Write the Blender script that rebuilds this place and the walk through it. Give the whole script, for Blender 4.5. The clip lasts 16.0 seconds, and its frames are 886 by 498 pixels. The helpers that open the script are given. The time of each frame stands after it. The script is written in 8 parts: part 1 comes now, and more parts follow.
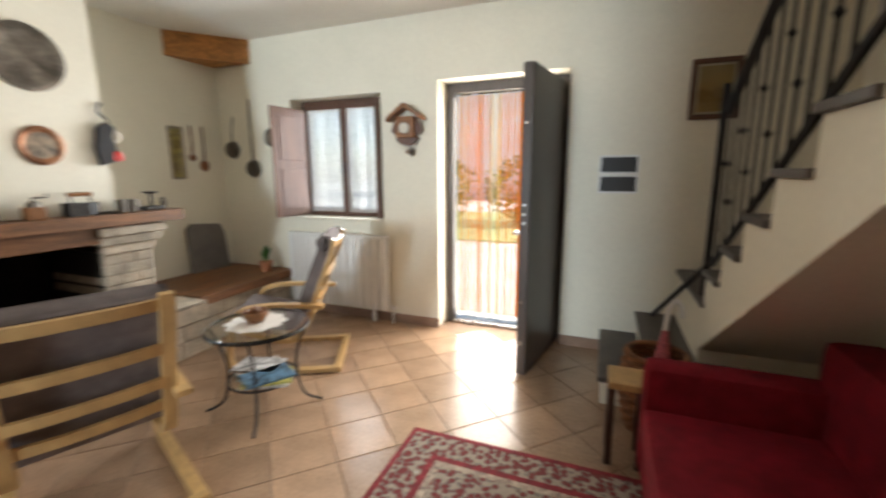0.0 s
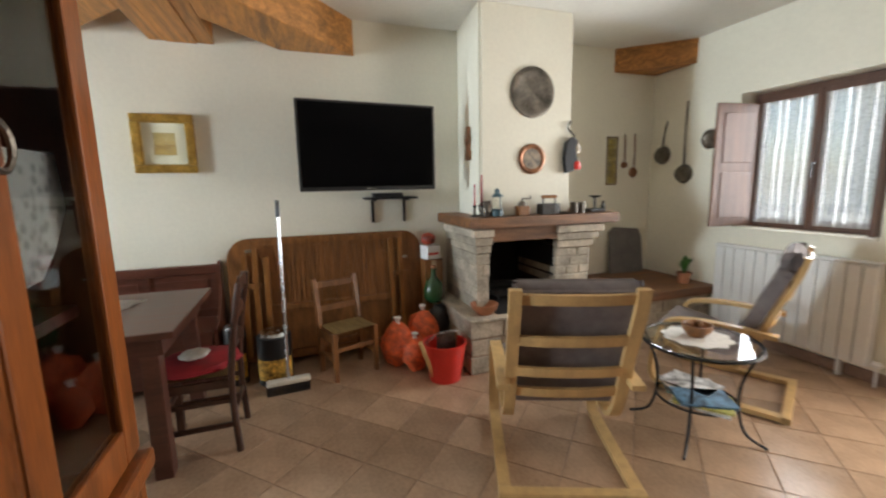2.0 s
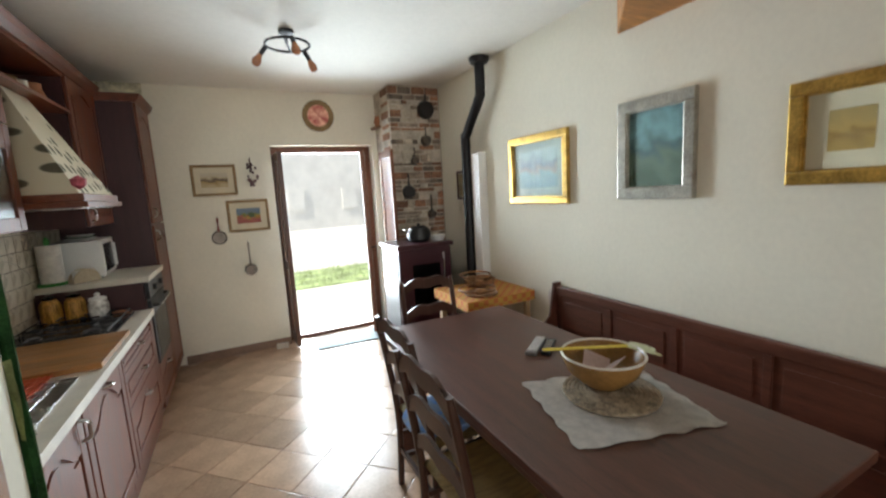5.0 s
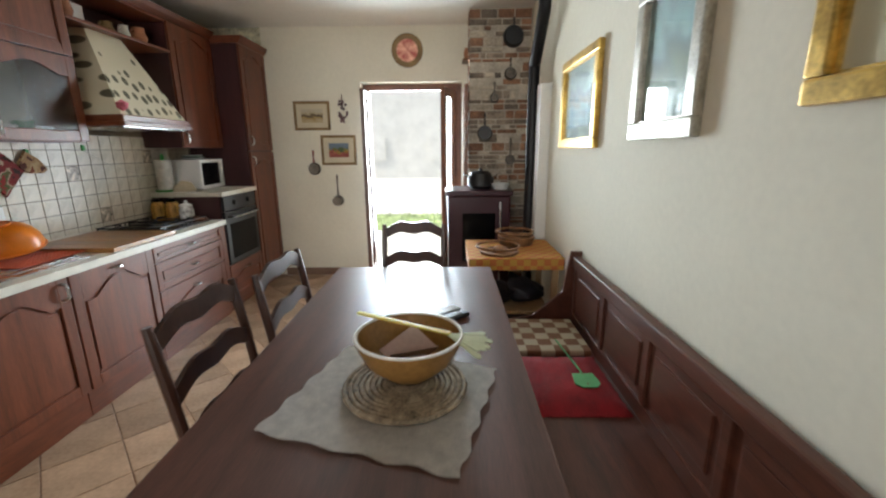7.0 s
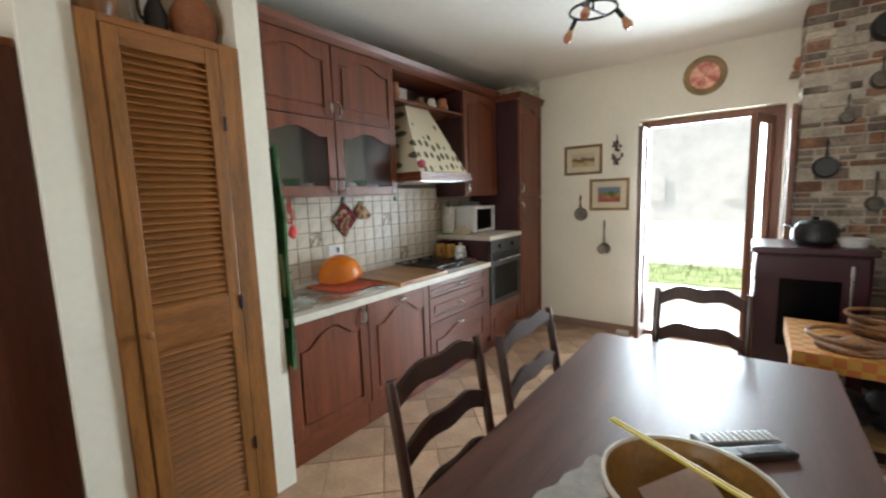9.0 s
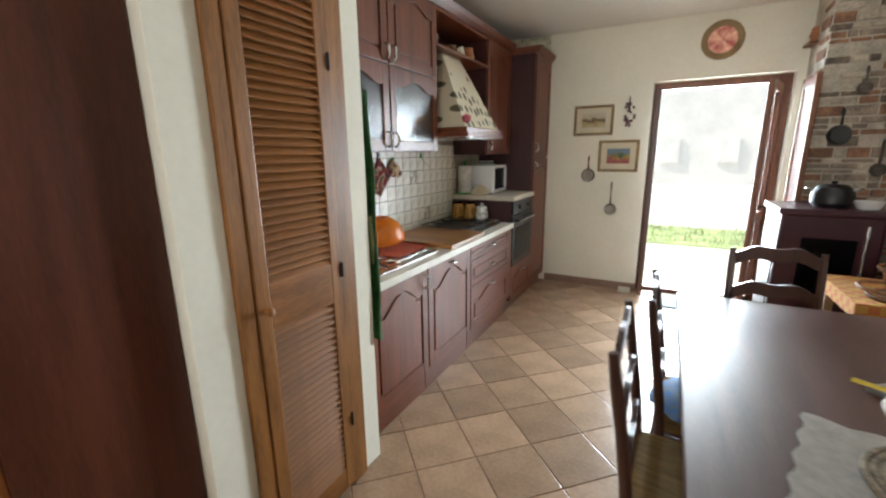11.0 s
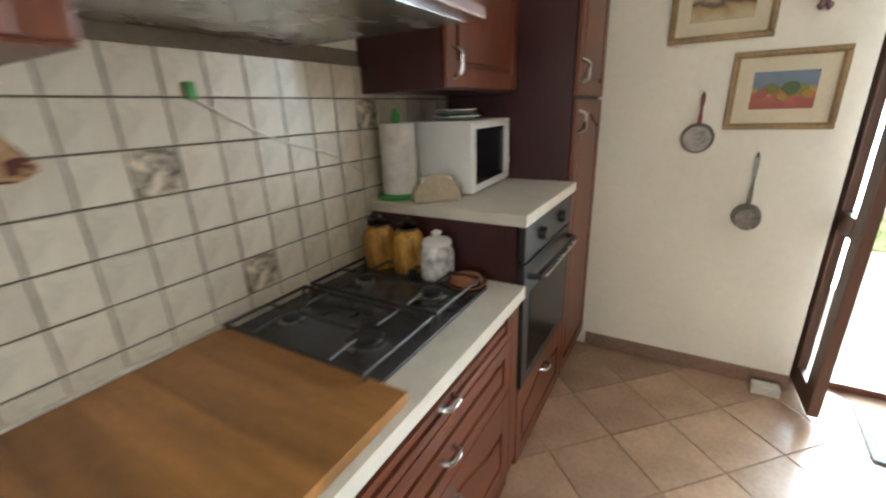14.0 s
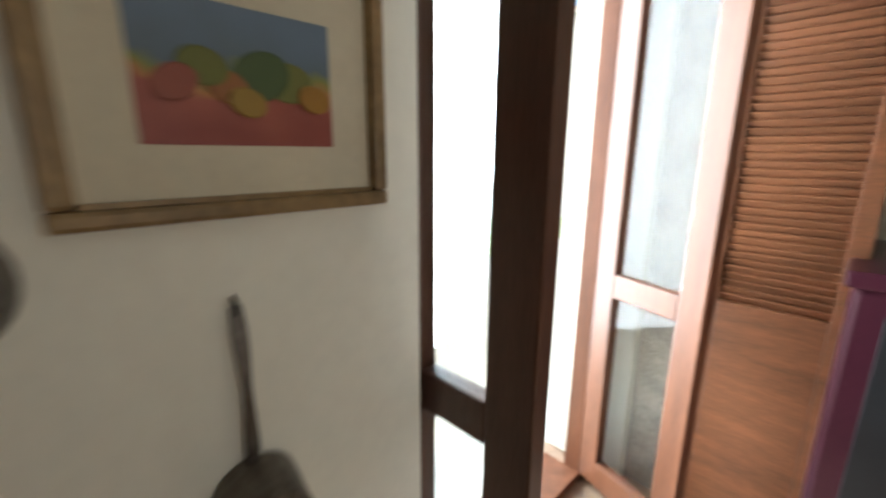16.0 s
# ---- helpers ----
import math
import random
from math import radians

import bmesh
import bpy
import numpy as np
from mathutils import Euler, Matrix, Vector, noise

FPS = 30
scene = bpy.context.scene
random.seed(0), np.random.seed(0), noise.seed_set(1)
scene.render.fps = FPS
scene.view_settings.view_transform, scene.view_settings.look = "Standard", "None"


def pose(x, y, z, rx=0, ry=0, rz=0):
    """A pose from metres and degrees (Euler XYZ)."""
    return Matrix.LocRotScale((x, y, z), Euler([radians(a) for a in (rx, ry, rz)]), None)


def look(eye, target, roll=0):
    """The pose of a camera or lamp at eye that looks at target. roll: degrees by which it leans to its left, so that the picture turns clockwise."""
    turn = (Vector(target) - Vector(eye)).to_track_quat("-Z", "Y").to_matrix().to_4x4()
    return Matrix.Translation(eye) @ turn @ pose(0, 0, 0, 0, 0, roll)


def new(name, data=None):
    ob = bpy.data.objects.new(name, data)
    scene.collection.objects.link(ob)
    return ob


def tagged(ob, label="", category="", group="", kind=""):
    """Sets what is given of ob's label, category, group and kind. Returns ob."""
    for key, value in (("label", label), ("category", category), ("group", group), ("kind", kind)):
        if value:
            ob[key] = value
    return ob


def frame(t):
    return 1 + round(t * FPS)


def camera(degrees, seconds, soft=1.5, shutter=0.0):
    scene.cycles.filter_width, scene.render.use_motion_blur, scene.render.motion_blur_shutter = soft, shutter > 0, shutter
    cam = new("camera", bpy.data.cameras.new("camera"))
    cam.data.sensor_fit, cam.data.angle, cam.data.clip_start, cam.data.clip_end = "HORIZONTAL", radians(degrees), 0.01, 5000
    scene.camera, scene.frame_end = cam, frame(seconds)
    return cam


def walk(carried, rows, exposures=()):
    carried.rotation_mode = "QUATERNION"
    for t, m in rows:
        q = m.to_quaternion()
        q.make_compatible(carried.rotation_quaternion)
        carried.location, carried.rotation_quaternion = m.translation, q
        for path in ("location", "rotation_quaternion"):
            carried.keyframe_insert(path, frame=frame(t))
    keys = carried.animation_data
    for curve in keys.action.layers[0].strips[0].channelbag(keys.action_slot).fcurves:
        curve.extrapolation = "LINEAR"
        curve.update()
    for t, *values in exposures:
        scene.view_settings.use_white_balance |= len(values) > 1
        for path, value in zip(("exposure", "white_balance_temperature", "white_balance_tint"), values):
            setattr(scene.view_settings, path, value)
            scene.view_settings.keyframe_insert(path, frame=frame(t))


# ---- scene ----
cam = camera(94.3, 16.0, soft=2.2, shutter=0.4)
PATH = [
    (0, (1.102, 0.895, 1.437), (0.391, 2.728, 1.072), -0.3),
    (0.5, (1.01, 0.764, 1.428), (-0.268, 2.261, 1.076), -1.0),
    (1, (0.973, 0.669, 1.453), (-0.591, 1.868, 1.109), -0.7),
    (1.5, (0.919, 0.602, 1.445), (-0.809, 1.551, 1.112), -0.6),
    (2, (0.798, 0.642, 1.411), (-1.07, 1.289, 1.109), -1.1),
    (2.5, (0.522, 0.785, 1.455), (-1.449, 1.054, 1.245), -2.1),
    (3, (0.171, 0.831, 1.508), (-1.817, 0.618, 1.577), -2.4),
    (3.5, (-0.085, 0.803, 1.641), (-1.908, 0.063, 2.001), -1.6),
    (4, (-0.275, 0.801, 1.699), (-1.718, -0.502, 2.169), 2.4),
    (4.5, (-0.514, 0.68, 1.63), (-1.561, -1.017, 1.785), 1.8),
    (5, (-0.639, 0.492, 1.606), (-1.515, -1.284, 1.328), -3.3),
    (5.2, (-0.76, 0.50, 1.59), (-1.57, -1.29, 1.25), -3.9),
    (5.8, (-1.13, 0.62, 1.53), (-1.72, -1.30, 1.06), -3.2),
    (6.5, (-1.60, 0.72, 1.47), (-1.88, -1.32, 0.99), -1.6),
    (7.05, (-2.03, 0.45, 1.462), (-1.97, -1.52, 0.985), -0.5),
    (7.5, (-2.037, 0.249, 1.479), (-1.906, -1.689, 1.004), -1.2),
    (8, (-2.057, 0.19, 1.476), (-1.433, -1.672, 1.095), -1.0),
    (8.5, (-2.011, 0.201, 1.484), (-1.024, -1.511, 1.178), -1.5),
    (9, (-1.964, 0.226, 1.499), (-0.767, -1.357, 1.249), -1.9),
    (9.5, (-1.937, 0.249, 1.513), (-0.621, -1.238, 1.272), -2.1),
    (10.1, (-1.97, 0.44, 1.51), (-0.60, -1.12, 1.23), -1.8),
    (10.7, (-1.52, 0.60, 1.51), (-0.40, -1.18, 1.11), -1.2),
    (11.3, (-1.06, 0.36, 1.51), (-0.13, -1.43, 0.95), -0.7),
    (11.8, (-0.978, -0.136, 1.525), (-0.031, -1.768, 0.863), -0.7),
    (12, (-0.915, -0.254, 1.5), (-0.014, -1.905, 0.821), -0.8),
    (12.5, (-0.77, -0.585, 1.499), (0.14, -2.209, 0.767), -1.3),
    (13, (-0.667, -0.989, 1.476), (0.435, -2.506, 0.78), -1.9),
    (13.5, (-0.516, -1.415, 1.435), (0.58, -2.951, 0.773), -1.7),
    (14, (-0.419, -1.884, 1.439), (0.544, -3.515, 0.796), -2.0),
    (14.5, (-0.408, -2.37, 1.434), (0.343, -4.115, 0.809), -1.9),
    (15, (-0.372, -2.874, 1.408), (-0.086, -4.759, 0.802), -0.8),
    (15.5, (-0.398, -3.339, 1.375), (-0.823, -5.223, 0.855), -0.4),
    (16, (-0.556, -3.747, 1.385), (-1.91, -5.146, 0.928), 0.3),
]
walk(cam, [(t, look(eye, target, roll)) for t, eye, target, roll in PATH],
     exposures=[(0, 1.3), (0.5, 1.05), (1.0, 0.9), (1.5, 0.9), (2.2, 1.25), (3.0, 1.15), (4.0, 0.85), (5.0, 0.7), (7.2, 0.8), (8.5, 0.82), (9.7, 1.05), (12.0, 0.92), (13, 0.98), (13.5, 1.25), (14, 1.3), (14.5, 1.55), (15.0, 1.45), (15.5, 0.85), (16, 0.25)])

# ---- light ----
world = bpy.data.worlds.new("sky_world")
scene.world = world
world.use_nodes = True
wn = world.node_tree.nodes
sky = wn.new("ShaderNodeTexSky")
sky.sky_type, sky.sun_disc = "NISHITA", False
sky.sun_elevation, sky.sun_rotation = radians(48), radians(82)
world.node_tree.links.new(sky.outputs[0], wn["Background"].inputs[0])
wn["Background"].inputs[1].default_value = 0.15

sun_data = bpy.data.lights.new("sun", "SUN")
sun_data.energy, sun_data.angle, sun_data.color = 5.0, radians(0.6), (1.0, 0.95, 0.87)
sun = new("sun", sun_data)
sun.matrix_world = look((7, 1, 7.85), (0, 0, 0))


def opening_light(name, x, y, z, w, h, rz, power, colour=(0.92, 0.96, 1.0), tilt=0, spread=170):
    d = bpy.data.lights.new(name, "AREA")
    d.shape, d.size, d.size_y, d.energy, d.color = "RECTANGLE", w, h, power, colour
    ob = new(name, d)
    d.spread = radians(spread)
    ob.matrix_world = pose(x, y, z, 90 - tilt, 0, rz)
    return ob


opening_light("sky_light_south_door", -1.6, -5.5, 1.35, 2.2, 2.4, 0, 215, (0.79, 0.915, 1.0), tilt=2, spread=113)
opening_light("sky_light_north_door", 0.27, 4.585, 1.1, 0.9, 2.0, 180, 30, (1.0, 0.95, 0.86), spread=160)
opening_light("sky_light_window", -1.34, 4.475, 1.56, 0.86, 1.0, 180, 11, spread=105)

# ---- materials ----


def material(name, colour, rough=0.6, metal=0.0, vary=0.12, scale=6.0, fine=60.0, bump=0.15, stretch=(1, 1, 1), ring=0.0,
             dark=None, spec=0.5, random_tone=0.0, alpha_glass=False, emit=0.0, transmission=0.0, coords="Object", dist=0.004):
    m = bpy.data.materials.new(name)
    m.use_nodes = True
    nt = m.node_tree
    n, l = nt.nodes, nt.links
    b = n["Principled BSDF"]
    b.inputs["Roughness"].default_value, b.inputs["Metallic"].default_value = rough, metal
    b.inputs["Specular IOR Level"].default_value = spec
    b.inputs["Transmission Weight"].default_value = transmission
    tc, mp = n.new("ShaderNodeTexCoord"), n.new("ShaderNodeMapping")
    mp.inputs["Scale"].default_value = stretch
    l.new(tc.outputs[coords], mp.inputs[0])
    big, small = n.new("ShaderNodeTexNoise"), n.new("ShaderNodeTexNoise")
    big.inputs["Scale"].default_value, small.inputs["Scale"].default_value = scale, fine
    big.inputs["Detail"].default_value, small.inputs["Detail"].default_value = 4, 5
    big.inputs["Distortion"].default_value = ring
    for t in (big, small):
        l.new(mp.outputs[0], t.inputs[0])
    mix = n.new("ShaderNodeMix")
    mix.data_type = "FLOAT"
    mix.inputs[0].default_value = 0.4
    l.new(big.outputs[0], mix.inputs[2]), l.new(small.outputs[0], mix.inputs[3])
    ramp = n.new("ShaderNodeValToRGB")
    lo = dark or tuple(c * (1 - 2.2 * vary) for c in colour)
    hi = tuple(min(1, c * (1 + 1.2 * vary)) for c in colour)
    ramp.color_ramp.elements[0].position, ramp.color_ramp.elements[1].position = 0.33, 0.66
    ramp.color_ramp.elements[0].color, ramp.color_ramp.elements[1].color = (*lo, 1), (*hi, 1)
    l.new(mix.outputs[0], ramp.inputs[0])
    out = ramp.outputs[0]
    if random_tone:
        info, hsv, rng = n.new("ShaderNodeObjectInfo"), n.new("ShaderNodeHueSaturation"), n.new("ShaderNodeMapRange")
        rng.inputs[3].default_value, rng.inputs[4].default_value = 1 - random_tone, 1 + random_tone
        l.new(info.outputs["Random"], rng.inputs[0]), l.new(rng.outputs[0], hsv.inputs["Value"])
        l.new(out, hsv.inputs["Color"])
        out = hsv.outputs[0]
    l.new(out, b.inputs["Base Color"])
    if emit:
        l.new(out, b.inputs["Emission Color"])
        b.inputs["Emission Strength"].default_value = emit
    rr = n.new("ShaderNodeMapRange")
    rr.inputs[3].default_value, rr.inputs[4].default_value = max(0.02, rough * 0.8), min(1, rough * 1.2)
    l.new(big.outputs[0], rr.inputs[0]), l.new(rr.outputs[0], b.inputs["Roughness"])
    if bump:
        bp = n.new("ShaderNodeBump")
        bp.inputs["Strength"].default_value, bp.inputs["Distance"].default_value = bump, dist
        l.new(mix.outputs[0], bp.inputs["Height"]), l.new(bp.outputs[0], b.inputs["Normal"])
    return m


def glass(name, colour=(0.95, 0.98, 0.97), rough=0.02):
    m = bpy.data.materials.new(name)
    m.use_nodes = True
    n, l = m.node_tree.nodes, m.node_tree.links
    b = n["Principled BSDF"]
    b.inputs["Base Color"].default_value = (*colour, 1)
    b.inputs["Roughness"].default_value, b.inputs["Transmission Weight"].default_value = rough, 1.0
    b.inputs["IOR"].default_value = 1.3
    return m


plaster = material("plaster", (0.80, 0.765, 0.645), 0.9, vary=0.03, scale=1.6, fine=35, bump=0.25, spec=0.2)
ceiling_paint = material("ceiling_paint", (0.82, 0.80, 0.745), 0.92, vary=0.03, scale=1.2, fine=30, bump=0.15, spec=0.2)
terracotta = material("terracotta_tile", (0.42, 0.278, 0.182), 0.25, vary=0.13, scale=4, fine=45, bump=0.12, random_tone=0.2, spec=0.5)
grout = material("grout", (0.33, 0.225, 0.155), 0.9, vary=0.12, scale=8, fine=90)
skirting = material("terracotta_skirting", (0.27, 0.165, 0.11), 0.5, vary=0.15, scale=5, fine=50, random_tone=0.15)
beam_wood = material("beam_wood", (0.47, 0.205, 0.055), 0.55, vary=0.28, scale=3.0, fine=25, bump=0.3, stretch=(0.35, 6, 6), ring=1.2)
beam_wood_y = material("brace_wood", (0.48, 0.21, 0.055), 0.55, vary=0.28, scale=3.0, fine=25, bump=0.3, stretch=(0.5, 5, 6), ring=1.2)
cherry = material("cherry_cabinet_wood", (0.155, 0.040, 0.015), 0.36, vary=0.22, scale=3.5, fine=45, bump=0.08, stretch=(6, 6, 0.5), ring=0.8)
cherry_h = material("cherry_wood_horizontal", (0.155, 0.040, 0.015), 0.36, vary=0.22, scale=3.5, fine=45, bump=0.08, stretch=(6, 0.5, 6), ring=0.8)
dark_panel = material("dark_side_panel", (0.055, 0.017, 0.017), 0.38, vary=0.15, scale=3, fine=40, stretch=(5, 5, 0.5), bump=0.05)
dark_wood = material("dark_stained_wood", (0.055, 0.022, 0.013), 0.3, vary=0.25, scale=4, fine=50, stretch=(5, 5, 0.6), bump=0.1)
table_wood = material("table_top_wood", (0.10, 0.038, 0.025), 0.37, vary=0.2, scale=4, fine=45, stretch=(6, 0.5, 6), bump=0.05, ring=0.7)
bench_wood = material("bench_wood", (0.105, 0.034, 0.02), 0.35, vary=0.22, scale=4, fine=45, stretch=(5, 0.5, 5), bump=0.08, ring=0.7)
pine = material("honey_pine", (0.27, 0.108, 0.024), 0.42, vary=0.22, scale=4, fine=45, stretch=(5, 5, 0.5), bump=0.1, ring=0.9)
pine_h = material("honey_pine_slat", (0.245, 0.092, 0.02), 0.42, vary=0.22, scale=4, fine=45, stretch=(5, 0.6, 5), bump=0.1, random_tone=0.1)
birch = material("bent_birch", (0.56, 0.36, 0.15), 0.4, vary=0.12, scale=4, fine=60, stretch=(4, 4, 1), bump=0.05)
walnut = material("folded_table_wood", (0.235, 0.095, 0.028), 0.38, vary=0.25, scale=4, fine=45, stretch=(5, 5, 0.5), bump=0.1, ring=0.8)
vitrine_wood = material("vitrine_wood", (0.23, 0.066, 0.014), 0.3, vary=0.25, scale=4, fine=45, stretch=(5, 5, 0.5), bump=0.06, ring=0.8)
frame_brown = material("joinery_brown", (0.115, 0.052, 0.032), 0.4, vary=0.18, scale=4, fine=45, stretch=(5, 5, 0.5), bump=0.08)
door_skin = material("door_skin_brown_grey", (0.075, 0.058, 0.05), 0.36, vary=0.12, scale=4, fine=50, stretch=(5, 5, 0.5), bump=0.06)
shutter_wood = material("shutter_wood", (0.20, 0.105, 0.07), 0.5, vary=0.2, scale=4, fine=45, stretch=(5, 5, 0.5), bump=0.1)
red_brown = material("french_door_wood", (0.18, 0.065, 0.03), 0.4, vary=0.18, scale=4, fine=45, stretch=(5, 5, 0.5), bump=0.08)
fabric_grey = material("grey_cushion_fabric", (0.19, 0.162, 0.155), 0.95, vary=0.14, scale=14, fine=240, bump=0.3, spec=0.1)
fabric_red = material("red_upholstery", (0.21, 0.012, 0.022), 0.9, vary=0.2, scale=10, fine=200, bump=0.3, spec=0.15)
cushion_red = material("red_seat_cushion", (0.30, 0.012, 0.018), 0.85, vary=0.2, scale=12, fine=180, bump=0.3)
black_metal = material("black_metal", (0.02, 0.02, 0.022), 0.45, metal=0.6, vary=0.2, bump=0.05)
steel = material("brushed_steel", (0.55, 0.55, 0.54), 0.27, metal=1.0, vary=0.1, scale=8, fine=120, bump=0.04)
old_copper = material("old_pewter", (0.15, 0.13, 0.108), 0.42, metal=0.8, vary=0.3, scale=9, fine=60, bump=0.2)
copper = material("aged_copper", (0.30, 0.14, 0.075), 0.42, metal=0.8, vary=0.35, scale=9, fine=60, bump=0.2)
brass = material("gilded_frame", (0.62, 0.40, 0.10), 0.32, metal=0.75, vary=0.25, scale=14, fine=90, bump=0.3)
silver_frame = material("silvered_frame", (0.42, 0.40, 0.34), 0.38, metal=0.6, vary=0.2, scale=14, fine=90, bump=0.3)
screen_black = material("tv_screen", (0.002, 0.002, 0.0025), 0.22, vary=0.05, bump=0, spec=0.12)
plastic_black = material("black_plastic", (0.012, 0.012, 0.013), 0.4, vary=0.1, bump=0.03)
plastic_red = material("red_plastic", (0.62, 0.028, 0.018), 0.35, vary=0.08, bump=0.03)
plastic_orange = material("orange_plastic", (0.80, 0.21, 0.012), 0.35, vary=0.06, bump=0.03)
white_enamel = material("white_enamel", (0.78, 0.78, 0.76), 0.3, vary=0.03, bump=0.03)
laminate = material("pale_laminate", (0.66, 0.62, 0.53), 0.35, vary=0.06, scale=12, fine=150, bump=0.05)
stone = material("fireplace_stone", (0.50, 0.43, 0.335), 0.9, vary=0.22, scale=7, fine=50, bump=0.9, random_tone=0.18, dist=0.012)
soot = material("soot", (0.012, 0.010, 0.009), 0.95, vary=0.4, scale=5, fine=40, bump=0.5)
mantel_wood = material("mantel_wood", (0.20, 0.088, 0.035), 0.5, vary=0.3, scale=4, fine=45, stretch=(5, 0.5, 6), bump=0.25, ring=0.8)
clear_glass = glass("clear_glass")
smoked_glass = glass("smoked_glass", (0.93, 0.97, 0.94), 0.2)

# ---- mesh helpers ----


def box(bm, x0, x1, y0, y1, z0, z1, bevel=0.0, seg=2):
    vs = [bm.verts.new((x, y, z)) for x in (x0, x1) for y in (y0, y1) for z in (z0, z1)]
    fs = [bm.faces.new([vs[i] for i in f]) for f in ((0, 1, 3, 2), (4, 6, 7, 5), (0, 4, 5, 1), (2, 3, 7, 6), (0, 2, 6, 4), (1, 5, 7, 3))]
    if bevel:
        bmesh.ops.bevel(bm, geom=list({e for f in fs for e in f.edges}), offset=bevel, segments=seg, affect="EDGES", profile=0.6)
    return bm


def boxes(*args, bevel=0.0):
    bm = bmesh.new()
    for a in args:
        box(bm, *a, bevel=bevel)
    return bm


def turned(profile, seg=24, bm=None, at=(0, 0, 0), axis="z"):
    """A solid of revolution from (radius, height) pairs."""
    bm = bm or bmesh.new()
    rings = []
    for r, h in profile:
        ring = []
        for i in range(seg):
            a = 2 * math.pi * i / seg
            c, s = max(r, 1e-4) * math.cos(a), max(r, 1e-4) * math.sin(a)
            p = {"z": (c, s, h), "x": (h, c, s), "y": (c, -h, s)}[axis]
            ring.append(bm.verts.new((p[0] + at[0], p[1] + at[1], p[2] + at[2])))
        rings.append(ring)
    for a, b in zip(rings, rings[1:]):
        for i in range(seg):
            bm.faces.new((a[i], a[(i + 1) % seg], b[(i + 1) % seg], b[i]))
    bm.faces.new(rings[0][::-1]), bm.faces.new(rings[-1])
    return bm


def tube(points, r, seg=8, bm=None, close=False):
    """A round bar along points; r may be a number or one per point."""
    bm = bm or bmesh.new()
    pts = [Vector(p) for p in points]
    rs = r if isinstance(r, (list, tuple)) else [r] * len(pts)
    rings, up = [], None
    for i, p in enumerate(pts):
        a, b = pts[max(i - 1, 0)], pts[min(i + 1, len(pts) - 1)]
        if close:
            a, b = pts[i - 1], pts[(i + 1) % len(pts)]
        d = (b - a).normalized()
        if up is None:
            up = Vector((0, 0, 1)) if abs(d.z) < 0.9 else Vector((1, 0, 0))
        s = d.cross(up).normalized()
        up = s.cross(d).normalized()
        rings.append([bm.verts.new(p + rs[i] * (math.cos(2 * math.pi * k / seg) * s + math.sin(2 * math.pi * k / seg) * up)) for k in range(seg)])
    pairs = list(zip(rings, rings[1:])) + ([(rings[-1], rings[0])] if close else [])
    for a, b in pairs:
        for k in range(seg):
            bm.faces.new((a[k], a[(k + 1) % seg], b[(k + 1) % seg], b[k]))
    if not close:
        bm.faces.new(rings[0][::-1]), bm.faces.new(rings[-1])
    return bm


def slab(outline, z0, z1, bm=None, plane="xy"):
    """A closed outline pushed out from z0 to z1 along the third axis."""
    bm = bm or bmesh.new()
    put = {"xy": lambda a, b, h: (a, b, h), "yz": lambda a, b, h: (h, a, b), "xz": lambda a, b, h: (a, h, b)}[plane]
    lo, hi = [bm.verts.new(put(a, b, z0)) for a, b in outline], [bm.verts.new(put(a, b, z1)) for a, b in outline]
    bm.faces.new(lo[::-1]), bm.faces.new(hi)
    for i in range(len(lo)):
        j = (i + 1) % len(lo)
        bm.faces.new((lo[i], lo[j], hi[j], hi[i]))
    return bm


def ribbon(points, widths, thick, bm=None, side=(0, 1, 0)):
    """A bent flat bar along points, its width along side."""
    bm = bm or bmesh.new()
    pts, s = [Vector(p) for p in points], Vector(side).normalized()
    ws = widths if isinstance(widths, (list, tuple)) else [widths] * len(pts)
    rings = []
    for i, p in enumerate(pts):
        d = (pts[min(i + 1, len(pts) - 1)] - pts[max(i - 1, 0)]).normalized()
        nrm = d.cross(s).normalized() * thick / 2
        w = s * ws[i] / 2
        rings.append([bm.verts.new(v) for v in (p - w - nrm, p + w - nrm, p + w + nrm, p - w + nrm)])
    for a, b in zip(rings, rings[1:]):
        for k in range(4):
            bm.faces.new((a[k], a[(k + 1) % 4], b[(k + 1) % 4], b[k]))
    bm.faces.new(rings[0][::-1]), bm.faces.new(rings[-1])
    return bm


def bez(*pts, n=10):
    """Points of a smooth curve through pts."""
    out, p = [], [Vector(pts[0])] + [Vector(q) for q in pts] + [Vector(pts[-1])]
    for i in range(1, len(p) - 2):
        for k in range(n):
            t = k / n
            a, b, c, d = p[i - 1:i + 3]
            out.append(0.5 * (2 * b + (c - a) * t + (2 * a - 5 * b + 4 * c - d) * t * t + (3 * b - a - 3 * c + d) * t ** 3))
    return out + [p[-2]]


def finish(name, bm, mat, smooth=False):
    bmesh.ops.recalc_face_normals(bm, faces=bm.faces[:])
    me = bpy.data.meshes.new(name)
    bm.to_mesh(me)
    bm.free()
    for m in (mat if isinstance(mat, (list, tuple)) else [mat]):
        me.materials.append(m)
    if smooth:
        me.shade_smooth()
        me.set_sharp_from_angle(angle=radians(40))
    return me


def part(name, bm, mat, parent, label="", smooth=False):
    ob = new(name, finish(name, bm, mat, smooth))
    ob.parent = parent
    return tagged(ob, label)


def thing(name, x, y, z, label, category, group="", rz=0.0):
    ob = new(name)
    ob.matrix_basis = pose(x, y, z, 0, 0, rz)
    ob.empty_display_size = 0.1
    return tagged(ob, label, category, group)


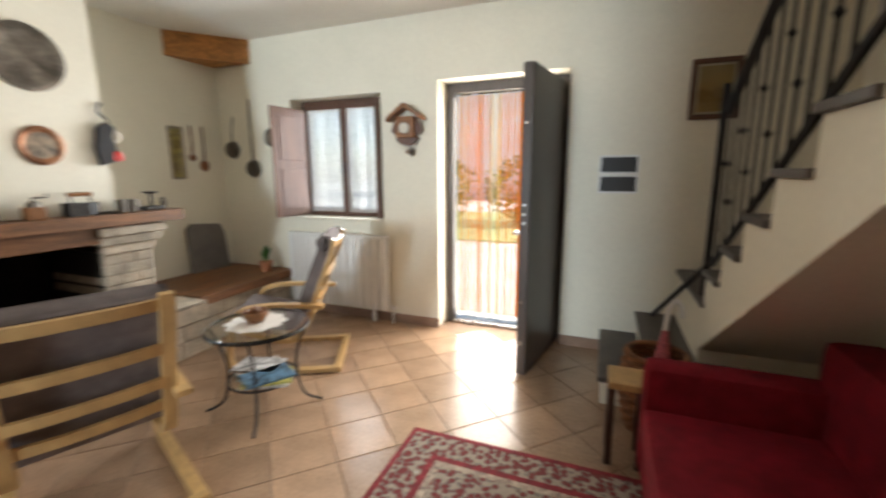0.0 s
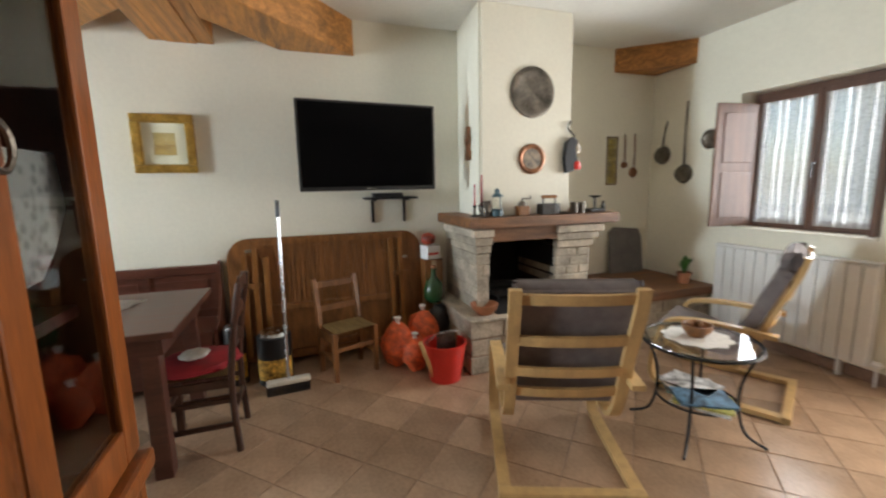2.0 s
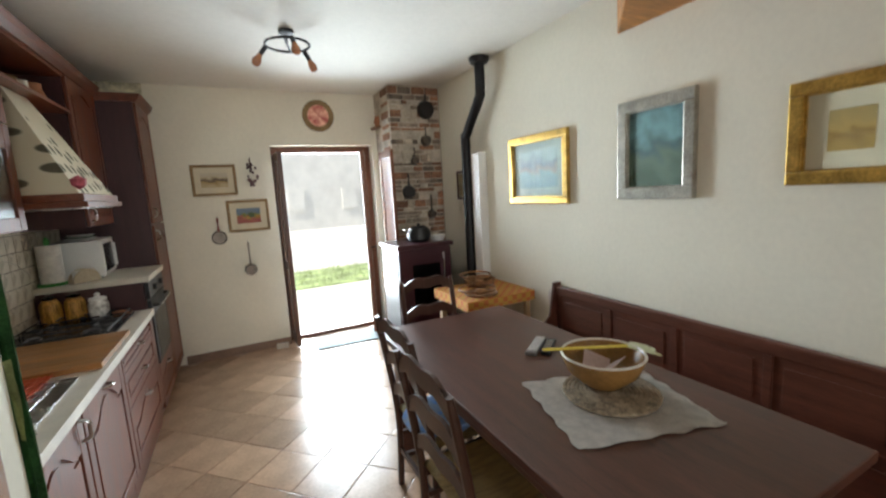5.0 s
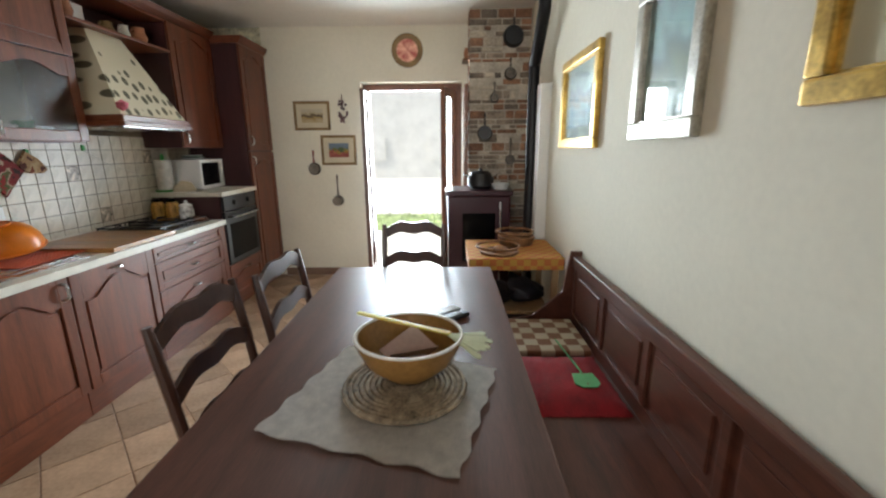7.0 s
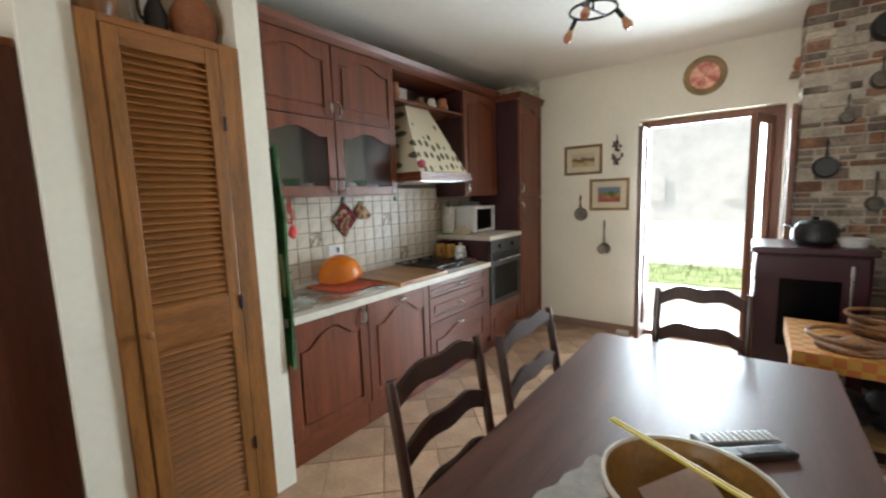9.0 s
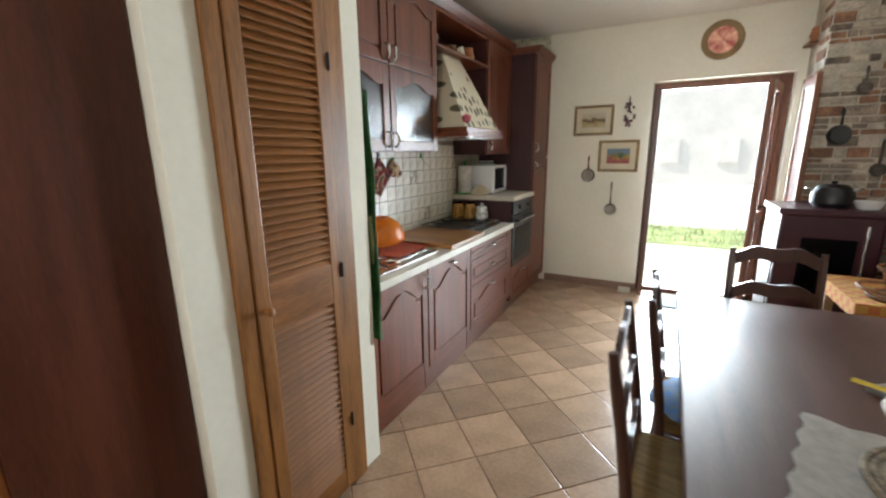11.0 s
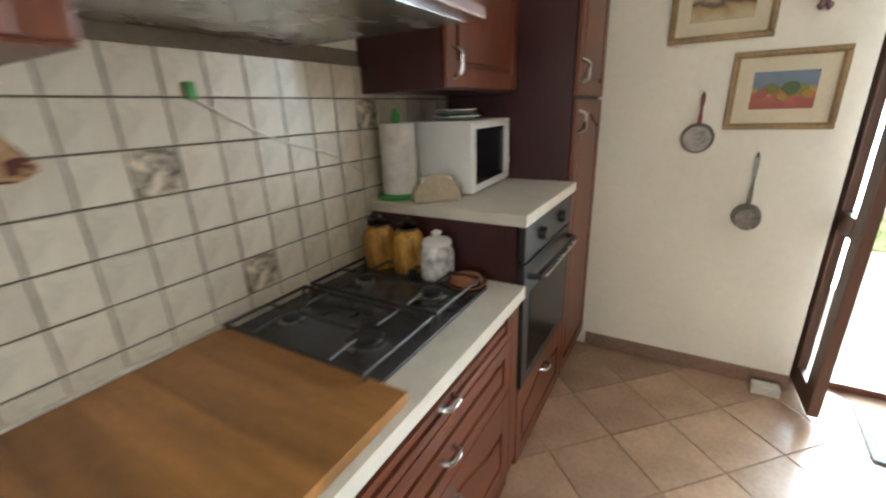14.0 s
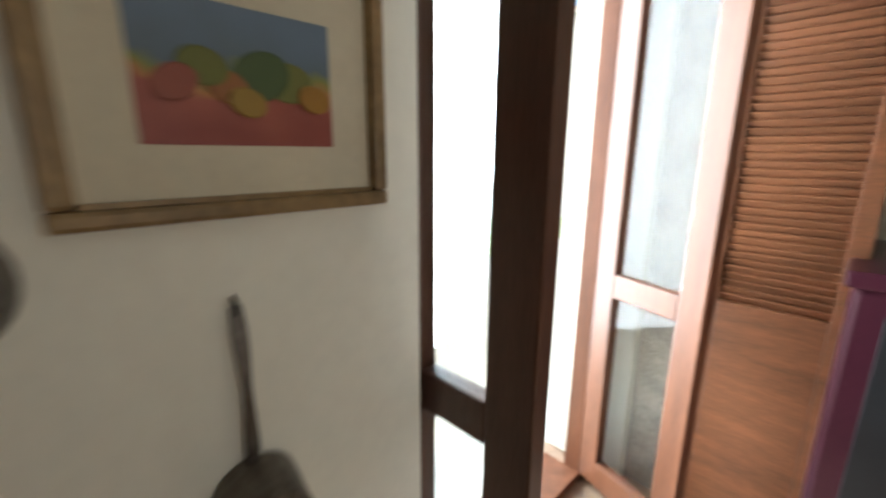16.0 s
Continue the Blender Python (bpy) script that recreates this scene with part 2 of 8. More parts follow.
def solid(name, bm, mat, label, category, group="", at=None, rz=0.0, smooth=False):
    """A thing that is one mesh."""
    ob = new(name, finish(name, bm, mat, smooth))
    if at:
        ob.matrix_basis = pose(*at, 0, 0, rz)
    return tagged(ob, label, category, group)


def setting(name, bm, mat, label="", smooth=False):
    return tagged(new(name, finish(name, bm, mat, smooth)), label, kind="structure")


# ---- the shell ----
W, E, N, S, C = -2.80, 2.55, 4.325, -4.30, 2.755
KE = 0.62          # kitchen's east wall
PX = -0.065        # face of the cupboard wall
floor = setting("floor", boxes((W - 0.35, E + 0.3, S - 0.36, N + 0.36, -0.2, -0.004)), grout, "terracotta tiled floor with dark joints")
setting("ceiling", boxes((W, E, S, N, C, C + 0.2)), ceiling_paint, "white plastered ceiling")
setting("wall_west", boxes((W - 0.35, W, S - 0.35, N + 0.35, 0, C + 0.2)), plaster, "white plastered wall")
setting("wall_east", boxes((E, E + 0.3, -0.4, N + 0.35, 0, C + 0.2)), plaster, "white plastered wall")
setting("wall_north", boxes((W, -1.85, N, N + 0.35, 0, C + 0.2), (-1.85, -0.83, N, N + 0.35, 0, 0.985), (-1.85, -0.83, N, N + 0.35, 2.155, C + 0.2),
                            (-0.83, -0.27, N, N + 0.35, 0, C + 0.2), (-0.27, 0.82, N, N + 0.35, 2.215, C + 0.2), (0.82, E, N, N + 0.35, 0, C + 0.2)),
        plaster, "white plastered wall with a window and an entrance door")
setting("wall_south", boxes((W, -2.15, S - 0.35, S, 0, C + 0.2), (-2.15, -1.03, S - 0.35, S, 2.19, C + 0.2), (-1.03, KE + 0.3, S - 0.35, S, 0, C + 0.2)),
        plaster, "white plastered wall with a garden door")
setting("wall_kitchen_east", boxes((KE, KE + 0.3, S, -0.95, 0, C + 0.2)), plaster, "white plastered wall behind the kitchen")
setting("wall_pier_north", boxes((PX, PX + 0.1, -0.222, -0.08, 0, C + 0.2)), plaster, "white plastered pier beside the cupboard")
setting("wall_pier_south", boxes((PX, 0.01, -0.908, -0.791, 0, C + 0.2), (0.01, KE + 0.3, -0.945, -0.791, 0, C + 0.2)), plaster, "white plastered pier at the kitchen's end")
setting("wall_niche_back", boxes((0.5, 0.6, -0.791, -0.222, 0, C + 0.2)), plaster, "white plastered back of the cupboard niche")
setting("wall_niche_side", boxes((PX + 0.1, 0.6, -0.222, -0.182, 0, C + 0.2)), plaster, "white plastered side of the cupboard niche")
setting("wall_living_south", boxes((PX + 0.1, E, -0.182, -0.08, 0, C + 0.2)), plaster, "white plastered wall behind the glazed cupboard")
# skirting
for i, (x0, x1, y0, y1) in enumerate(((W, -0.27, N - 0.012, N), (0.82, 1.16, N - 0.012, N), (W, W + 0.012, -2.2, 1.9), (-1.03, -0.02, S, S + 0.012), (W, W + 0.012, 3.4, N - 0.012))):
    setting("baseboard", boxes((x0, x1, y0, y1, 0, 0.085), bevel=0.003), skirting, "terracotta tile skirting")

# floor tiles laid on the diagonal
PITCH, GAP = 0.313, 0.0055
tile_mesh = finish("tile", boxes((-PITCH / 2 + GAP / 2, PITCH / 2 - GAP / 2, -PITCH / 2 + GAP / 2, PITCH / 2 - GAP / 2, -0.012, 0), bevel=0.003, ), terracotta)


def beams():
    bm = bmesh.new()
    for y0, y1, z in ((-0.28, -0.175, 2.475), (-0.172, 0.025, 2.47), (0.028, 0.13, 2.476)):
        box(bm, W, E, y0, y1, z, C, bevel=0.006)
    ob = solid("ceiling_beam", bm, beam_wood, "honey-brown timber ceiling beam with long checks", "beam")
    for sgn, y0, ya, yb in ((1, 0.13, 0.58, 1.15), (-1, -0.28, -0.74, -1.36)):
        bm = slab([(W, ya), (W, yb), (-1.69, y0), (-2.28, y0)], 2.475, C)
        bmesh.ops.bevel(bm, geom=bm.edges[:], offset=0.006, segments=1, affect="EDGES")
        solid("beam_brace", bm, beam_wood_y, "diagonal timber brace between beam and wall", "beam", "beam braces")
    bm = slab([(W, 3.78), (-2.31, N), (W, N)], 2.53, C)
    solid("corner_brace", bm, beam_wood_y, "dark timber brace across the room's corner", "beam")


beams()

# ---- staircase ----


def staircase():
    st = thing("staircase", 1.66, 3.0, 0, "masonry staircase with dark treads and iron railing", "staircase")

    def loc(bm):
        bmesh.ops.translate(bm, verts=bm.verts[:], vec=(-1.66, -3.0, 0))
        return bm
    for i, x in enumerate((1.16, 1.41)):
        part("step", loc(boxes((x, E - 0.005, 3.47, N - 0.003, i * 0.18, i * 0.18 + 0.15))), plaster, st)
        part("tread", loc(boxes((x - 0.02, E - 0.005, 3.45, N - 0.003, i * 0.18 + 0.15, i * 0.18 + 0.18), bevel=0.004)), dark_stone, st)
    part("landing", loc(boxes((1.66, E - 0.005, 3.47, N - 0.003, 0.0, 0.69))), plaster, st)
    part("tread", loc(boxes((1.645, E - 0.005, 3.45, N - 0.003, 0.69, 0.72), bevel=0.004)), dark_stone, st)
    out, n = [], 9
    y, z = 3.47, 0.72
    for k in range(n):
        out += [(y, z), (y, z + 0.18)]
        part("tread", loc(boxes((1.64, E - 0.005, y - 0.27 - 0.0, y + 0.022, z + 0.155, z + 0.185), bevel=0.004)), dark_stone, st)
        y, z = y - 0.27, z + 0.18
    out += [(y, z), (y, z - 0.32), (3.47, 0.44)]
    prof = [(a, b - 0.028) for a, b in out[:-2]] + out[-2:]
    part("flight", loc(slab(prof, 1.66, E - 0.005, plane="yz")), plaster, st)
    rail0, rail1 = (1.69, 3.52, 0.93), (1.69, 3.52 - 9 * 0.27, 0.93 + 9 * 0.18)
    up = Vector((0, 0, 0.82))
    a, b = Vector(rail0), Vector(rail1)
    part("bottom_rail", loc(tube([a, b], 0.018, 6)), black_metal, st)
    part("handrail", loc(tube([a + up, b + up], 0.024, 8)), black_metal, st)
    part("newel_post", loc(tube([(1.69, 3.62, 0.72), (1.69, 3.62, 1.9)], 0.02, 8)), black_metal, st)
    part("newel_post", loc(tube([(1.5, 4.25, 0.36), (1.69, 3.62, 0.9)], 0.016, 8)), black_metal, st)
    for k in range(22):
        t = (k + 0.5) / 22
        p = a.lerp(b, t)
        bm = tube([p, p + up], 0.007, 6)
        turned([(0.007, -0.02), (0.017, 0), (0.007, 0.02)], 6, bm, tuple(p + up * (0.3 if k % 2 else 0.62)))
        part("baluster", loc(bm), black_metal, st)


dark_stone = material("dark_tread_stone", (0.10, 0.085, 0.075), 0.5, vary=0.2, scale=6, fine=60, bump=0.15)
staircase()

# ---- entrance door ----


def entrance():
    d = thing("door_1", 0.27, N + 0.2, 0, "brown security door standing open into the room", "door")
    tagged(d, kind="structure")

    def loc(bm):
        bmesh.ops.translate(bm, verts=bm.verts[:], vec=(-0.27, -N - 0.2, 0))
        return bm
    y0, y1 = N + 0.2, N + 0.28
    part("door_frame", loc(boxes((-0.268, -0.19, y0, y1, 0, 2.213), (0.74, 0.818, y0, y1, 0, 2.213), (-0.19, 0.74, y0, y1, 2.13, 2.213), bevel=0.004)), door_skin, d)
    part("threshold", loc(boxes((-0.19, 0.74, y0 - 0.02, y1 + 0.05, 0, 0.03), bevel=0.004)), steel, d)
    leaf = part("door_leaf", boxes((0, 0.9, -0.035, 0.035, 0.01, 2.12), bevel=0.004), door_skin, d)
    ang = math.degrees(math.atan2(3.65 - 4.53, 0.62 - 0.79))
    leaf.matrix_basis = pose(0.79 - 0.27, 4.53 - N - 0.2, 0, 0, 0, ang)
    h = part("door_handle", tube([(0.84, -0.035, 1.02), (0.84, -0.09, 1.02), (0.72, -0.09, 1.02)], 0.01), steel, leaf, "steel lever handle")
    part("escutcheon", boxes((0.815, 0.865, -0.042, -0.035, 0.93, 1.2), bevel=0.003), white_enamel, leaf)
    for z in (0.25, 0.55, 1.1, 1.16, 1.22, 1.75):
        part("bolt", turned([(0.011, 0), (0.011, 0.016)], 10, at=(0.9, 0, z), axis="x"), steel, leaf)
    for z in (0.3, 1.85):
        part("hinge", loc(turned([(0.013, -0.06), (0.013, 0.06)], 10, at=(0.79, 4.515, z))), black_metal, d)


entrance()

# ---- window ----


def window():
    w = thing("window_1", -1.34, N + 0.18, 0.985, "two-pane brown window with lace curtains and a shutter", "window")
    tagged(w, kind="structure")
    x0, x1, h = -0.508, 0.508, 1.168
    part("window_frame", boxes((x0, x0 + 0.05, 0, 0.06, 0, h), (x1 - 0.05, x1, 0, 0.06, 0, h), (x0 + 0.05, x1 - 0.05, 0, 0.06, h - 0.05, h), (x0 + 0.05, x1 - 0.05, 0, 0.06, 0, 0.04), bevel=0.004), frame_brown, w)
    for a, b in ((x0 + 0.05, -0.003), (0.003, x1 - 0.05)):
        s = part("casement", boxes((a, a + 0.05, -0.02, 0.03, 0.04, h - 0.05), (b - 0.05, b, -0.02, 0.03, 0.04, h - 0.05), (a + 0.05, b - 0.05, -0.02, 0.03, h - 0.1, h - 0.05), (a + 0.05, b - 0.05, -0.02, 0.03, 0.04, 0.1), bevel=0.004), frame_brown, w)
        p = part("pane", boxes((a + 0.05, b - 0.05, 0.004, 0.008, 0.1, h - 0.1)), clear_glass, s)
        p.visible_shadow = False
        bm = bmesh.new()
        cols = 28
        grid = [[bm.verts.new((a + 0.03 + (b - a - 0.06) * i / cols, -0.026 + 0.005 * math.sin(i * 1.7), z)) for i in range(cols + 1)] for z in (0.06, h - 0.09)]
        for i in range(cols):
            bm.faces.new((grid[0][i], grid[0][i + 1], grid[1][i + 1], grid[1][i]))
        c = part("lace_curtain", bm, lace, s, "white lace curtain")
        c.visible_shadow = False
    part("window_handle", tube([(0, -0.02, 0.55), (0, -0.06, 0.55), (0, -0.06, 0.44)], 0.008), black_metal, w)
    part("window_sill", boxes((x0 - 0.0, x1, -0.20, 0.0, -0.0, 0.018), bevel=0.004), plaster, w)
    sh = part("shutter", boxes((0, 0.44, -0.012, 0.012, 0.03, 1.08), bevel=0.004), shutter_wood, w)
    for z0, z1 in ((0.1, 0.5), (0.58, 1.0)):
        part("panel", boxes((0.07, 0.37, -0.018, 0.018, z0, z1), bevel=0.006), shutter_wood, sh)
    sh.matrix_basis = pose(x0 + 0.055, -0.025, 0, 0, 0, -97)
    part("shutter", boxes((x1 - 0.03, x1 - 0.004, -0.25, -0.022, 0.03, 1.08), bevel=0.004), frame_brown, w)


lace = bpy.data.materials.new("white_lace")
lace.use_nodes = True
_n, _l = lace.node_tree.nodes, lace.node_tree.links
_t = _n.new("ShaderNodeBsdfTransparent")
_tr = _n.new("ShaderNodeBsdfTranslucent")
_df = _n["Principled BSDF"]
_df.inputs["Base Color"].default_value, _df.inputs["Roughness"].default_value = (0.85, 0.85, 0.84, 1), 0.9
_tr.inputs[0].default_value = (0.62, 0.63, 0.62, 1)
_m1, _m2 = _n.new("ShaderNodeMixShader"), _n.new("ShaderNodeMixShader")
_v = _n.new("ShaderNodeTexVoronoi")
_v.inputs["Scale"].default_value = 55
_c = _n.new("ShaderNodeTexCoord")
_l.new(_c.outputs["Object"], _v.inputs["Vector"])
_r = _n.new("ShaderNodeMapRange")
_r.inputs[1].default_value, _r.inputs[2].default_value, _r.inputs[3].default_value, _r.inputs[4].default_value = 0.2, 0.5, 0.6, 0.9
_l.new(_v.outputs["Distance"], _r.inputs[0])
_m1.inputs[0].default_value = 0.65
_l.new(_df.outputs[0], _m1.inputs[1]), _l.new(_tr.outputs[0], _m1.inputs[2])
_l.new(_r.outputs[0], _m2.inputs[0]), _l.new(_t.outputs[0], _m2.inputs[1]), _l.new(_m1.outputs[0], _m2.inputs[2])
_l.new(_m2.outputs[0], _n["Material Output"].inputs[0])
window()

# ---- garden door ----


def garden_door():
    d = thing("door_2", -1.59, S - 0.15, 0, "brown glazed garden door with both leaves open", "door")
    tagged(d, kind="structure")

    def loc(bm):
        bmesh.ops.translate(bm, verts=bm.verts[:], vec=(1.59, -S + 0.15, 0))
        return bm
    y0, y1 = S - 0.2, S - 0.13
    part("door_frame", loc(boxes((-1.10, -1.032, y0, y1, 0, 2.188), (-2.148, -2.045, y0, y1, 0, 2.188), (-2.045, -1.10, y0, y1, 2.12, 2.188), bevel=0.004)), red_brown, d)
    part("threshold", loc(boxes((-2.045, -1.10, S - 0.3, S - 0.12, 0, 0.035), bevel=0.005)), red_brown, d)
    # first leaf's darker brown puts the shade on its inner face into the colour
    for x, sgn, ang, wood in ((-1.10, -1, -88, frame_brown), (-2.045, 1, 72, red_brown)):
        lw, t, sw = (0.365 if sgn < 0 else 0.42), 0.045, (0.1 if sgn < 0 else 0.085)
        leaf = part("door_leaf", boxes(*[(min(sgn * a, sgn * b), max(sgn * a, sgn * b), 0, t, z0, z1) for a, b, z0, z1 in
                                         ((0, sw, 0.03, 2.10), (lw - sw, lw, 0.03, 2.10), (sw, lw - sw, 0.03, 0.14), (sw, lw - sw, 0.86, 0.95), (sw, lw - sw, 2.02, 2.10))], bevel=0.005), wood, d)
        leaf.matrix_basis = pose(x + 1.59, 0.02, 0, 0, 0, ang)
        for z0, z1 in ((0.14, 0.86), (0.95, 2.02)):
            p = part("pane", boxes((min(sgn * sw, sgn * (lw - sw)), max(sgn * sw, sgn * (lw - sw)), 0.02, 0.026, z0, z1)), clear_glass, leaf)
            p.visible_shadow = False
        if sgn > 0:
            part("door_handle", tube([(sgn * (lw - 0.04), t, 1.02), (sgn * (lw - 0.04), t + 0.05, 1.02), (sgn * (lw - 0.13), t + 0.05, 1.02)], 0.009), black_metal, leaf)
    sh = part("shutter", loc(boxes((-2.19, -2.155, -4.10, -4.05, 0.03, 2.08), bevel=0.004)), shutter_red, d)
    part("stile", loc(boxes((-2.19, -2.155, -3.765, -3.715, 0.03, 2.08), bevel=0.004)), shutter_red, sh)
    part("lower_panel", loc(boxes((-2.188, -2.157, -4.05, -3.765, 0.03, 0.90), bevel=0.004)), shutter_red, sh)
    part("top_rail", loc(boxes((-2.188, -2.157, -4.05, -3.765, 2.0, 2.08), bevel=0.004)), shutter_red, sh)
    for k in range(45):
        z = 0.915 + k * 0.0243
        bm = boxes((-0.003, 0.003, -0.1425, 0.1425, -0.0155, 0.0155))
        bmesh.ops.rotate(bm, verts=bm.verts[:], cent=(0, 0, 0), matrix=Matrix.Rotation(radians(35), 3, "Y"))
        bmesh.ops.translate(bm, verts=bm.verts[:], vec=(-2.172, -3.9075, z))
        part("slat", loc(bm), shutter_red, sh)


shutter_red = material("red_brown_shutter", (0.20, 0.07, 0.028), 0.45, vary=0.2, scale=4, fine=45, stretch=(5, 0.6, 5), bump=0.1)
garden_door()

# ---- outside ----
ground_mat = material("sunlit_paving", (0.52, 0.50, 0.45), 0.9, vary=0.08, scale=2, fine=30, bump=0.2)
grass_mat = material("grass", (0.31, 0.38, 0.17), 0.9, vary=0.3, scale=3, fine=60, bump=0.6)
setting("ground", boxes((-60, 60, -60, S - 0.36, -0.3, -0.06), (-60, 60, N + 0.36, 60, -0.3, -0.06)), ground_mat, "pale sunlit paving outside")


# ---- fireplace ----


def stones(parent, x0, x1, y0, y1, z0, z1, rows, cols, rnd, proud=0.012, mat=None):
    """Rough courses of stone over a block's faces towards the room."""
    dz = (z1 - z0) / rows
    for r in range(rows):
        n = max(1, cols + (r % 2))
        cuts = [y0] + [y0 + (y1 - y0) * (i + rnd.uniform(-0.22, 0.22)) / n for i in range(1, n)] + [y1]
        for a, b in zip(cuts, cuts[1:]):
            p = rnd.uniform(0.2, 1) * proud
            bm = boxes((x0 - p if a == y0 or b == y1 else x0, x1 + p, a + 0.004 - (p if a == y0 else 0), b - 0.004 + (p if b == y1 else 0), z0 + r * dz + 0.004, z0 + (r + 1) * dz - 0.004), bevel=0.008)
            part("stone", bm, mat or stone, parent)


def fireplace():
    rnd = random.Random(4)
    f = thing("fireplace", -2.4, 2.5, 0, "stone fireplace with a timber mantel and sooty hearth", "fireplace")

    def sub(name, bm, mat, label="", parent=f):
        bmesh.ops.translate(bm, verts=bm.verts[:], vec=(2.4, -2.5, 0))
        return part(name, bm, mat, parent, label)
    g = 0.004
    hood = slab([(W + g, 2.05), (-2.17, 1.985), (-2.17, 2.82), (W + g, 2.86)], 1.172, C - 0.002)
    bmesh.ops.bevel(hood, geom=[e for e in hood.edges if abs(e.verts[0].co.z - e.verts[1].co.z) > 1], offset=0.02, segments=2, affect="EDGES")
    sub("chimney_breast", hood, plaster)
    m = slab([(W + g, 1.84), (-2.02, 1.84), (-1.97, 1.9), (-1.97, 3.17), (-2.0, 3.2), (W + g, 3.22)], 1.09, 1.17)
    bmesh.ops.bevel(m, geom=m.edges[:], offset=0.006, segments=2, affect="EDGES")
    sub("mantel_shelf", m, mantel_wood)
    sub("lintel_beam", boxes((-2.2, -2.04, 1.98, 2.9, 0.975, 1.088), bevel=0.008), mantel_wood)
    base = sub("hearth_core", boxes((W + g, -1.9, 1.79, 3.2, 0.0, 0.41)), grout)
    pl = sub("pier_core", boxes((W + g, -2.09, 1.92, 2.02, 0.42, 1.085)), stone)
    pr = sub("pier_core", boxes((W + g, -2.09, 2.64, 2.96, 0.42, 1.085)), stone)
    sub("firebox", boxes((W + g, W + 0.05, 2.02, 2.64, 0.425, 1.085), (W + 0.05, -2.12, 2.02, 2.03, 0.425, 1.085), (W + 0.05, -2.12, 2.63, 2.64, 0.425, 1.085), (W + 0.05, -2.2, 2.03, 2.63, 1.06, 1.085), (W + 0.05, -1.95, 2.03, 2.63, 0.425, 0.435)), soot)
    sub("hearth_slab", boxes((W + g, -1.87, 1.77, 3.21, 0.41, 0.425), bevel=0.004), stone)
    for z, w, y0, y1 in ((1.02, 0.09, 1.86, 2.03), (0.955, 0.06, 1.88, 2.03), (0.89, 0.03, 1.90, 2.03), (1.02, 0.09, 2.6, 3.05), (0.955, 0.06, 2.61, 3.02), (0.89, 0.03, 2.63, 2.99)):
        sub("corbel_stone", boxes((W + 0.1, -2.09 + w, y0, y1, z, z + 0.06), bevel=0.012), stone, parent=f)
    stones(f, *[v for v in (W + 0.1 + 2.4, -2.09 + 2.4, 1.915 - 2.5, 2.022 - 2.5)], 0.43, 0.885, 5, 1, rnd)
    stones(f, W + 0.1 + 2.4, -2.09 + 2.4, 2.635 - 2.5, 2.965 - 2.5, 0.43, 0.885, 6, 2, rnd)
    stones(f, W + 0.02 + 2.4, -1.9 + 2.4, 1.79 - 2.5, 3.2 - 2.5, 0.0, 0.405, 3, 5, rnd, 0.03)
    # ash and a grate with burnt logs
    gr = bmesh.new()
    for k in range(5):
        tube([(-2.5 + k * 0.06 + 2.4, 2.15 - 2.5, 0.48), (-2.5 + k * 0.06 + 2.4, 2.5 - 2.5, 0.48)], 0.008, 6, gr)
    for y in (2.17, 2.48):
        tube([(-2.52 + 2.4, y - 2.5, 0.436), (-2.52 + 2.4, y - 2.5, 0.48), (-2.22 + 2.4, y - 2.5, 0.48), (-2.22 + 2.4, y - 2.5, 0.436)], 0.008, 6, gr)
    part("grate", gr, black_metal, f)
    part("log", tube([(-2.45 + 2.4, 2.2 - 2.5, 0.53), (-2.38 + 2.4, 2.47 - 2.5, 0.54)], 0.04, 9), soot, f, "charred log")


fireplace()


def side_ledge():
    rnd = random.Random(9)
    l = thing("masonry_ledge", -2.35, 3.75, 0, "low stone ledge with a timber edge beside the fireplace", "ledge")
    part("ledge_core", boxes((-0.44, 0.36, -0.53, 0.55, 0, 0.36)), stone, l)
    part("ledge_top", boxes((-0.446, 0.42, -0.54, 0.57, 0.36, 0.44), bevel=0.008), mantel_wood, l)
    stones(l, -0.44, 0.365, -0.53, 0.55, 0.0, 0.355, 3, 4, rnd, 0.02)
    bm = slab([(-0.22, 0), (0.22, 0), (0.22, 0.38), (0.18, 0.47), (-0.14, 0.5), (-0.2, 0.45)], -0.012, 0.012, plane="yz")
    bmesh.ops.rotate(bm, verts=bm.verts[:], cent=(0, 0, 0), matrix=Matrix.Rotation(radians(-7), 3, "Y"))
    solid("leaning_board", bm, grey_board, "grey slate board leaning against the wall", "board", at=(-2.71, 3.97, 0.443))
    p = thing("potted_plant", -2.12, 4.12, 0.44, "small green plant in a terracotta pot on the ledge", "plant")
    part("pot", turned([(0.045, 0), (0.062, 0.09), (0.068, 0.09), (0.068, 0.105), (0.055, 0.105), (0.05, 0.02)], 18), clay, p, smooth=True)
    r2 = random.Random(2)
    for k in range(16):
        a, h, o = r2.uniform(0, 6.28), r2.uniform(0.08, 0.17), r2.uniform(0.03, 0.09)
        part("leaf", ribbon(bez((0, 0, 0.09), (o * 0.5 * math.cos(a), o * 0.5 * math.sin(a), 0.09 + h * 0.7), (o * math.cos(a), o * math.sin(a), 0.09 + h), n=3), [0.008, 0.02, 0.035, 0.04, 0.035, 0.02, 0.004], 0.002, side=(-math.sin(a), math.cos(a), 0)), leaf_green, p)


clay = material("clay", (0.42, 0.17, 0.08), 0.7, vary=0.15, bump=0.15)
leaf_green = material("leaf_green", (0.05, 0.16, 0.03), 0.5, vary=0.25, bump=0.1)
grey_board = material("grey_slate", (0.17, 0.155, 0.145), 0.8, vary=0.15, bump=0.2)
side_ledge()


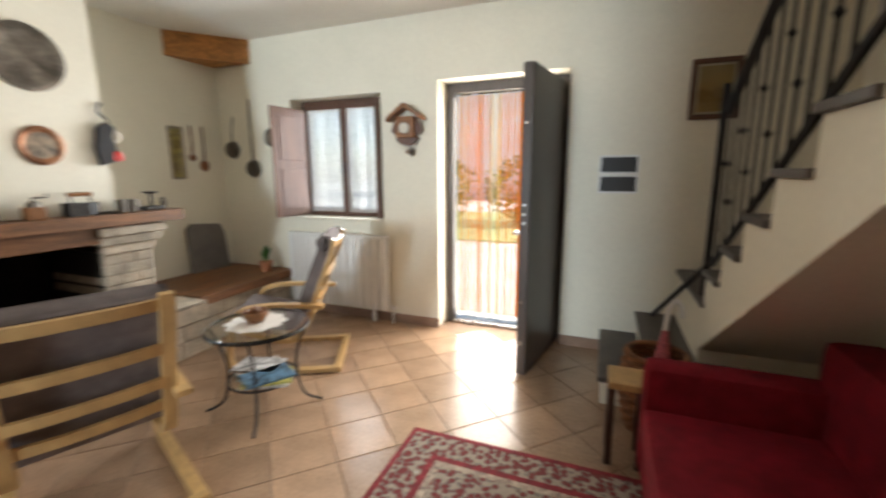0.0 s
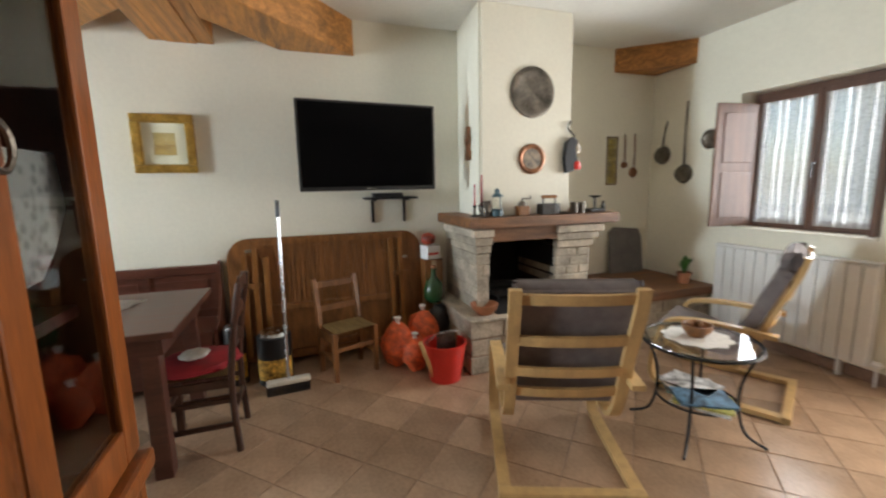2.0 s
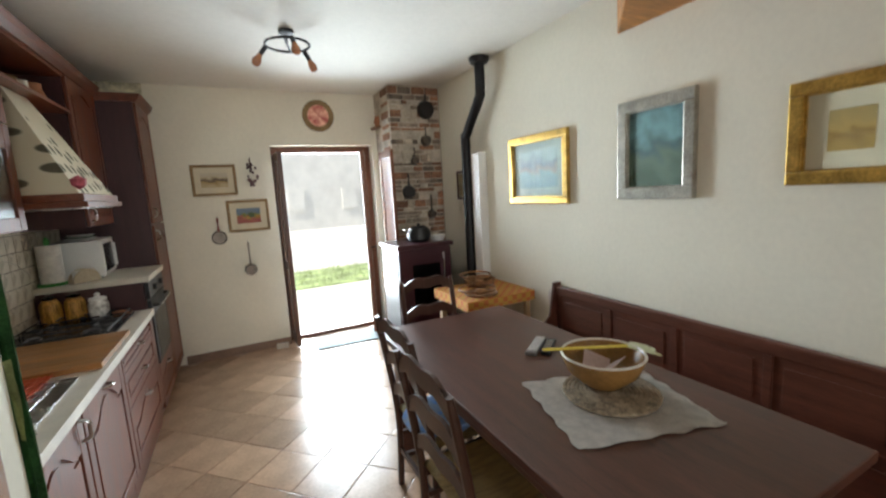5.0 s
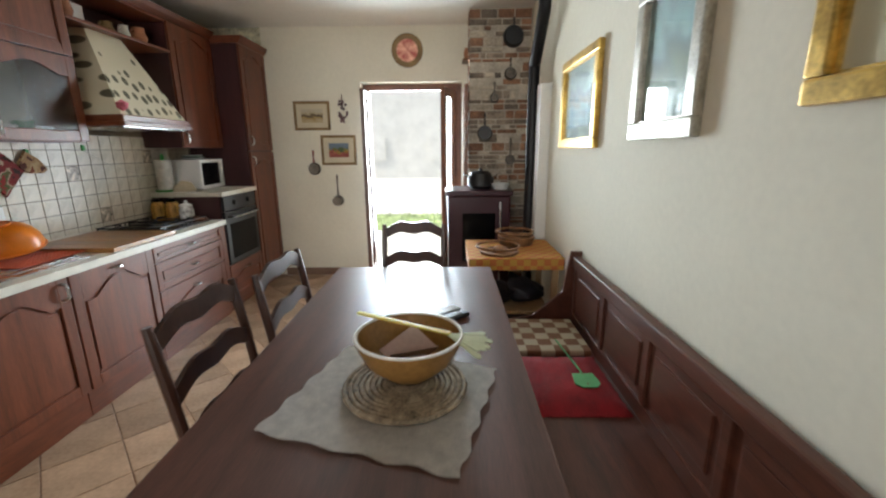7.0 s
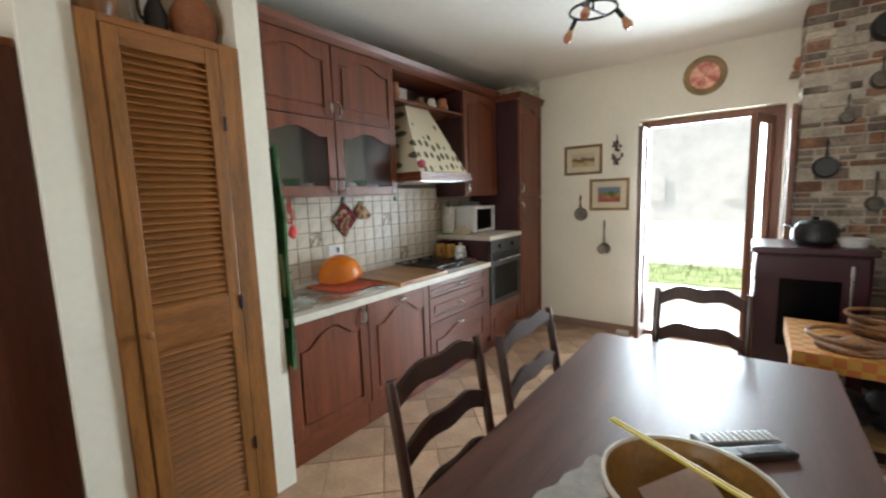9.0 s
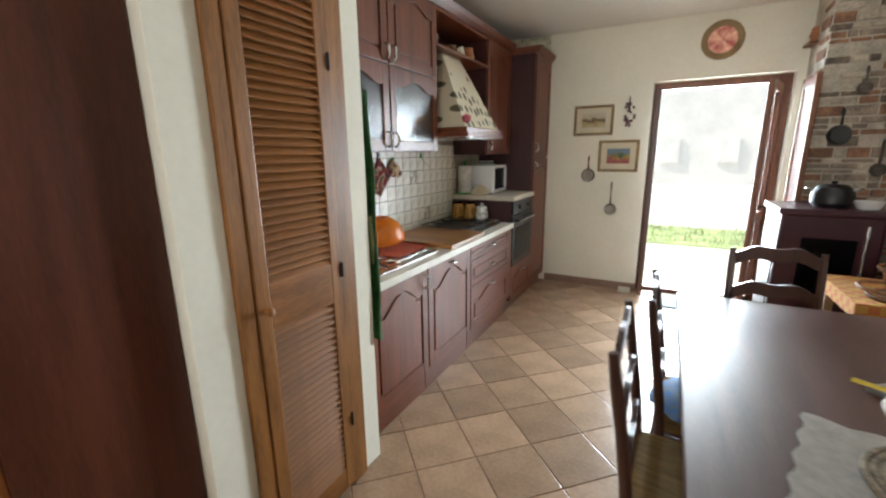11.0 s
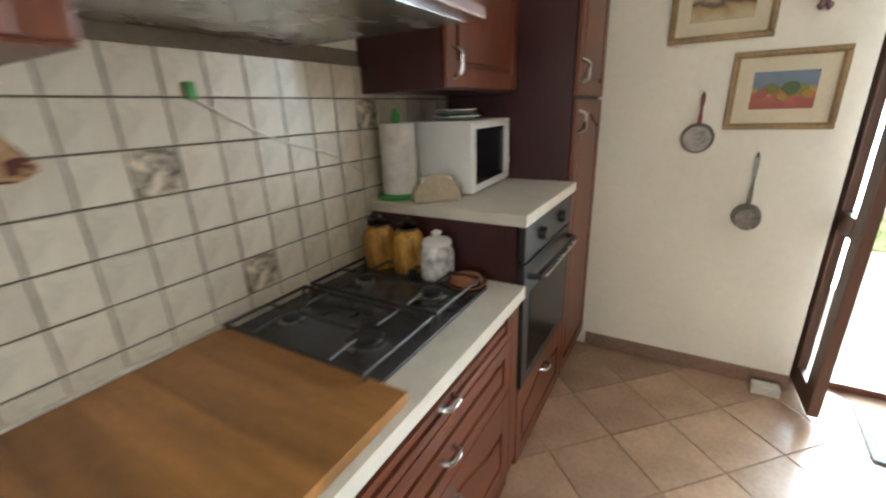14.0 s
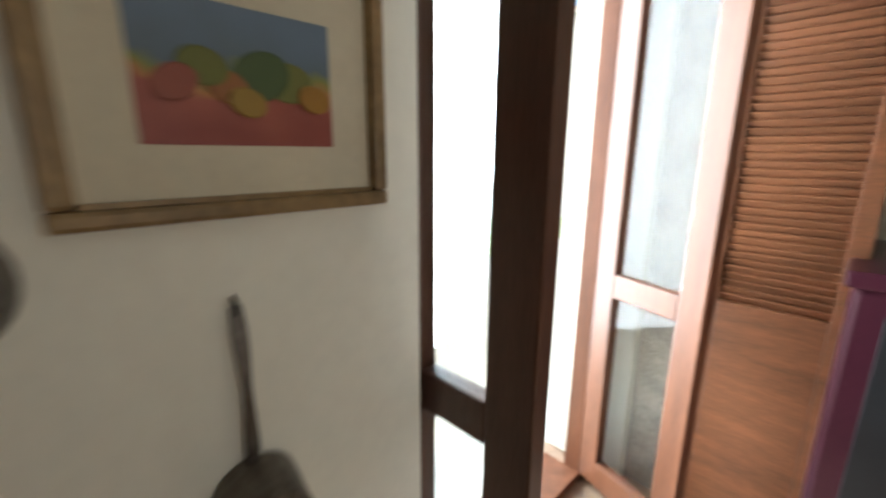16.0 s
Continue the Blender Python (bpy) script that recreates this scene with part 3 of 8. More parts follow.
def mantel_things():
    z = 1.171
    rust = material("dark_cast_iron", (0.045, 0.042, 0.04), 0.5, metal=0.7, vary=0.25, bump=0.2)
    wax = material("red_wax", (0.35, 0.03, 0.04), 0.5, bump=0.03)
    teal = material("blue_lantern_paint", (0.05, 0.10, 0.12), 0.45, vary=0.2, bump=0.1)
    for y, h in ((1.93, 0.19), (1.99, 0.26)):
        c = thing("candlestick", -2.15, y, z, "small dark candlestick holding a thin red candle", "candlestick", "candlesticks on the mantel")
        part("stem", turned([(0.035, 0), (0.035, 0.008), (0.01, 0.02), (0.008, 0.07), (0.018, 0.08), (0.016, 0.09)], 14), rust, c, smooth=True)
        part("candle", turned([(0.008, 0.085), (0.007, h + 0.06)], 10), wax, c)
    o = thing("oil_lamp", -2.1, 2.1, z, "blue-grey metal lantern with a glass body", "lantern")
    part("base", turned([(0.045, 0), (0.05, 0.02), (0.04, 0.05), (0.045, 0.06)], 18), teal, o, smooth=True)
    part("globe", turned([(0.032, 0.06), (0.045, 0.1), (0.032, 0.15)], 18), clear_glass, o, smooth=True)
    part("cap", turned([(0.045, 0.15), (0.04, 0.165), (0.018, 0.18), (0.02, 0.2), (0.008, 0.215)], 18), teal, o, smooth=True)
    part("cage", tube([(0.048, 0, 0.03), (0.055, 0, 0.1), (0.045, 0, 0.155)], 0.004), teal, o)
    part("cage", tube([(-0.048, 0, 0.03), (-0.055, 0, 0.1), (-0.045, 0, 0.155)], 0.004), teal, o)
    j = thing("metal_jug", -2.12, 2.02, z, "dark pewter jug on the mantel", "jug")
    part("body", turned([(0.03, 0), (0.042, 0.03), (0.04, 0.07), (0.026, 0.1), (0.032, 0.12)], 18), old_copper, j, smooth=True)
    part("handle", tube(bez((0, -0.03, 0.11), (0, -0.065, 0.09), (0, -0.06, 0.05), (0, -0.04, 0.03), n=4), 0.005), old_copper, j)
    k = thing("coffee_grinder", -2.08, 2.31, z, "small wooden coffee grinder with a crank", "grinder")
    part("box", boxes((-0.04, 0.04, -0.045, 0.045, 0, 0.075), bevel=0.005), walnut, k)
    part("dome", turned([(0.035, 0.075), (0.03, 0.1), (0.008, 0.115)], 16), old_copper, k, smooth=True)
    part("crank", tube([(0, 0, 0.11), (0, 0, 0.13), (0, 0.07, 0.13), (0, 0.07, 0.155)], 0.005), rust, k)
    i = thing("flat_iron", -2.08, 2.56, z, "old charcoal flat iron with a tall handle", "iron")
    part("body", slab([(-0.045, -0.09), (0.045, -0.09), (0.05, 0.02), (0, 0.1), (-0.05, 0.02)], 0, 0.085), rust, i)
    part("handle", tube([(0, -0.06, 0.085), (0, -0.06, 0.14), (0, 0.05, 0.14), (0, 0.05, 0.085)], 0.007), rust, i)
    part("grip", tube([(0, -0.07, 0.14), (0, 0.06, 0.14)], 0.014, 10), walnut, i)
    tr = thing("metal_tray", -2.07, 2.72, z, "small flat pewter tray on the mantel", "tray")
    part("dish", turned([(0.06, 0), (0.075, 0.012), (0.07, 0.012), (0.055, 0.005)], 20), old_copper, tr, smooth=True)
    for y in (2.8, 2.87):
        m = thing("measuring_cup", -2.08, y, z, "pewter measuring cup with a side handle", "cup", "cups on the mantel")
        part("cup", turned([(0.032, 0), (0.034, 0.09), (0.031, 0.09), (0.029, 0.006)], 18), old_copper, m, smooth=True)
        part("handle", tube(bez((0, 0.03, 0.08), (0, 0.06, 0.06), (0, 0.03, 0.025), n=4), 0.005), old_copper, m)
    b = thing("kitchen_scale", -2.1, 3.02, z, "small iron kitchen scale with a raised pan", "scale")
    part("base", boxes((-0.04, 0.04, -0.07, 0.07, 0, 0.03), bevel=0.008), rust, b)
    part("column", tube([(0, 0, 0.03), (0, 0, 0.12)], 0.01), rust, b)
    part("pan", turned([(0.02, 0.12), (0.055, 0.135), (0.052, 0.138), (0.015, 0.126)], 18), rust, b, smooth=True)
    s = thing("salt_mill", -2.1, 3.11, z, "dark turned mill beside the scale", "mill")
    part("body", turned([(0.02, 0), (0.016, 0.03), (0.022, 0.05), (0.012, 0.07), (0.016, 0.09)], 14), rust, s, smooth=True)


mantel_things()


def wall_disc(name, x, y, z, r, mat, label, cat, face, group="", inner=None):
    """A hanging plate; face: 'x' looks east, '-y' looks south, 'y' looks north."""
    prof = [(r, 0), (r, 0.012), (r * 0.86, 0.018), (r * 0.72, 0.008), (r * 0.3, 0.008), (0.001, 0.008)]
    t = thing(name, x, y, z, label, cat, group, rz={"x": 0, "-y": -90, "y": 90}[face])
    part("plate", turned(prof, 32, axis="x"), mat, t, smooth=True)
    if inner:
        part("painting", turned([(r * 0.68, 0.0085), (r * 0.68, 0.0105)], 28, axis="x"), inner, t)
    return t


def hanging_pan(x, y, z, r, length, mat, label, face, group, deep=0.04, lean=0.0, grip=None):
    """A pan on a hook: z is the middle of its bowl, the handle points up."""
    t = thing("hanging_pan", x, y, z, label, "pan", group, rz={"x": 0, "-y": -90, "y": 90}[face])
    part("bowl", turned([(r * 0.75, deep), (r * 0.82, deep), (r, 0.004), (r, 0), (r * 0.95, 0.001), (r * 0.75, deep - 0.006)], 24, axis="x"), mat, t, smooth=True)
    pts = bez((0.01, 0, r * 0.92), (0.018, lean * 0.5, r + length * 0.5), (0.008, lean, r + length), n=5)
    part("handle", ribbon(pts, [0.016 + 0.004 * math.sin(i) for i in range(len(pts))], 0.005 if grip is None else 0.014), grip or mat, t)
    part("hook", tube(bez((0, lean, r + length + 0.01), (0.014, lean, r + length + 0.004), (0.012, lean, r + length - 0.012), n=3), 0.003, 6), black_metal, t)
    return t


wall_disc("wall_plate", -2.168, 2.44, 2.13, 0.195, old_copper, "large dark pewter plate hung on the chimney breast", "plate", "x")
oc = thing("wooden_ornament", -2.42, 2.012, 1.62, "carved brown wooden ornament on the chimney's side", "ornament", rz=-90)
part("carving", slab([(-0.04, 0), (0.03, 0.0), (0.045, 0.06), (0.02, 0.1), (0.05, 0.16), (0.02, 0.27), (-0.02, 0.27), (-0.05, 0.17), (-0.02, 0.1), (-0.045, 0.05)], 0.0, 0.03, plane="yz"), copper, oc)
part("boss", turned([(0.02, 0.03), (0.015, 0.045), (0.002, 0.05)], 12, at=(0, 0, 0.16), axis="x"), copper, oc, smooth=True)
hs = thing("iron_figure", -2.165, 2.80, 1.5, "dark iron hanging ornament with a small red and white toy", "ornament")
part("hanger", tube(bez((0.01, 0.0, 0.42), (0.02, -0.03, 0.36), (0.02, 0.03, 0.30), (0.02, 0.0, 0.26), n=4), 0.008, 8), black_metal, hs)
part("body", slab([(-0.05, 0.0), (0.02, 0.02), (0.05, 0.1), (0.03, 0.2), (0.05, 0.26), (0.0, 0.29), (-0.05, 0.25), (-0.07, 0.12)], 0.002, 0.045, plane="yz"), black_metal, hs)
part("ring", tube([(0.02, 0.06 + 0.03 * math.cos(a), 0.2 + 0.035 * math.sin(a)) for a in [2 * math.pi * k / 14 for k in range(14)]], 0.005, 6, close=True), steel, hs)
part("toy", turned([(0.03, 0.03), (0.038, 0.05), (0.03, 0.09), (0.01, 0.1)], 12, at=(0.03, 0.05, 0)), plastic_red, hs, "small red and white toy", smooth=True)
scene_paint = material("dark_landscape_painting", (0.20, 0.15, 0.10), 0.5, vary=0.8, scale=22, fine=60, dark=(0.03, 0.025, 0.02), bump=0.05)
wall_disc("wall_plate", -2.168, 2.44, 1.615, 0.12, copper, "small dark plate with a painted middle on the chimney breast", "plate", "x", inner=scene_paint)
wall_disc("wall_plate", -2.11, N - 0.002, 1.80, 0.09, old_copper, "pewter dish hung beside the window", "plate", "-y")
hanging_pan(-2.37, N - 0.003, 1.49, 0.095, 0.6, old_copper, "long-handled iron frying pan hung on the wall", "-y", "pans on the wall")
hanging_pan(-2.64, N - 0.003, 1.69, 0.095, 0.24, old_copper, "dark iron frying pan hung on the wall", "-y", "pans on the wall", lean=0.04)
hanging_pan(W + 0.003, 3.95, 1.60, 0.035, 0.27, copper, "small copper ladle hung on the wall", "x", "ladles on the wall", 0.03)
hanging_pan(W + 0.003, 4.08, 1.52, 0.055, 0.34, copper, "flat copper skimmer hung on the wall", "x", "ladles on the wall", 0.015)


def picture(x, y, z, w, h, face, frame_mat, mat_board, painting, label, fw=0.05, board=0.05, depth=0.03, name="framed_picture", group="", glazed=True):
    t = thing(name, x, y, z, label, "picture", group, rz={"x": 0, "-y": -90, "y": 90}[face])
    bm = bmesh.new()
    for a0, a1, b0, b1 in ((-w / 2, w / 2, h / 2 - fw, h / 2), (-w / 2, w / 2, -h / 2, -h / 2 + fw), (-w / 2, -w / 2 + fw, -h / 2 + fw, h / 2 - fw), (w / 2 - fw, w / 2, -h / 2 + fw, h / 2 - fw)):
        box(bm, 0.002, depth, a0, a1, b0, b1, bevel=min(0.008, depth * 0.3))
    part("frame", bm, frame_mat, t)
    part("lip", boxes((0.004, depth * 0.65, -w / 2 + fw - 0.002, w / 2 - fw + 0.002, h / 2 - fw - 0.006, h / 2 - fw + 0.002), (0.004, depth * 0.65, -w / 2 + fw - 0.002, w / 2 - fw + 0.002, -h / 2 + fw - 0.002, -h / 2 + fw + 0.006),
                      (0.004, depth * 0.65, -w / 2 + fw - 0.002, -w / 2 + fw + 0.006, -h / 2 + fw, h / 2 - fw), (0.004, depth * 0.65, w / 2 - fw - 0.006, w / 2 - fw + 0.002, -h / 2 + fw, h / 2 - fw)), frame_mat, t)
    part("mount", boxes((0.003, 0.008, -w / 2 + fw, w / 2 - fw, -h / 2 + fw, h / 2 - fw)), mat_board, t)
    iw, ih = w / 2 - fw - board, h / 2 - fw - board
    part("painting", boxes((0.008, 0.0095, -iw, iw, -ih, ih)), painting, t)
    if glazed:
        g = part("pane", boxes((0.012, 0.0135, -w / 2 + fw, w / 2 - fw, -h / 2 + fw, h / 2 - fw)), clear_glass, t)
        g.visible_shadow = False
    return t


def painted(name, stops, scale=5.0, band=0.0, rough=0.5):
    """Oil colours: a height gradient broken up by noise; band lifts the horizon."""
    m = bpy.data.materials.new(name)
    m.use_nodes = True
    n, l = m.node_tree.nodes, m.node_tree.links
    tc, sep, no, add, ramp = n.new("ShaderNodeTexCoord"), n.new("ShaderNodeSeparateXYZ"), n.new("ShaderNodeTexNoise"), n.new("ShaderNodeMath"), n.new("ShaderNodeValToRGB")
    l.new(tc.outputs["Generated"], sep.inputs[0]), l.new(tc.outputs["Object"], no.inputs[0])
    no.inputs["Scale"].default_value, no.inputs["Detail"].default_value = scale, 6
    add.operation = "MULTIPLY_ADD"
    add.inputs[1].default_value = 0.8
    l.new(no.outputs[0], add.inputs[0]), l.new(sep.outputs[2], add.inputs[2])
    sub = n.new("ShaderNodeMath")
    sub.operation = "SUBTRACT"
    sub.inputs[1].default_value = 0.4 - band
    l.new(add.outputs[0], sub.inputs[0]), l.new(sub.outputs[0], ramp.inputs[0])
    while len(ramp.color_ramp.elements) < len(stops):
        ramp.color_ramp.elements.new(0.5)
    for e, (p, c) in zip(ramp.color_ramp.elements, stops):
        e.position, e.color = p, (*c, 1)
    b = n["Principled BSDF"]
    l.new(ramp.outputs[0], b.inputs["Base Color"])
    b.inputs["Roughness"].default_value = rough
    return m


cream_board = material("cream_mount", (0.62, 0.55, 0.40), 0.9, vary=0.04, bump=0.05)
grey_mount = material("pale_grey_mount", (0.45, 0.52, 0.50), 0.9, vary=0.05, bump=0.05)
red_grip = material("worn_red_handle", (0.20, 0.022, 0.015), 0.45, vary=0.3, scale=12, bump=0.1)
p_sea = painted("blue_seascape", [(0.1, (0.16, 0.26, 0.28)), (0.35, (0.24, 0.36, 0.38)), (0.5, (0.30, 0.27, 0.22)), (0.65, (0.16, 0.20, 0.22)), (0.9, (0.36, 0.44, 0.44))], 9)
p_trees = painted("dark_green_landscape", [(0.1, (0.05, 0.09, 0.05)), (0.35, (0.10, 0.15, 0.10)), (0.55, (0.05, 0.10, 0.10)), (0.75, (0.16, 0.30, 0.30)), (0.95, (0.07, 0.13, 0.14))], 7)
p_sepia = painted("sepia_print", [(0.1, (0.40, 0.26, 0.08)), (0.4, (0.28, 0.17, 0.05)), (0.6, (0.45, 0.30, 0.10)), (0.9, (0.36, 0.26, 0.10))], 18)
p_fruit = painted("fruit_still_life", [(0.05, (0.26, 0.05, 0.03)), (0.38, (0.36, 0.09, 0.05)), (0.45, (0.46, 0.20, 0.05)), (0.55, (0.22, 0.24, 0.05)), (0.66, (0.11, 0.15, 0.18)), (0.95, (0.13, 0.18, 0.24))], 11)
p_animals = painted("brown_field_painting", [(0.05, (0.48, 0.38, 0.22)), (0.35, (0.36, 0.24, 0.08)), (0.5, (0.08, 0.05, 0.03)), (0.62, (0.20, 0.14, 0.06)), (0.75, (0.50, 0.42, 0.28)), (0.95, (0.52, 0.46, 0.34))], 14)
picture(W, -2.11, 1.735, 0.70, 0.54, "x", brass, grey_mount, p_sea, "gilt-framed seascape in blue and grey", 0.055, 0.07, 0.035, group="pictures over the bench")
picture(W, -1.09, 1.78, 0.48, 0.57, "x", silver_frame, grey_mount, p_trees, "silver-framed dark green landscape", 0.065, 0.005, 0.035, group="pictures over the bench")
picture(W, -0.255, 1.755, 0.40, 0.42, "x", brass, cream_board, p_sepia, "gilt-framed small sepia print with a wide mount", 0.055, 0.075, 0.035, group="pictures over the bench")
picture(-0.475, S, 1.845, 0.405, 0.31, "y", frame_gold := material("worn_gold_frame", (0.24, 0.15, 0.06), 0.45, metal=0.3, vary=0.2, bump=0.15), cream_board, p_animals, "narrow brown-framed painting of animals in a field", 0.022, 0.06, 0.02, group="pictures by the garden door", glazed=False)
picture(-0.75, S, 1.47, 0.40, 0.33, "y", frame_gold, cream_board, p_fruit, "narrow brown-framed still life with fruit on a red cloth", 0.022, 0.065, 0.02, group="pictures by the garden door", glazed=False)
picture(W, 3.79, 1.64, 0.14, 0.5, "x", frame_gold, cream_board, material("yellow_tile_picture", (0.45, 0.33, 0.08), 0.5, vary=0.6, scale=25, fine=60, dark=(0.12, 0.07, 0.02)), "tall narrow picture with yellow motifs", 0.008, 0.012, 0.015)
picture(W, -3.33, 1.66, 0.2, 0.30, "x", frame_brown, cream_board, p_sepia, "small dark-framed picture beside the flue", 0.02, 0.02, 0.02)
for px_, pz_, pr_, pl_, pm_, pd_, pg_, lab_ in ((-0.455, 1.265, 0.072, 0.13, old_copper, 0.035, red_grip, "small grey pan with a red handle by the garden door"), (-0.71, 0.90, 0.062, 0.23, old_copper, 0.085, None, "small deep pot with a long handle by the garden door")):
    hanging_pan(px_, S + 0.003, pz_, pr_, pl_, pm_, lab_, "y", "pans by the garden door", pd_, grip=pg_)
fruit = [o for o in bpy.data.objects if o.name.startswith("framed_picture") and "fruit" in o.get("label", "")][0]
for fk, (fy, fz, fr, fc) in enumerate(((-0.055, 0.0, 0.026, (0.30, 0.30, 0.05)), (-0.02, 0.004, 0.03, (0.10, 0.16, 0.03)), (0.02, -0.012, 0.02, (0.55, 0.20, 0.04)), (0.045, 0.008, 0.022, (0.24, 0.25, 0.03)), (0.075, -0.012, 0.02, (0.50, 0.12, 0.06)), (0.0, -0.028, 0.018, (0.55, 0.32, 0.03)), (-0.085, -0.018, 0.018, (0.60, 0.28, 0.02)))):
    pm = material("painted_fruit", tuple(0.62 * v for v in fc), 0.5, vary=0.6, scale=40, fine=120, bump=0.1)
    o = part("painted_fruit", turned([(1, 0), (0.98, 0.0006), (0.9, 0.001)], 16, axis="x"), pm, fruit)
    o.matrix_basis = Matrix.Translation((0.0096 + fk * 0.0011, -fy, fz)) @ Matrix.Rotation(0.5 * math.sin(fk * 2.0), 4, "X") @ Matrix.Diagonal((1, fr * 1.25, fr * 0.95, 1))
rp = wall_disc("round_plaque", -1.56, S + 0.002, 2.505, 0.17, frame_gold, "round plaque with a red flower motif above the door", "plaque", "y", inner=material("red_flower_paint", (0.55, 0.30, 0.22), 0.7, vary=0.9, scale=16, fine=50, dark=(0.45, 0.03, 0.04), bump=0.05))


def dried_flowers(x, y, z):
    t = thing("dried_flowers", x, y, z, "bunch of dried purple-brown flowers hung upside down", "flowers")
    r = random.Random(6)
    dm = material("dried_petals", (0.14, 0.085, 0.09), 0.9, vary=0.4, bump=0.2)
    part("stalks", tube([(0, 0.01, 0.17), (0, 0.02, 0.02)], [0.004, 0.012]), frame_brown, t)
    for k in range(26):
        a, zz = r.uniform(-1, 1), r.uniform(-0.12, 0.1)
        w = 0.075 * (1 - abs(zz) / 0.2)
        part("flower_head", turned([(0.003, -0.016), (0.014, -0.004), (0.012, 0.008), (0.003, 0.014)], 7, at=(a * w, 0.02 + r.uniform(0, 0.025), zz)), dm, t)


dried_flowers(-0.82, S, 1.9)

# ---- television ----


def television():
    tv = thing("television", -2.36, 1.165, 1.39, "large black flat-screen television on a wall arm", "television", rz=4)
    T = Matrix.Translation((0, 0, 0)) @ Matrix.Rotation(radians(4), 4, "Y")
    b = part("bezel", boxes((-0.035, 0.0, -0.51, 0.53, 0, 0.645), bevel=0.006), plastic_black, tv)
    s = part("screen", boxes((0.0, 0.002, -0.493, 0.513, 0.03, 0.628)), screen_black, tv)
    part("back_shell", boxes((-0.07, -0.035, -0.38, 0.38, 0.08, 0.52), bevel=0.01), plastic_black, tv)
    part("badge", boxes((0.0021, 0.003, -0.03, 0.03, 0.012, 0.02)), steel, tv)
    part("wall_arm", boxes((-0.43, -0.07, 0.02, 0.07, 0.28, 0.34), bevel=0.006), black_metal, tv)
    sh = thing("wall_shelf", W, 1.385, 1.32, "small black wall shelf on two iron brackets", "shelf")
    part("board", boxes((0.003, 0.2, -0.22, 0.22, -0.008, 0.008), bevel=0.003), black_metal, sh)
    for y in (-0.14, 0.14):
        part("bracket", boxes((0.003, 0.018, y - 0.012, y + 0.012, -0.21, -0.008), (0.018, 0.16, y - 0.012, y + 0.012, -0.022, -0.008), bevel=0.002), black_metal, sh)
    st = solid("set_top_box", boxes((-0.07, 0.07, -0.12, 0.12, 0, 0.035), bevel=0.006), plastic_black, "flat black receiver box on the wall shelf", "receiver", at=(W + 0.1, 1.36, 1.329))


television()

# ---- folded table, small chair, broom and clutter ----


def rounded(w, h, r, n=6):
    pts = []
    for cx, cz, a0 in ((w / 2 - r, h - r, 0), (-w / 2 + r, h - r, 90), (-w / 2 + r, r, 180), (w / 2 - r, r, 270)):
        pts += [(cx + r * math.cos(radians(a0 + 90 * k / n)), cz + r * math.sin(radians(a0 + 90 * k / n))) for k in range(n + 1)]
    return pts


def folded_table():
    t = thing("folded_table", -2.62, 0.865, 0.05, "wooden folding table stood on edge, underside showing", "table")
    tilt = Matrix.Rotation(radians(-6.5), 4, "Y")

    def lean(bm):
        bmesh.ops.transform(bm, matrix=tilt, verts=bm.verts[:])
        return bm
    part("tabletop", lean(slab(rounded(1.56, 0.99, 0.16), -0.03, 0.0, plane="yz")), walnut, t)
    for z in (0.03, 0.93):
        part("rim", lean(boxes((0, 0.02, -0.62, 0.62, z, z + 0.04), bevel=0.003)), walnut, t)
    for k in range(24):
        y = -0.43 + k * 0.038
        part("slat", lean(boxes((0.001, 0.012, y, y + 0.026, 0.38, 0.92), bevel=0.003)), walnut, t)
    part("cross_rail", lean(boxes((0.012, 0.03, -0.5, 0.5, 0.4, 0.45), bevel=0.004)), walnut, t)
    for y, h in ((-0.66, 0.86), (-0.58, 0.9), (-0.5, 0.84), (0.5, 0.93), (0.58, 0.93)):
        part("folding_leg", lean(boxes((0.012, 0.05, y - 0.02, y + 0.02, 0.06, h), bevel=0.004)), pine, t)
    for y in (-0.6, 0.58):
        part("leg_brace", lean(boxes((0.03, 0.05, y - 0.08, y + 0.06, 0.6, 0.64), bevel=0.004)), walnut, t)
    for y, z in ((-0.62, 0.88), (0.62, 0.75)):
        part("hinge", lean(boxes((0.012, 0.018, y - 0.025, y + 0.025, z, z + 0.02))), steel, t)


folded_table()
rush = material("woven_rush", (0.42, 0.30, 0.12), 0.85, vary=0.2, scale=8, fine=110, bump=0.6, stretch=(1, 6, 1), dist=0.006)


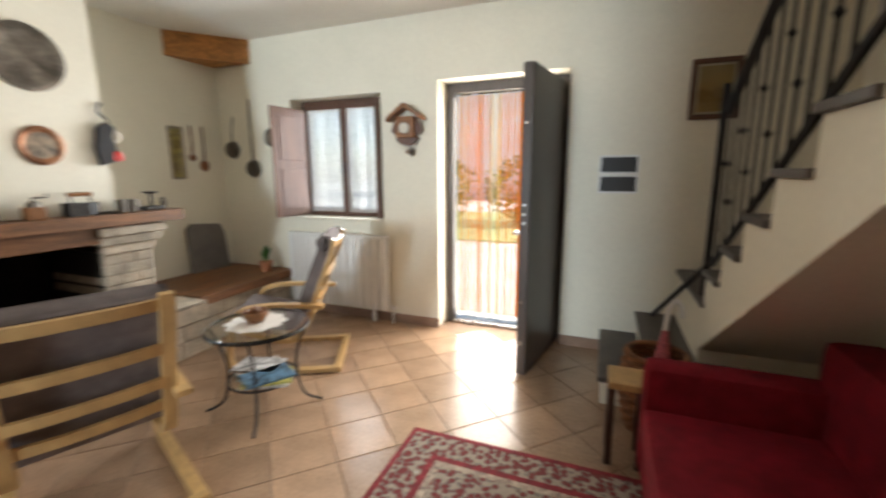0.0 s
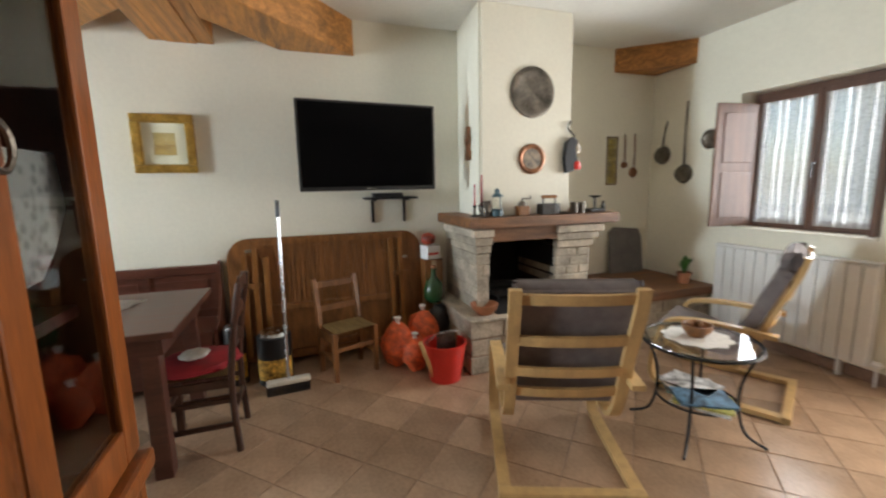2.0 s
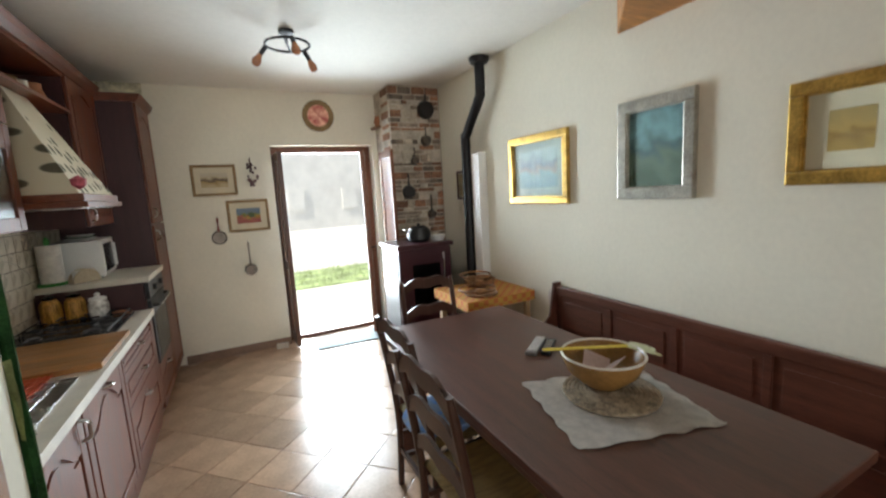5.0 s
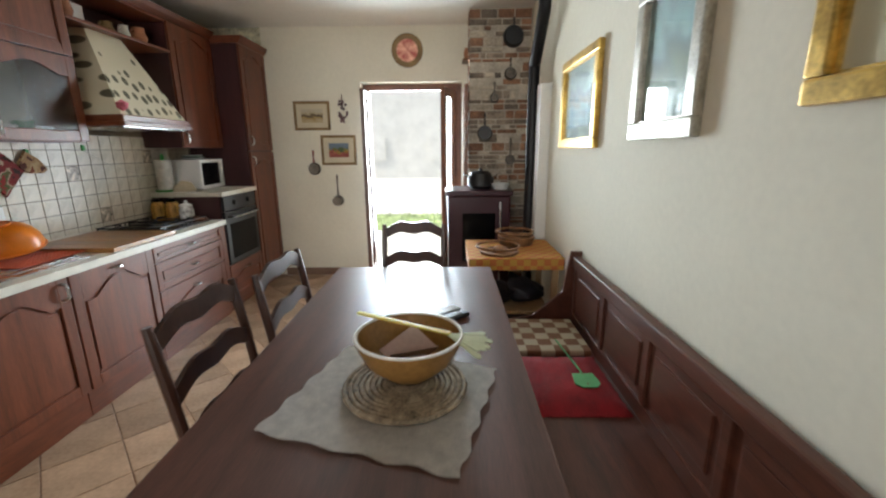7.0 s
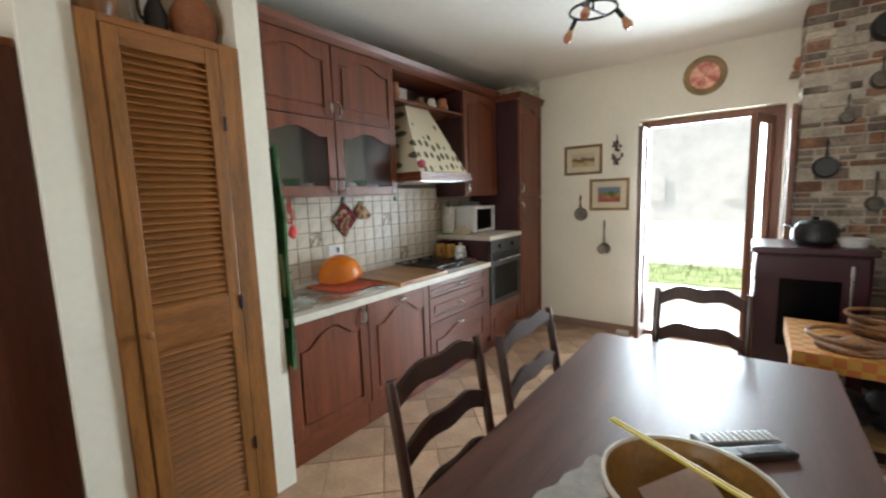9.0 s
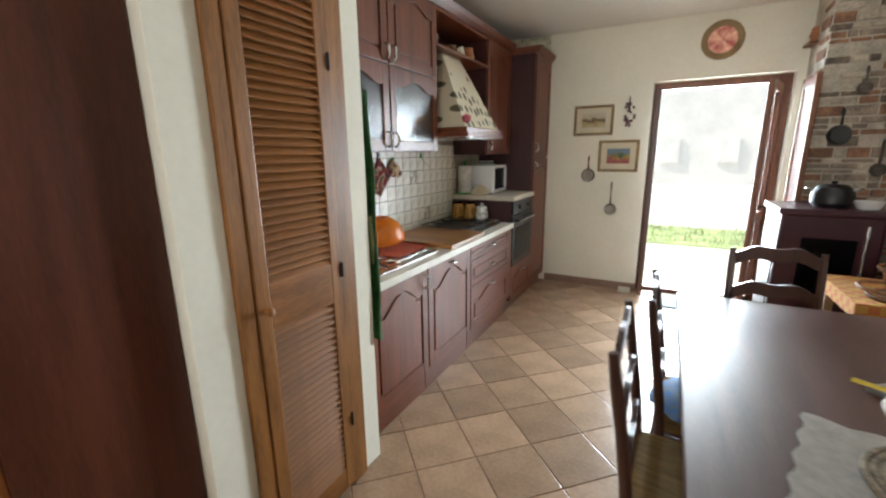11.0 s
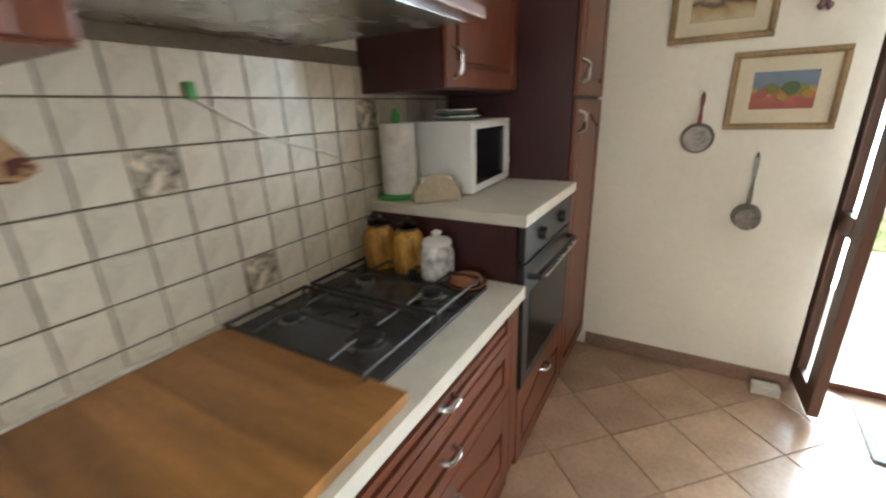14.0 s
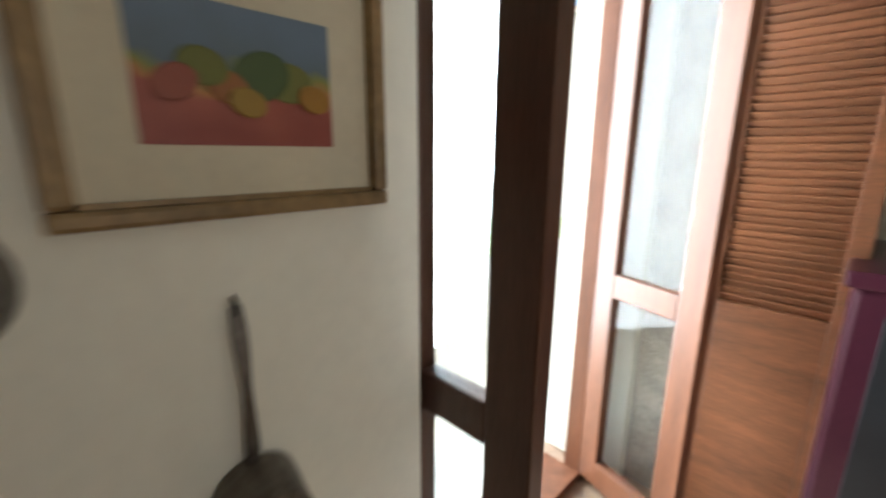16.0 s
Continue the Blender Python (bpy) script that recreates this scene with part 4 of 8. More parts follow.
def ladder_chair(name, label, x, y, rz, sw=0.42, sd=0.40, sh=0.45, bh=0.95, wood=None, seat=None, group="", slats=3, curvy=True, post=0.021):
    """Faces +x; the seat's middle is at the origin."""
    c = thing(name, x, y, 0, label, "chair", group, rz=rz)
    for s in (-1, 1):
        part("front_leg", boxes((sd / 2 - 0.04, sd / 2, s * sw / 2 - post, s * sw / 2 + post, 0, sh + 0.01), bevel=0.005), wood, c)
        path = bez((-sd / 2 + 0.02, s * sw / 2, 0), (-sd / 2 + 0.03, s * sw / 2, sh), (-sd / 2 - 0.045, s * sw / 2, bh), n=4)
        part("back_post", tube(path, [post * 0.85] * (len(path) - 1) + [post * 0.65], 10) if curvy else ribbon(bez((-sd / 2 + 0.02, s * sw / 2, 0), (-sd / 2 + 0.03, s * sw / 2, sh), (-sd / 2 - 0.045, s * sw / 2, bh), n=4), post * 2, 0.034), wood, c)
        for z in (0.16, 0.30):
            part("side_stretcher", boxes((-sd / 2 + 0.04, sd / 2 - 0.04, s * sw / 2 - 0.011, s * sw / 2 + 0.011, z - 0.012, z + 0.012), bevel=0.003), wood, c)
    part("front_stretcher", boxes((sd / 2 - 0.03, sd / 2 - 0.012, -sw / 2 + post, sw / 2 - post, 0.22, 0.25), bevel=0.003), wood, c)
    part("back_stretcher", boxes((-sd / 2 + 0.02, -sd / 2 + 0.038, -sw / 2 + post, sw / 2 - post, 0.2, 0.23), bevel=0.003), wood, c)
    for s in (-1, 1):
        part("seat_rail", boxes((-sd / 2 + 0.04, sd / 2 - 0.045, s * sw / 2 - 0.012, s * sw / 2 + 0.012, sh - 0.055, sh - 0.01), bevel=0.003), wood, c)
    bm = bmesh.new()
    n = 10
    g = [[bm.verts.new((-sd / 2 + 0.03 + (sd - 0.03) * i / n, -sw / 2 + sw * j / n, sh + 0.012 - 0.016 * math.sin(math.pi * i / n) * math.sin(math.pi * j / n))) for j in range(n + 1)] for i in range(n + 1)]
    for i in range(n):
        for j in range(n):
            bm.faces.new((g[i][j], g[i + 1][j], g[i + 1][j + 1], g[i][j + 1]))
    bmesh.ops.solidify(bm, geom=bm.faces[:], thickness=0.03)
    part("seat", bm, seat or rush, c, "woven rush seat", smooth=True)
    for k in range(slats):
        z = sh + 0.14 + (bh - sh - 0.18) * k / max(1, slats - 1)
        f = (z - sh) / (bh - sh)
        xx = -sd / 2 + 0.03 - 0.075 * f ** 1.3
        hh = 0.042 if curvy else 0.03
        m = 16
        out = [(-sw / 2 + sw * i / m, z - hh + (0.030 * math.sin(math.pi * i / m) - 0.010 * math.cos(4 * math.pi * i / m) if curvy else 0)) for i in range(m + 1)]
        out += [(sw / 2 - sw * i / m, z + hh * 0.5 + (0.038 * math.sin(math.pi * i / m) - 0.010 * math.cos(4 * math.pi * i / m) if curvy else 0)) for i in range(m + 1)]
        bm = slab(out, xx - 0.008, xx + 0.008, plane="yz")
        part("back_slat", bm, wood, c)
    return c


sc = ladder_chair("small_chair", "small brown wooden chair with a woven rush seat", -2.33, 0.93, 20, 0.33, 0.30, 0.36, 0.72, walnut, rush, slats=2, curvy=False, post=0.016)


def broom():
    b = thing("broom", -2.13, 0.49, 0, "broom with a steel handle and dark bristles", "broom", rz=4)
    part("handle", tube([(0, 0, 0.09), (-0.17, 0.02, 1.32)], 0.0115, 10), steel, b)
    part("grip", tube([(-0.157, 0.018, 1.22), (-0.171, 0.02, 1.335)], 0.014, 10), plastic_black, b)
    part("head", boxes((-0.03, 0.03, -0.145, 0.145, 0.065, 0.1), bevel=0.01), laminate, b)
    bm = bmesh.new()
    r = random.Random(1)
    for i in range(46):
        for j in range(4):
            x, y = -0.024 + j * 0.016, -0.14 + i * 0.0062
            box(bm, x - 0.005, x + 0.005, y - 0.002, y + 0.002, 0.0, 0.066)
    part("bristles", bm, plastic_black, b)


broom()


def pellet_tin(x, y, r, h, label):
    t = thing("metal_drum", x, y, 0, label, "drum", "drums by the wall")
    part("body", turned([(r, 0), (r * 1.02, 0.01), (r, 0.02), (r, h - 0.02), (r * 1.02, h - 0.01), (r * 0.96, h)], 24), plastic_black, t, smooth=True)
    lab = bmesh.new()
    n = 14
    lo = [lab.verts.new((r * 1.012 * math.cos(a), r * 1.012 * math.sin(a), h * 0.12)) for a in [radians(-70 + 140 * k / n) for k in range(n + 1)]]
    hi = [lab.verts.new((v.co.x, v.co.y, h * 0.55)) for v in lo]
    for i in range(n):
        lab.faces.new((lo[i], lo[i + 1], hi[i + 1], hi[i]))
    part("label", lab, flame, t, "yellow and orange picture label")
    part("lid", turned([(r * 0.9, h), (r * 0.8, h + 0.02), (0.02, h + 0.025)], 20), steel, t, smooth=True)


flame = material("flame_label", (0.55, 0.28, 0.05), 0.4, vary=0.9, scale=22, fine=60, dark=(0.03, 0.01, 0.005), bump=0)
pellet_tin(-2.36, 0.40, 0.12, 0.36, "black drum with a flame-coloured label")
pellet_tin(-2.42, 0.13, 0.075, 0.42, "narrow black and red canister beside the drum")


def bucket():
    b = thing("bucket", -1.93, 1.585, 0, "bright red plastic bucket holding kindling and a dustpan", "bucket")
    part("body", turned([(0.115, 0), (0.155, 0.27), (0.165, 0.275), (0.165, 0.285), (0.15, 0.285), (0.11, 0.012)], 28), plastic_red, b, smooth=True)
    part("bail", tube(bez((0, -0.16, 0.26), (0.06, -0.1, 0.36), (0.08, 0, 0.385), (0.06, 0.1, 0.36), (0, 0.16, 0.26), n=5), 0.004), steel, b)
    k = solid("kindling_stick", tube([(0.03, -0.1, 0.03), (0.13, -0.22, 0.34)], 0.016, 6), birch, "split kindling stick standing in the bucket", "firewood", "kindling", at=(-1.93, 1.585, 0.01))
    solid("kindling_stick", tube([(0.0, 0.05, 0.03), (-0.04, 0.1, 0.33)], 0.02, 6), walnut, "split kindling stick standing in the bucket", "firewood", "kindling", at=(-1.93, 1.585, 0.01))
    s = thing("dustpan", -1.93, 1.6, 0.02, "grey metal dustpan standing in the bucket", "dustpan")
    part("pan", slab([(-0.08, 0.05), (0.08, 0.05), (0.07, 0.33), (-0.07, 0.33)], -0.01, 0.0, plane="yz"), old_copper, s)
    part("handle", tube([(0, 0, 0.1), (0.02, 0, 0.02)], 0.01), old_copper, s)


bucket()
beige_tape = material("packing_tape", (0.42, 0.33, 0.22), 0.3, vary=0.1)
bottle_green = material("green_bottle_glass", (0.02, 0.075, 0.025), 0.08, vary=0.15, bump=0, spec=0.7)
red_packet = material("red_packet_print", (0.38, 0.06, 0.03), 0.5, vary=0.5, scale=20, bump=0.3)
mesh_orange = material("orange_net_bag", (0.62, 0.11, 0.03), 0.6, vary=0.5, scale=24, fine=120, bump=0.6, dark=(0.25, 0.04, 0.015), dist=0.01)


def lumpy(r, h, seed, sx=1.0, sy=1.0, mat_scale=1.0):
    bm = bmesh.new()
    bmesh.ops.create_icosphere(bm, subdivisions=3, radius=1)
    for v in bm.verts:
        d = 1 + 0.22 * noise.noise(v.co * 2.1 + Vector((seed, 0, 0))) + 0.07 * noise.noise(v.co * 7 + Vector((0, seed, 0)))
        v.co = Vector((v.co.x * r * sx * d, v.co.y * r * sy * d, max(0, (v.co.z * 0.5 * d + 0.46) * h)))
    return bm


for i, (x, y, r, h) in enumerate(((-2.3, 1.32, 0.13, 0.36), (-2.34, 1.54, 0.13, 0.42), (-2.16, 1.42, 0.10, 0.27))):
    b = thing("firewood_bag", x, y, 0, "orange net bag of firewood slumped on the floor", "bag", "net bags of wood")
    part("bag", lumpy(r, h, i * 3.3), mesh_orange, b, smooth=True)
    part("tie", turned([(0.02, h * 0.93), (0.012, h * 0.98), (0.03, h * 1.08)], 10), white_enamel, b, "white plastic tie")
solid("fuel_bag", lumpy(0.1, 0.44, 7.0), material("bag_film", (0.02, 0.02, 0.02), 0.4, vary=0.3, scale=15, bump=0.4), "black firewood bag standing beside the hearth", "bag", at=(-2.43, 1.70, 0.0), smooth=True)
bx = thing("cardboard_box", -2.66, 1.72, 0, "tall brown cardboard box beside the hearth", "box")
part("carton", boxes((-0.1, 0.1, -0.085, 0.085, 0, 0.78), bevel=0.004), walnut, bx)
part("tape", boxes((0.1, 0.1015, -0.02, 0.02, 0.3, 0.78)), beige_tape, bx)
dj = thing("demijohn", -2.49, 1.69, 0.43, "green glass demijohn standing on the dark bag", "bottle")
part("bottle", turned([(0.06, 0), (0.085, 0.03), (0.09, 0.1), (0.07, 0.17), (0.026, 0.215), (0.022, 0.27), (0.027, 0.275), (0.027, 0.29)], 22), bottle_green, dj, smooth=True)
part("stopper", turned([(0.02, 0.29), (0.022, 0.31)], 12), clay, dj)
pk = thing("paper_packet", -2.64, 1.71, 0.781, "white paper packet with a folded top", "packet", rz=12)
part("packet", boxes((-0.07, 0.07, -0.065, 0.065, 0, 0.12), bevel=0.012), white_enamel, pk)
part("print_band", boxes((0.07, 0.0715, -0.05, 0.05, 0.04, 0.06)), plastic_red, pk)
pr = thing("paper_packet", -2.65, 1.70, 0.902, "crumpled red and orange packet on the white one", "packet", rz=-8)
part("packet", lumpy(0.07, 0.11, 3.3, 1.0, 0.9), red_packet, pr, smooth=True)
bw = thing("clay_bowl", -2.02, 1.95, 0.425, "brown clay bowl on the hearth slab", "bowl")
part("bowl", turned([(0.06, 0), (0.1, 0.05), (0.11, 0.08), (0.1, 0.08), (0.055, 0.012)], 22), clay, bw, smooth=True)

# ---- armchairs ----


def bentwood_armchair(x, y, rz, label):
    """Faces +x, the rear floor bar lies at x = -0.38."""
    c = thing("bentwood_armchair", x, y, 0, label, "armchair", "bentwood armchairs", rz=rz)
    for s in (-1, 1):
        yy = s * 0.30
        side = bez((-0.38, yy, 0.022), (0.2, yy, 0.022), (0.33, yy, 0.05), (0.37, yy, 0.16), (0.32, yy, 0.42), (0.24, yy, 0.50), (0.0, yy, 0.52), (-0.30, yy, 0.50), n=6)
        part("side_frame", ribbon(side, 0.06, 0.028), birch, c)
        back = bez((0.30, s * 0.262, 0.33), (-0.02, s * 0.262, 0.24), (-0.16, s * 0.262, 0.34), (-0.26, s * 0.262, 0.62), (-0.36, s * 0.262, 0.86), (-0.39, s * 0.262, 0.98), n=6)
        part("seat_frame", ribbon(back, 0.055, 0.028), birch, c)
    part("rear_floor_bar", boxes((-0.395, -0.345, -0.33, 0.33, 0.002, 0.042), bevel=0.006), birch, c)
    part("front_cross_bar", boxes((0.26, 0.3, -0.27, 0.27, 0.29, 0.325), bevel=0.006), birch, c)
    for px, pz in ((-0.372, 0.935), (-0.31, 0.73), (-0.25, 0.56), (-0.195, 0.435)):
        sl = bez((px, -0.24, pz), (px - 0.02, -0.1, pz), (px - 0.02, 0.1, pz), (px, 0.24, pz), n=4)
        part("back_slat", ribbon(sl, 0.05, 0.016, side=(-0.3, 0, 1)), birch, c)
    cush = bez((0.36, 0, 0.42), (0.0, 0, 0.345), (-0.10, 0, 0.40), (-0.20, 0, 0.64), (-0.30, 0, 0.88), (-0.325, 0, 0.955), (-0.345, 0, 0.985), n=5)
    bm = ribbon(cush, 0.54, 0.075)
    bmesh.ops.bevel(bm, geom=[e for e in bm.edges if abs(e.verts[0].co.y - e.verts[1].co.y) < 0.01 and len(e.link_faces) == 2], offset=0.025, segments=3, affect="EDGES")
    cu = part("cushion", bm, fabric_grey, c, "grey fabric cushion", smooth=True)
    part("head_roll", tube([(-0.315, -0.26, 0.95), (-0.315, 0.26, 0.95)], 0.052, 14), fabric_grey, cu, smooth=True)
    return c


bentwood_armchair(-0.935, 1.858, 157.7, "birch bentwood armchair with a grey cushion")
bentwood_armchair(-1.12, 3.34, 208, "birch bentwood armchair with a grey cushion beside the radiator")


def side_table():
    t = thing("side_table", -0.80, 2.70, 0, "round glass side table with a thin black iron frame", "table")
    R, H = 0.29, 0.545
    g = part("glass_top", turned([(R, H - 0.008), (R + 0.003, H - 0.004), (R, H)], 40), clear_glass, t, smooth=True)
    circ = [(R * math.cos(a), R * math.sin(a), H - 0.016) for a in [2 * math.pi * k / 36 for k in range(36)]]
    part("top_ring", tube(circ, 0.009, 8, close=True), black_metal, t)
    circ = [(0.2 * math.cos(a), 0.2 * math.sin(a), 0.2) for a in [2 * math.pi * k / 30 for k in range(30)]]
    part("shelf_ring", tube(circ, 0.007, 8, close=True), black_metal, t)
    part("shelf", turned([(0.2, 0.2), (0.2, 0.206)], 30), clear_glass, t)
    for k in range(4):
        a = radians(-57 + 90 * k)
        part("leg", tube(bez(*[(r * math.cos(a), r * math.sin(a), z) for r, z in ((0.28, H - 0.016), (0.21, 0.36), (0.2, 0.2), (0.24, 0.06), (0.34, 0.006))], n=5), 0.008), black_metal, t)
    rd = random.Random(3)
    cols = ((0.7, 0.68, 0.62), (0.25, 0.4, 0.42), (0.72, 0.6, 0.18), (0.55, 0.5, 0.45), (0.12, 0.25, 0.4), (0.75, 0.73, 0.7))
    for k in range(6):
        m = material("magazine_cover", cols[k], 0.35, vary=0.5, scale=18, fine=50, bump=0)
        dx = -0.07 if k % 2 else 0.08
        bm = boxes((-0.14, 0.14, -0.10, 0.10, 0, 0.012), bevel=0.002)
        solid("magazine", bm, m, "glossy magazine lying on the table's lower shelf", "magazine", "magazines", at=(-0.80 + dx, 2.70 - dx * 0.6, 0.208 + (k // 2) * 0.0135 + 0.0005), rz=rd.uniform(-40, 40) + 50)
    d = bmesh.new()
    n = 40
    slab([((0.17 + 0.012 * math.cos(10 * a)) * math.cos(a), (0.17 + 0.012 * math.cos(10 * a)) * math.sin(a)) for a in [2 * math.pi * k / n for k in range(n)]], 0, 0.002, d)
    solid("doily", d, white_cloth, "white crocheted doily on the glass table", "doily", at=(-0.82, 2.70, H + 0.003))
    b = thing("wooden_bowl", -0.83, 2.71, H + 0.004, "brown wooden bowl with nuts on the doily", "bowl")
    part("bowl", turned([(0.04, 0), (0.075, 0.04), (0.08, 0.07), (0.07, 0.07), (0.035, 0.01)], 22), walnut, b, smooth=True)
    for k in range(7):
        part("nut", turned([(0.002, -0.015), (0.015, -0.004), (0.014, 0.006), (0.002, 0.016)], 8, at=(rd.uniform(-0.04, 0.04), rd.uniform(-0.04, 0.04), 0.062 + rd.uniform(0, 0.015))), walnut, b)


white_cloth = material("white_cotton", (0.74, 0.71, 0.66), 0.95, vary=0.1, scale=30, fine=200, bump=0.4)
side_table()

# ---- radiator, cuckoo clock, wall boxes ----


def radiator():
    r = thing("radiator", -1.33, N - 0.02, 0.13, "long white panel radiator under the window", "radiator")
    n = 13
    for k in range(n):
        x = -0.57 + k * 1.14 / n
        part("section", boxes((x + 0.003, x + 1.14 / n - 0.003, -0.085, -0.01, 0, 0.70), bevel=0.012), white_enamel, r)
    part("top_grille", boxes((-0.57, 0.57, -0.09, -0.008, 0.702, 0.722), bevel=0.005), white_enamel, r)
    part("valve", turned([(0.02, 0), (0.022, 0.03), (0.015, 0.05)], 14, at=(0.585, -0.05, 0.03), axis="x"), white_enamel, r)
    part("pipe", tube([(0.61, -0.05, 0.03), (0.61, -0.05, -0.128)], 0.008), white_enamel, r)
    for x in (-0.4, 0.4):
        part("foot", boxes((x - 0.012, x + 0.012, -0.06, -0.02, -0.128, 0.0)), white_enamel, r)


radiator()


def cuckoo():
    c = thing("cuckoo_clock", -0.545, N - 0.002, 1.72, "carved brown wooden cuckoo clock", "clock", rz=-90)
    part("case", boxes((0.0, 0.1, -0.085, 0.085, 0.02, 0.2), bevel=0.008), walnut, c)
    for s in (-1, 1):
        part("roof_slope", slab([(s * 0.17, 0.16), (s * 0.165, 0.19), (0, 0.31), (0, 0.275)], 0.0, 0.13, plane="yz"), walnut, c)
        part("carved_leaf", slab([(s * 0.08, 0.02), (s * 0.15, 0.08), (s * 0.12, 0.16), (s * 0.085, 0.17)], 0.04, 0.055, plane="yz"), frame_brown, c)
    part("dial", turned([(0.055, 0.1), (0.055, 0.106)], 24, at=(0, 0, 0.1), axis="x"), frame_brown, c)
    part("dial_face", turned([(0.045, 0.106), (0.045, 0.108)], 24, at=(0, 0, 0.1), axis="x"), laminate, c)
    part("base_carving", slab([(-0.11, 0.02), (0.11, 0.02), (0.06, -0.03), (0, -0.05), (-0.06, -0.03)], 0.0, 0.06, plane="yz"), frame_brown, c)
    part("pendulum", turned([(0.02, 0), (0.02, 0.006)], 14, at=(0.03, 0, -0.1), axis="x"), walnut, c)
    part("pendulum_rod", boxes((0.03, 0.034, -0.003, 0.003, -0.09, 0.0)), walnut, c)
    part("pine_cone_weight", turned([(0.004, -0.14), (0.016, -0.12), (0.014, -0.08), (0.004, -0.06)], 10, at=(0.03, 0.04, 0)), black_metal, c)
    part("chain", boxes((0.029, 0.031, 0.039, 0.041, -0.07, 0.02)), black_metal, c)


cuckoo()
for z in (1.49, 1.345):
    v = thing("wall_vent", 1.20, N, z, "dark rectangular wall plate in a white surround", "vent", "dark plates on the wall", rz=-90)
    part("surround", boxes((0.001, 0.006, -0.14, 0.14, -0.07, 0.07), bevel=0.002), white_enamel, v)
    part("plate", boxes((0.006, 0.012, -0.125, 0.125, -0.055, 0.055), bevel=0.002), plastic_black, v)
picture(1.77, N, 1.99, 0.30, 0.40, "-y", frame_brown, cream_board, p_sepia, "dark-framed picture hanging over the stairs", 0.03, 0.02, 0.02)

# ---- rug, sofa, basket ----


def rug():
    m = bpy.data.materials.new("rug_pattern")
    m.use_nodes = True
    n, l = m.node_tree.nodes, m.node_tree.links
    tc = n.new("ShaderNodeTexCoord")
    vo, no = n.new("ShaderNodeTexVoronoi"), n.new("ShaderNodeTexNoise")
    vo.inputs["Scale"].default_value, no.inputs["Scale"].default_value = 30, 120
    l.new(tc.outputs["Object"], vo.inputs["Vector"]), l.new(tc.outputs["Object"], no.inputs[0])
    r = n.new("ShaderNodeValToRGB")
    r.color_ramp.interpolation = "CONSTANT"
    for e, (p, c) in zip([r.color_ramp.elements[0], r.color_ramp.elements[1], r.color_ramp.elements.new(0.55), r.color_ramp.elements.new(0.75)],
                         ((0, (0.24, 0.05, 0.05)), (0.20, (0.46, 0.40, 0.32)), (0.46, (0.22, 0.20, 0.18)), (0.56, (0.44, 0.37, 0.30)))):
        e.position, e.color = p, (*c, 1)
    l.new(vo.outputs["Distance"], r.inputs[0])
    mul = n.new("ShaderNodeMix")
    mul.data_type, mul.blend_type = "RGBA", "MULTIPLY"
    mul.inputs[0].default_value = 0.5
    l.new(r.outputs[0], mul.inputs[6]), l.new(no.outputs[0], mul.inputs[7])
    l.new(mul.outputs[2], n["Principled BSDF"].inputs["Base Color"])
    n["Principled BSDF"].inputs["Roughness"].default_value = 1.0
    red = material("rug_red", (0.24, 0.022, 0.03), 1.0, vary=0.25, scale=25, fine=150, bump=0.5)
    cream = material("rug_cream", (0.42, 0.34, 0.26), 1.0, vary=0.4, scale=40, fine=150, bump=0.5, dark=(0.10, 0.07, 0.07))
    t = thing("rug", 0.875, 1.9, 0, "patterned red and cream oriental rug", "rug")
    w, h = 0.695, 0.915
    part("field", boxes((-w + 0.25, w - 0.25, -h + 0.25, h - 0.25, 0.001, 0.011)), m, t)

    def band(name, o, i, z, mt):
        part(name, boxes((-w + o, w - o, -h + o, -h + i, 0.001, z), (-w + o, w - o, h - i, h - o, 0.001, z), (-w + o, -w + i, -h + i, h - i, 0.001, z), (w - i, w - o, -h + i, h - i, 0.001, z)), mt, t)
    band("edge_binding", 0.0, 0.03, 0.011, red)
    band("outer_border", 0.03, 0.18, 0.0105, m)
    band("guard_stripe", 0.18, 0.215, 0.011, red)
    band("inner_stripe", 0.215, 0.25, 0.0108, cream)
    bm = slab([(0.0, -0.5), (0.3, 0), (0.0, 0.5), (-0.3, 0)], 0.0112, 0.0125)
    part("medallion", bm, red, t)
    part("medallion_field", slab([(0.0, -0.4), (0.23, 0), (0.0, 0.4), (-0.23, 0)], 0.0126, 0.0134), m, t)


rug()


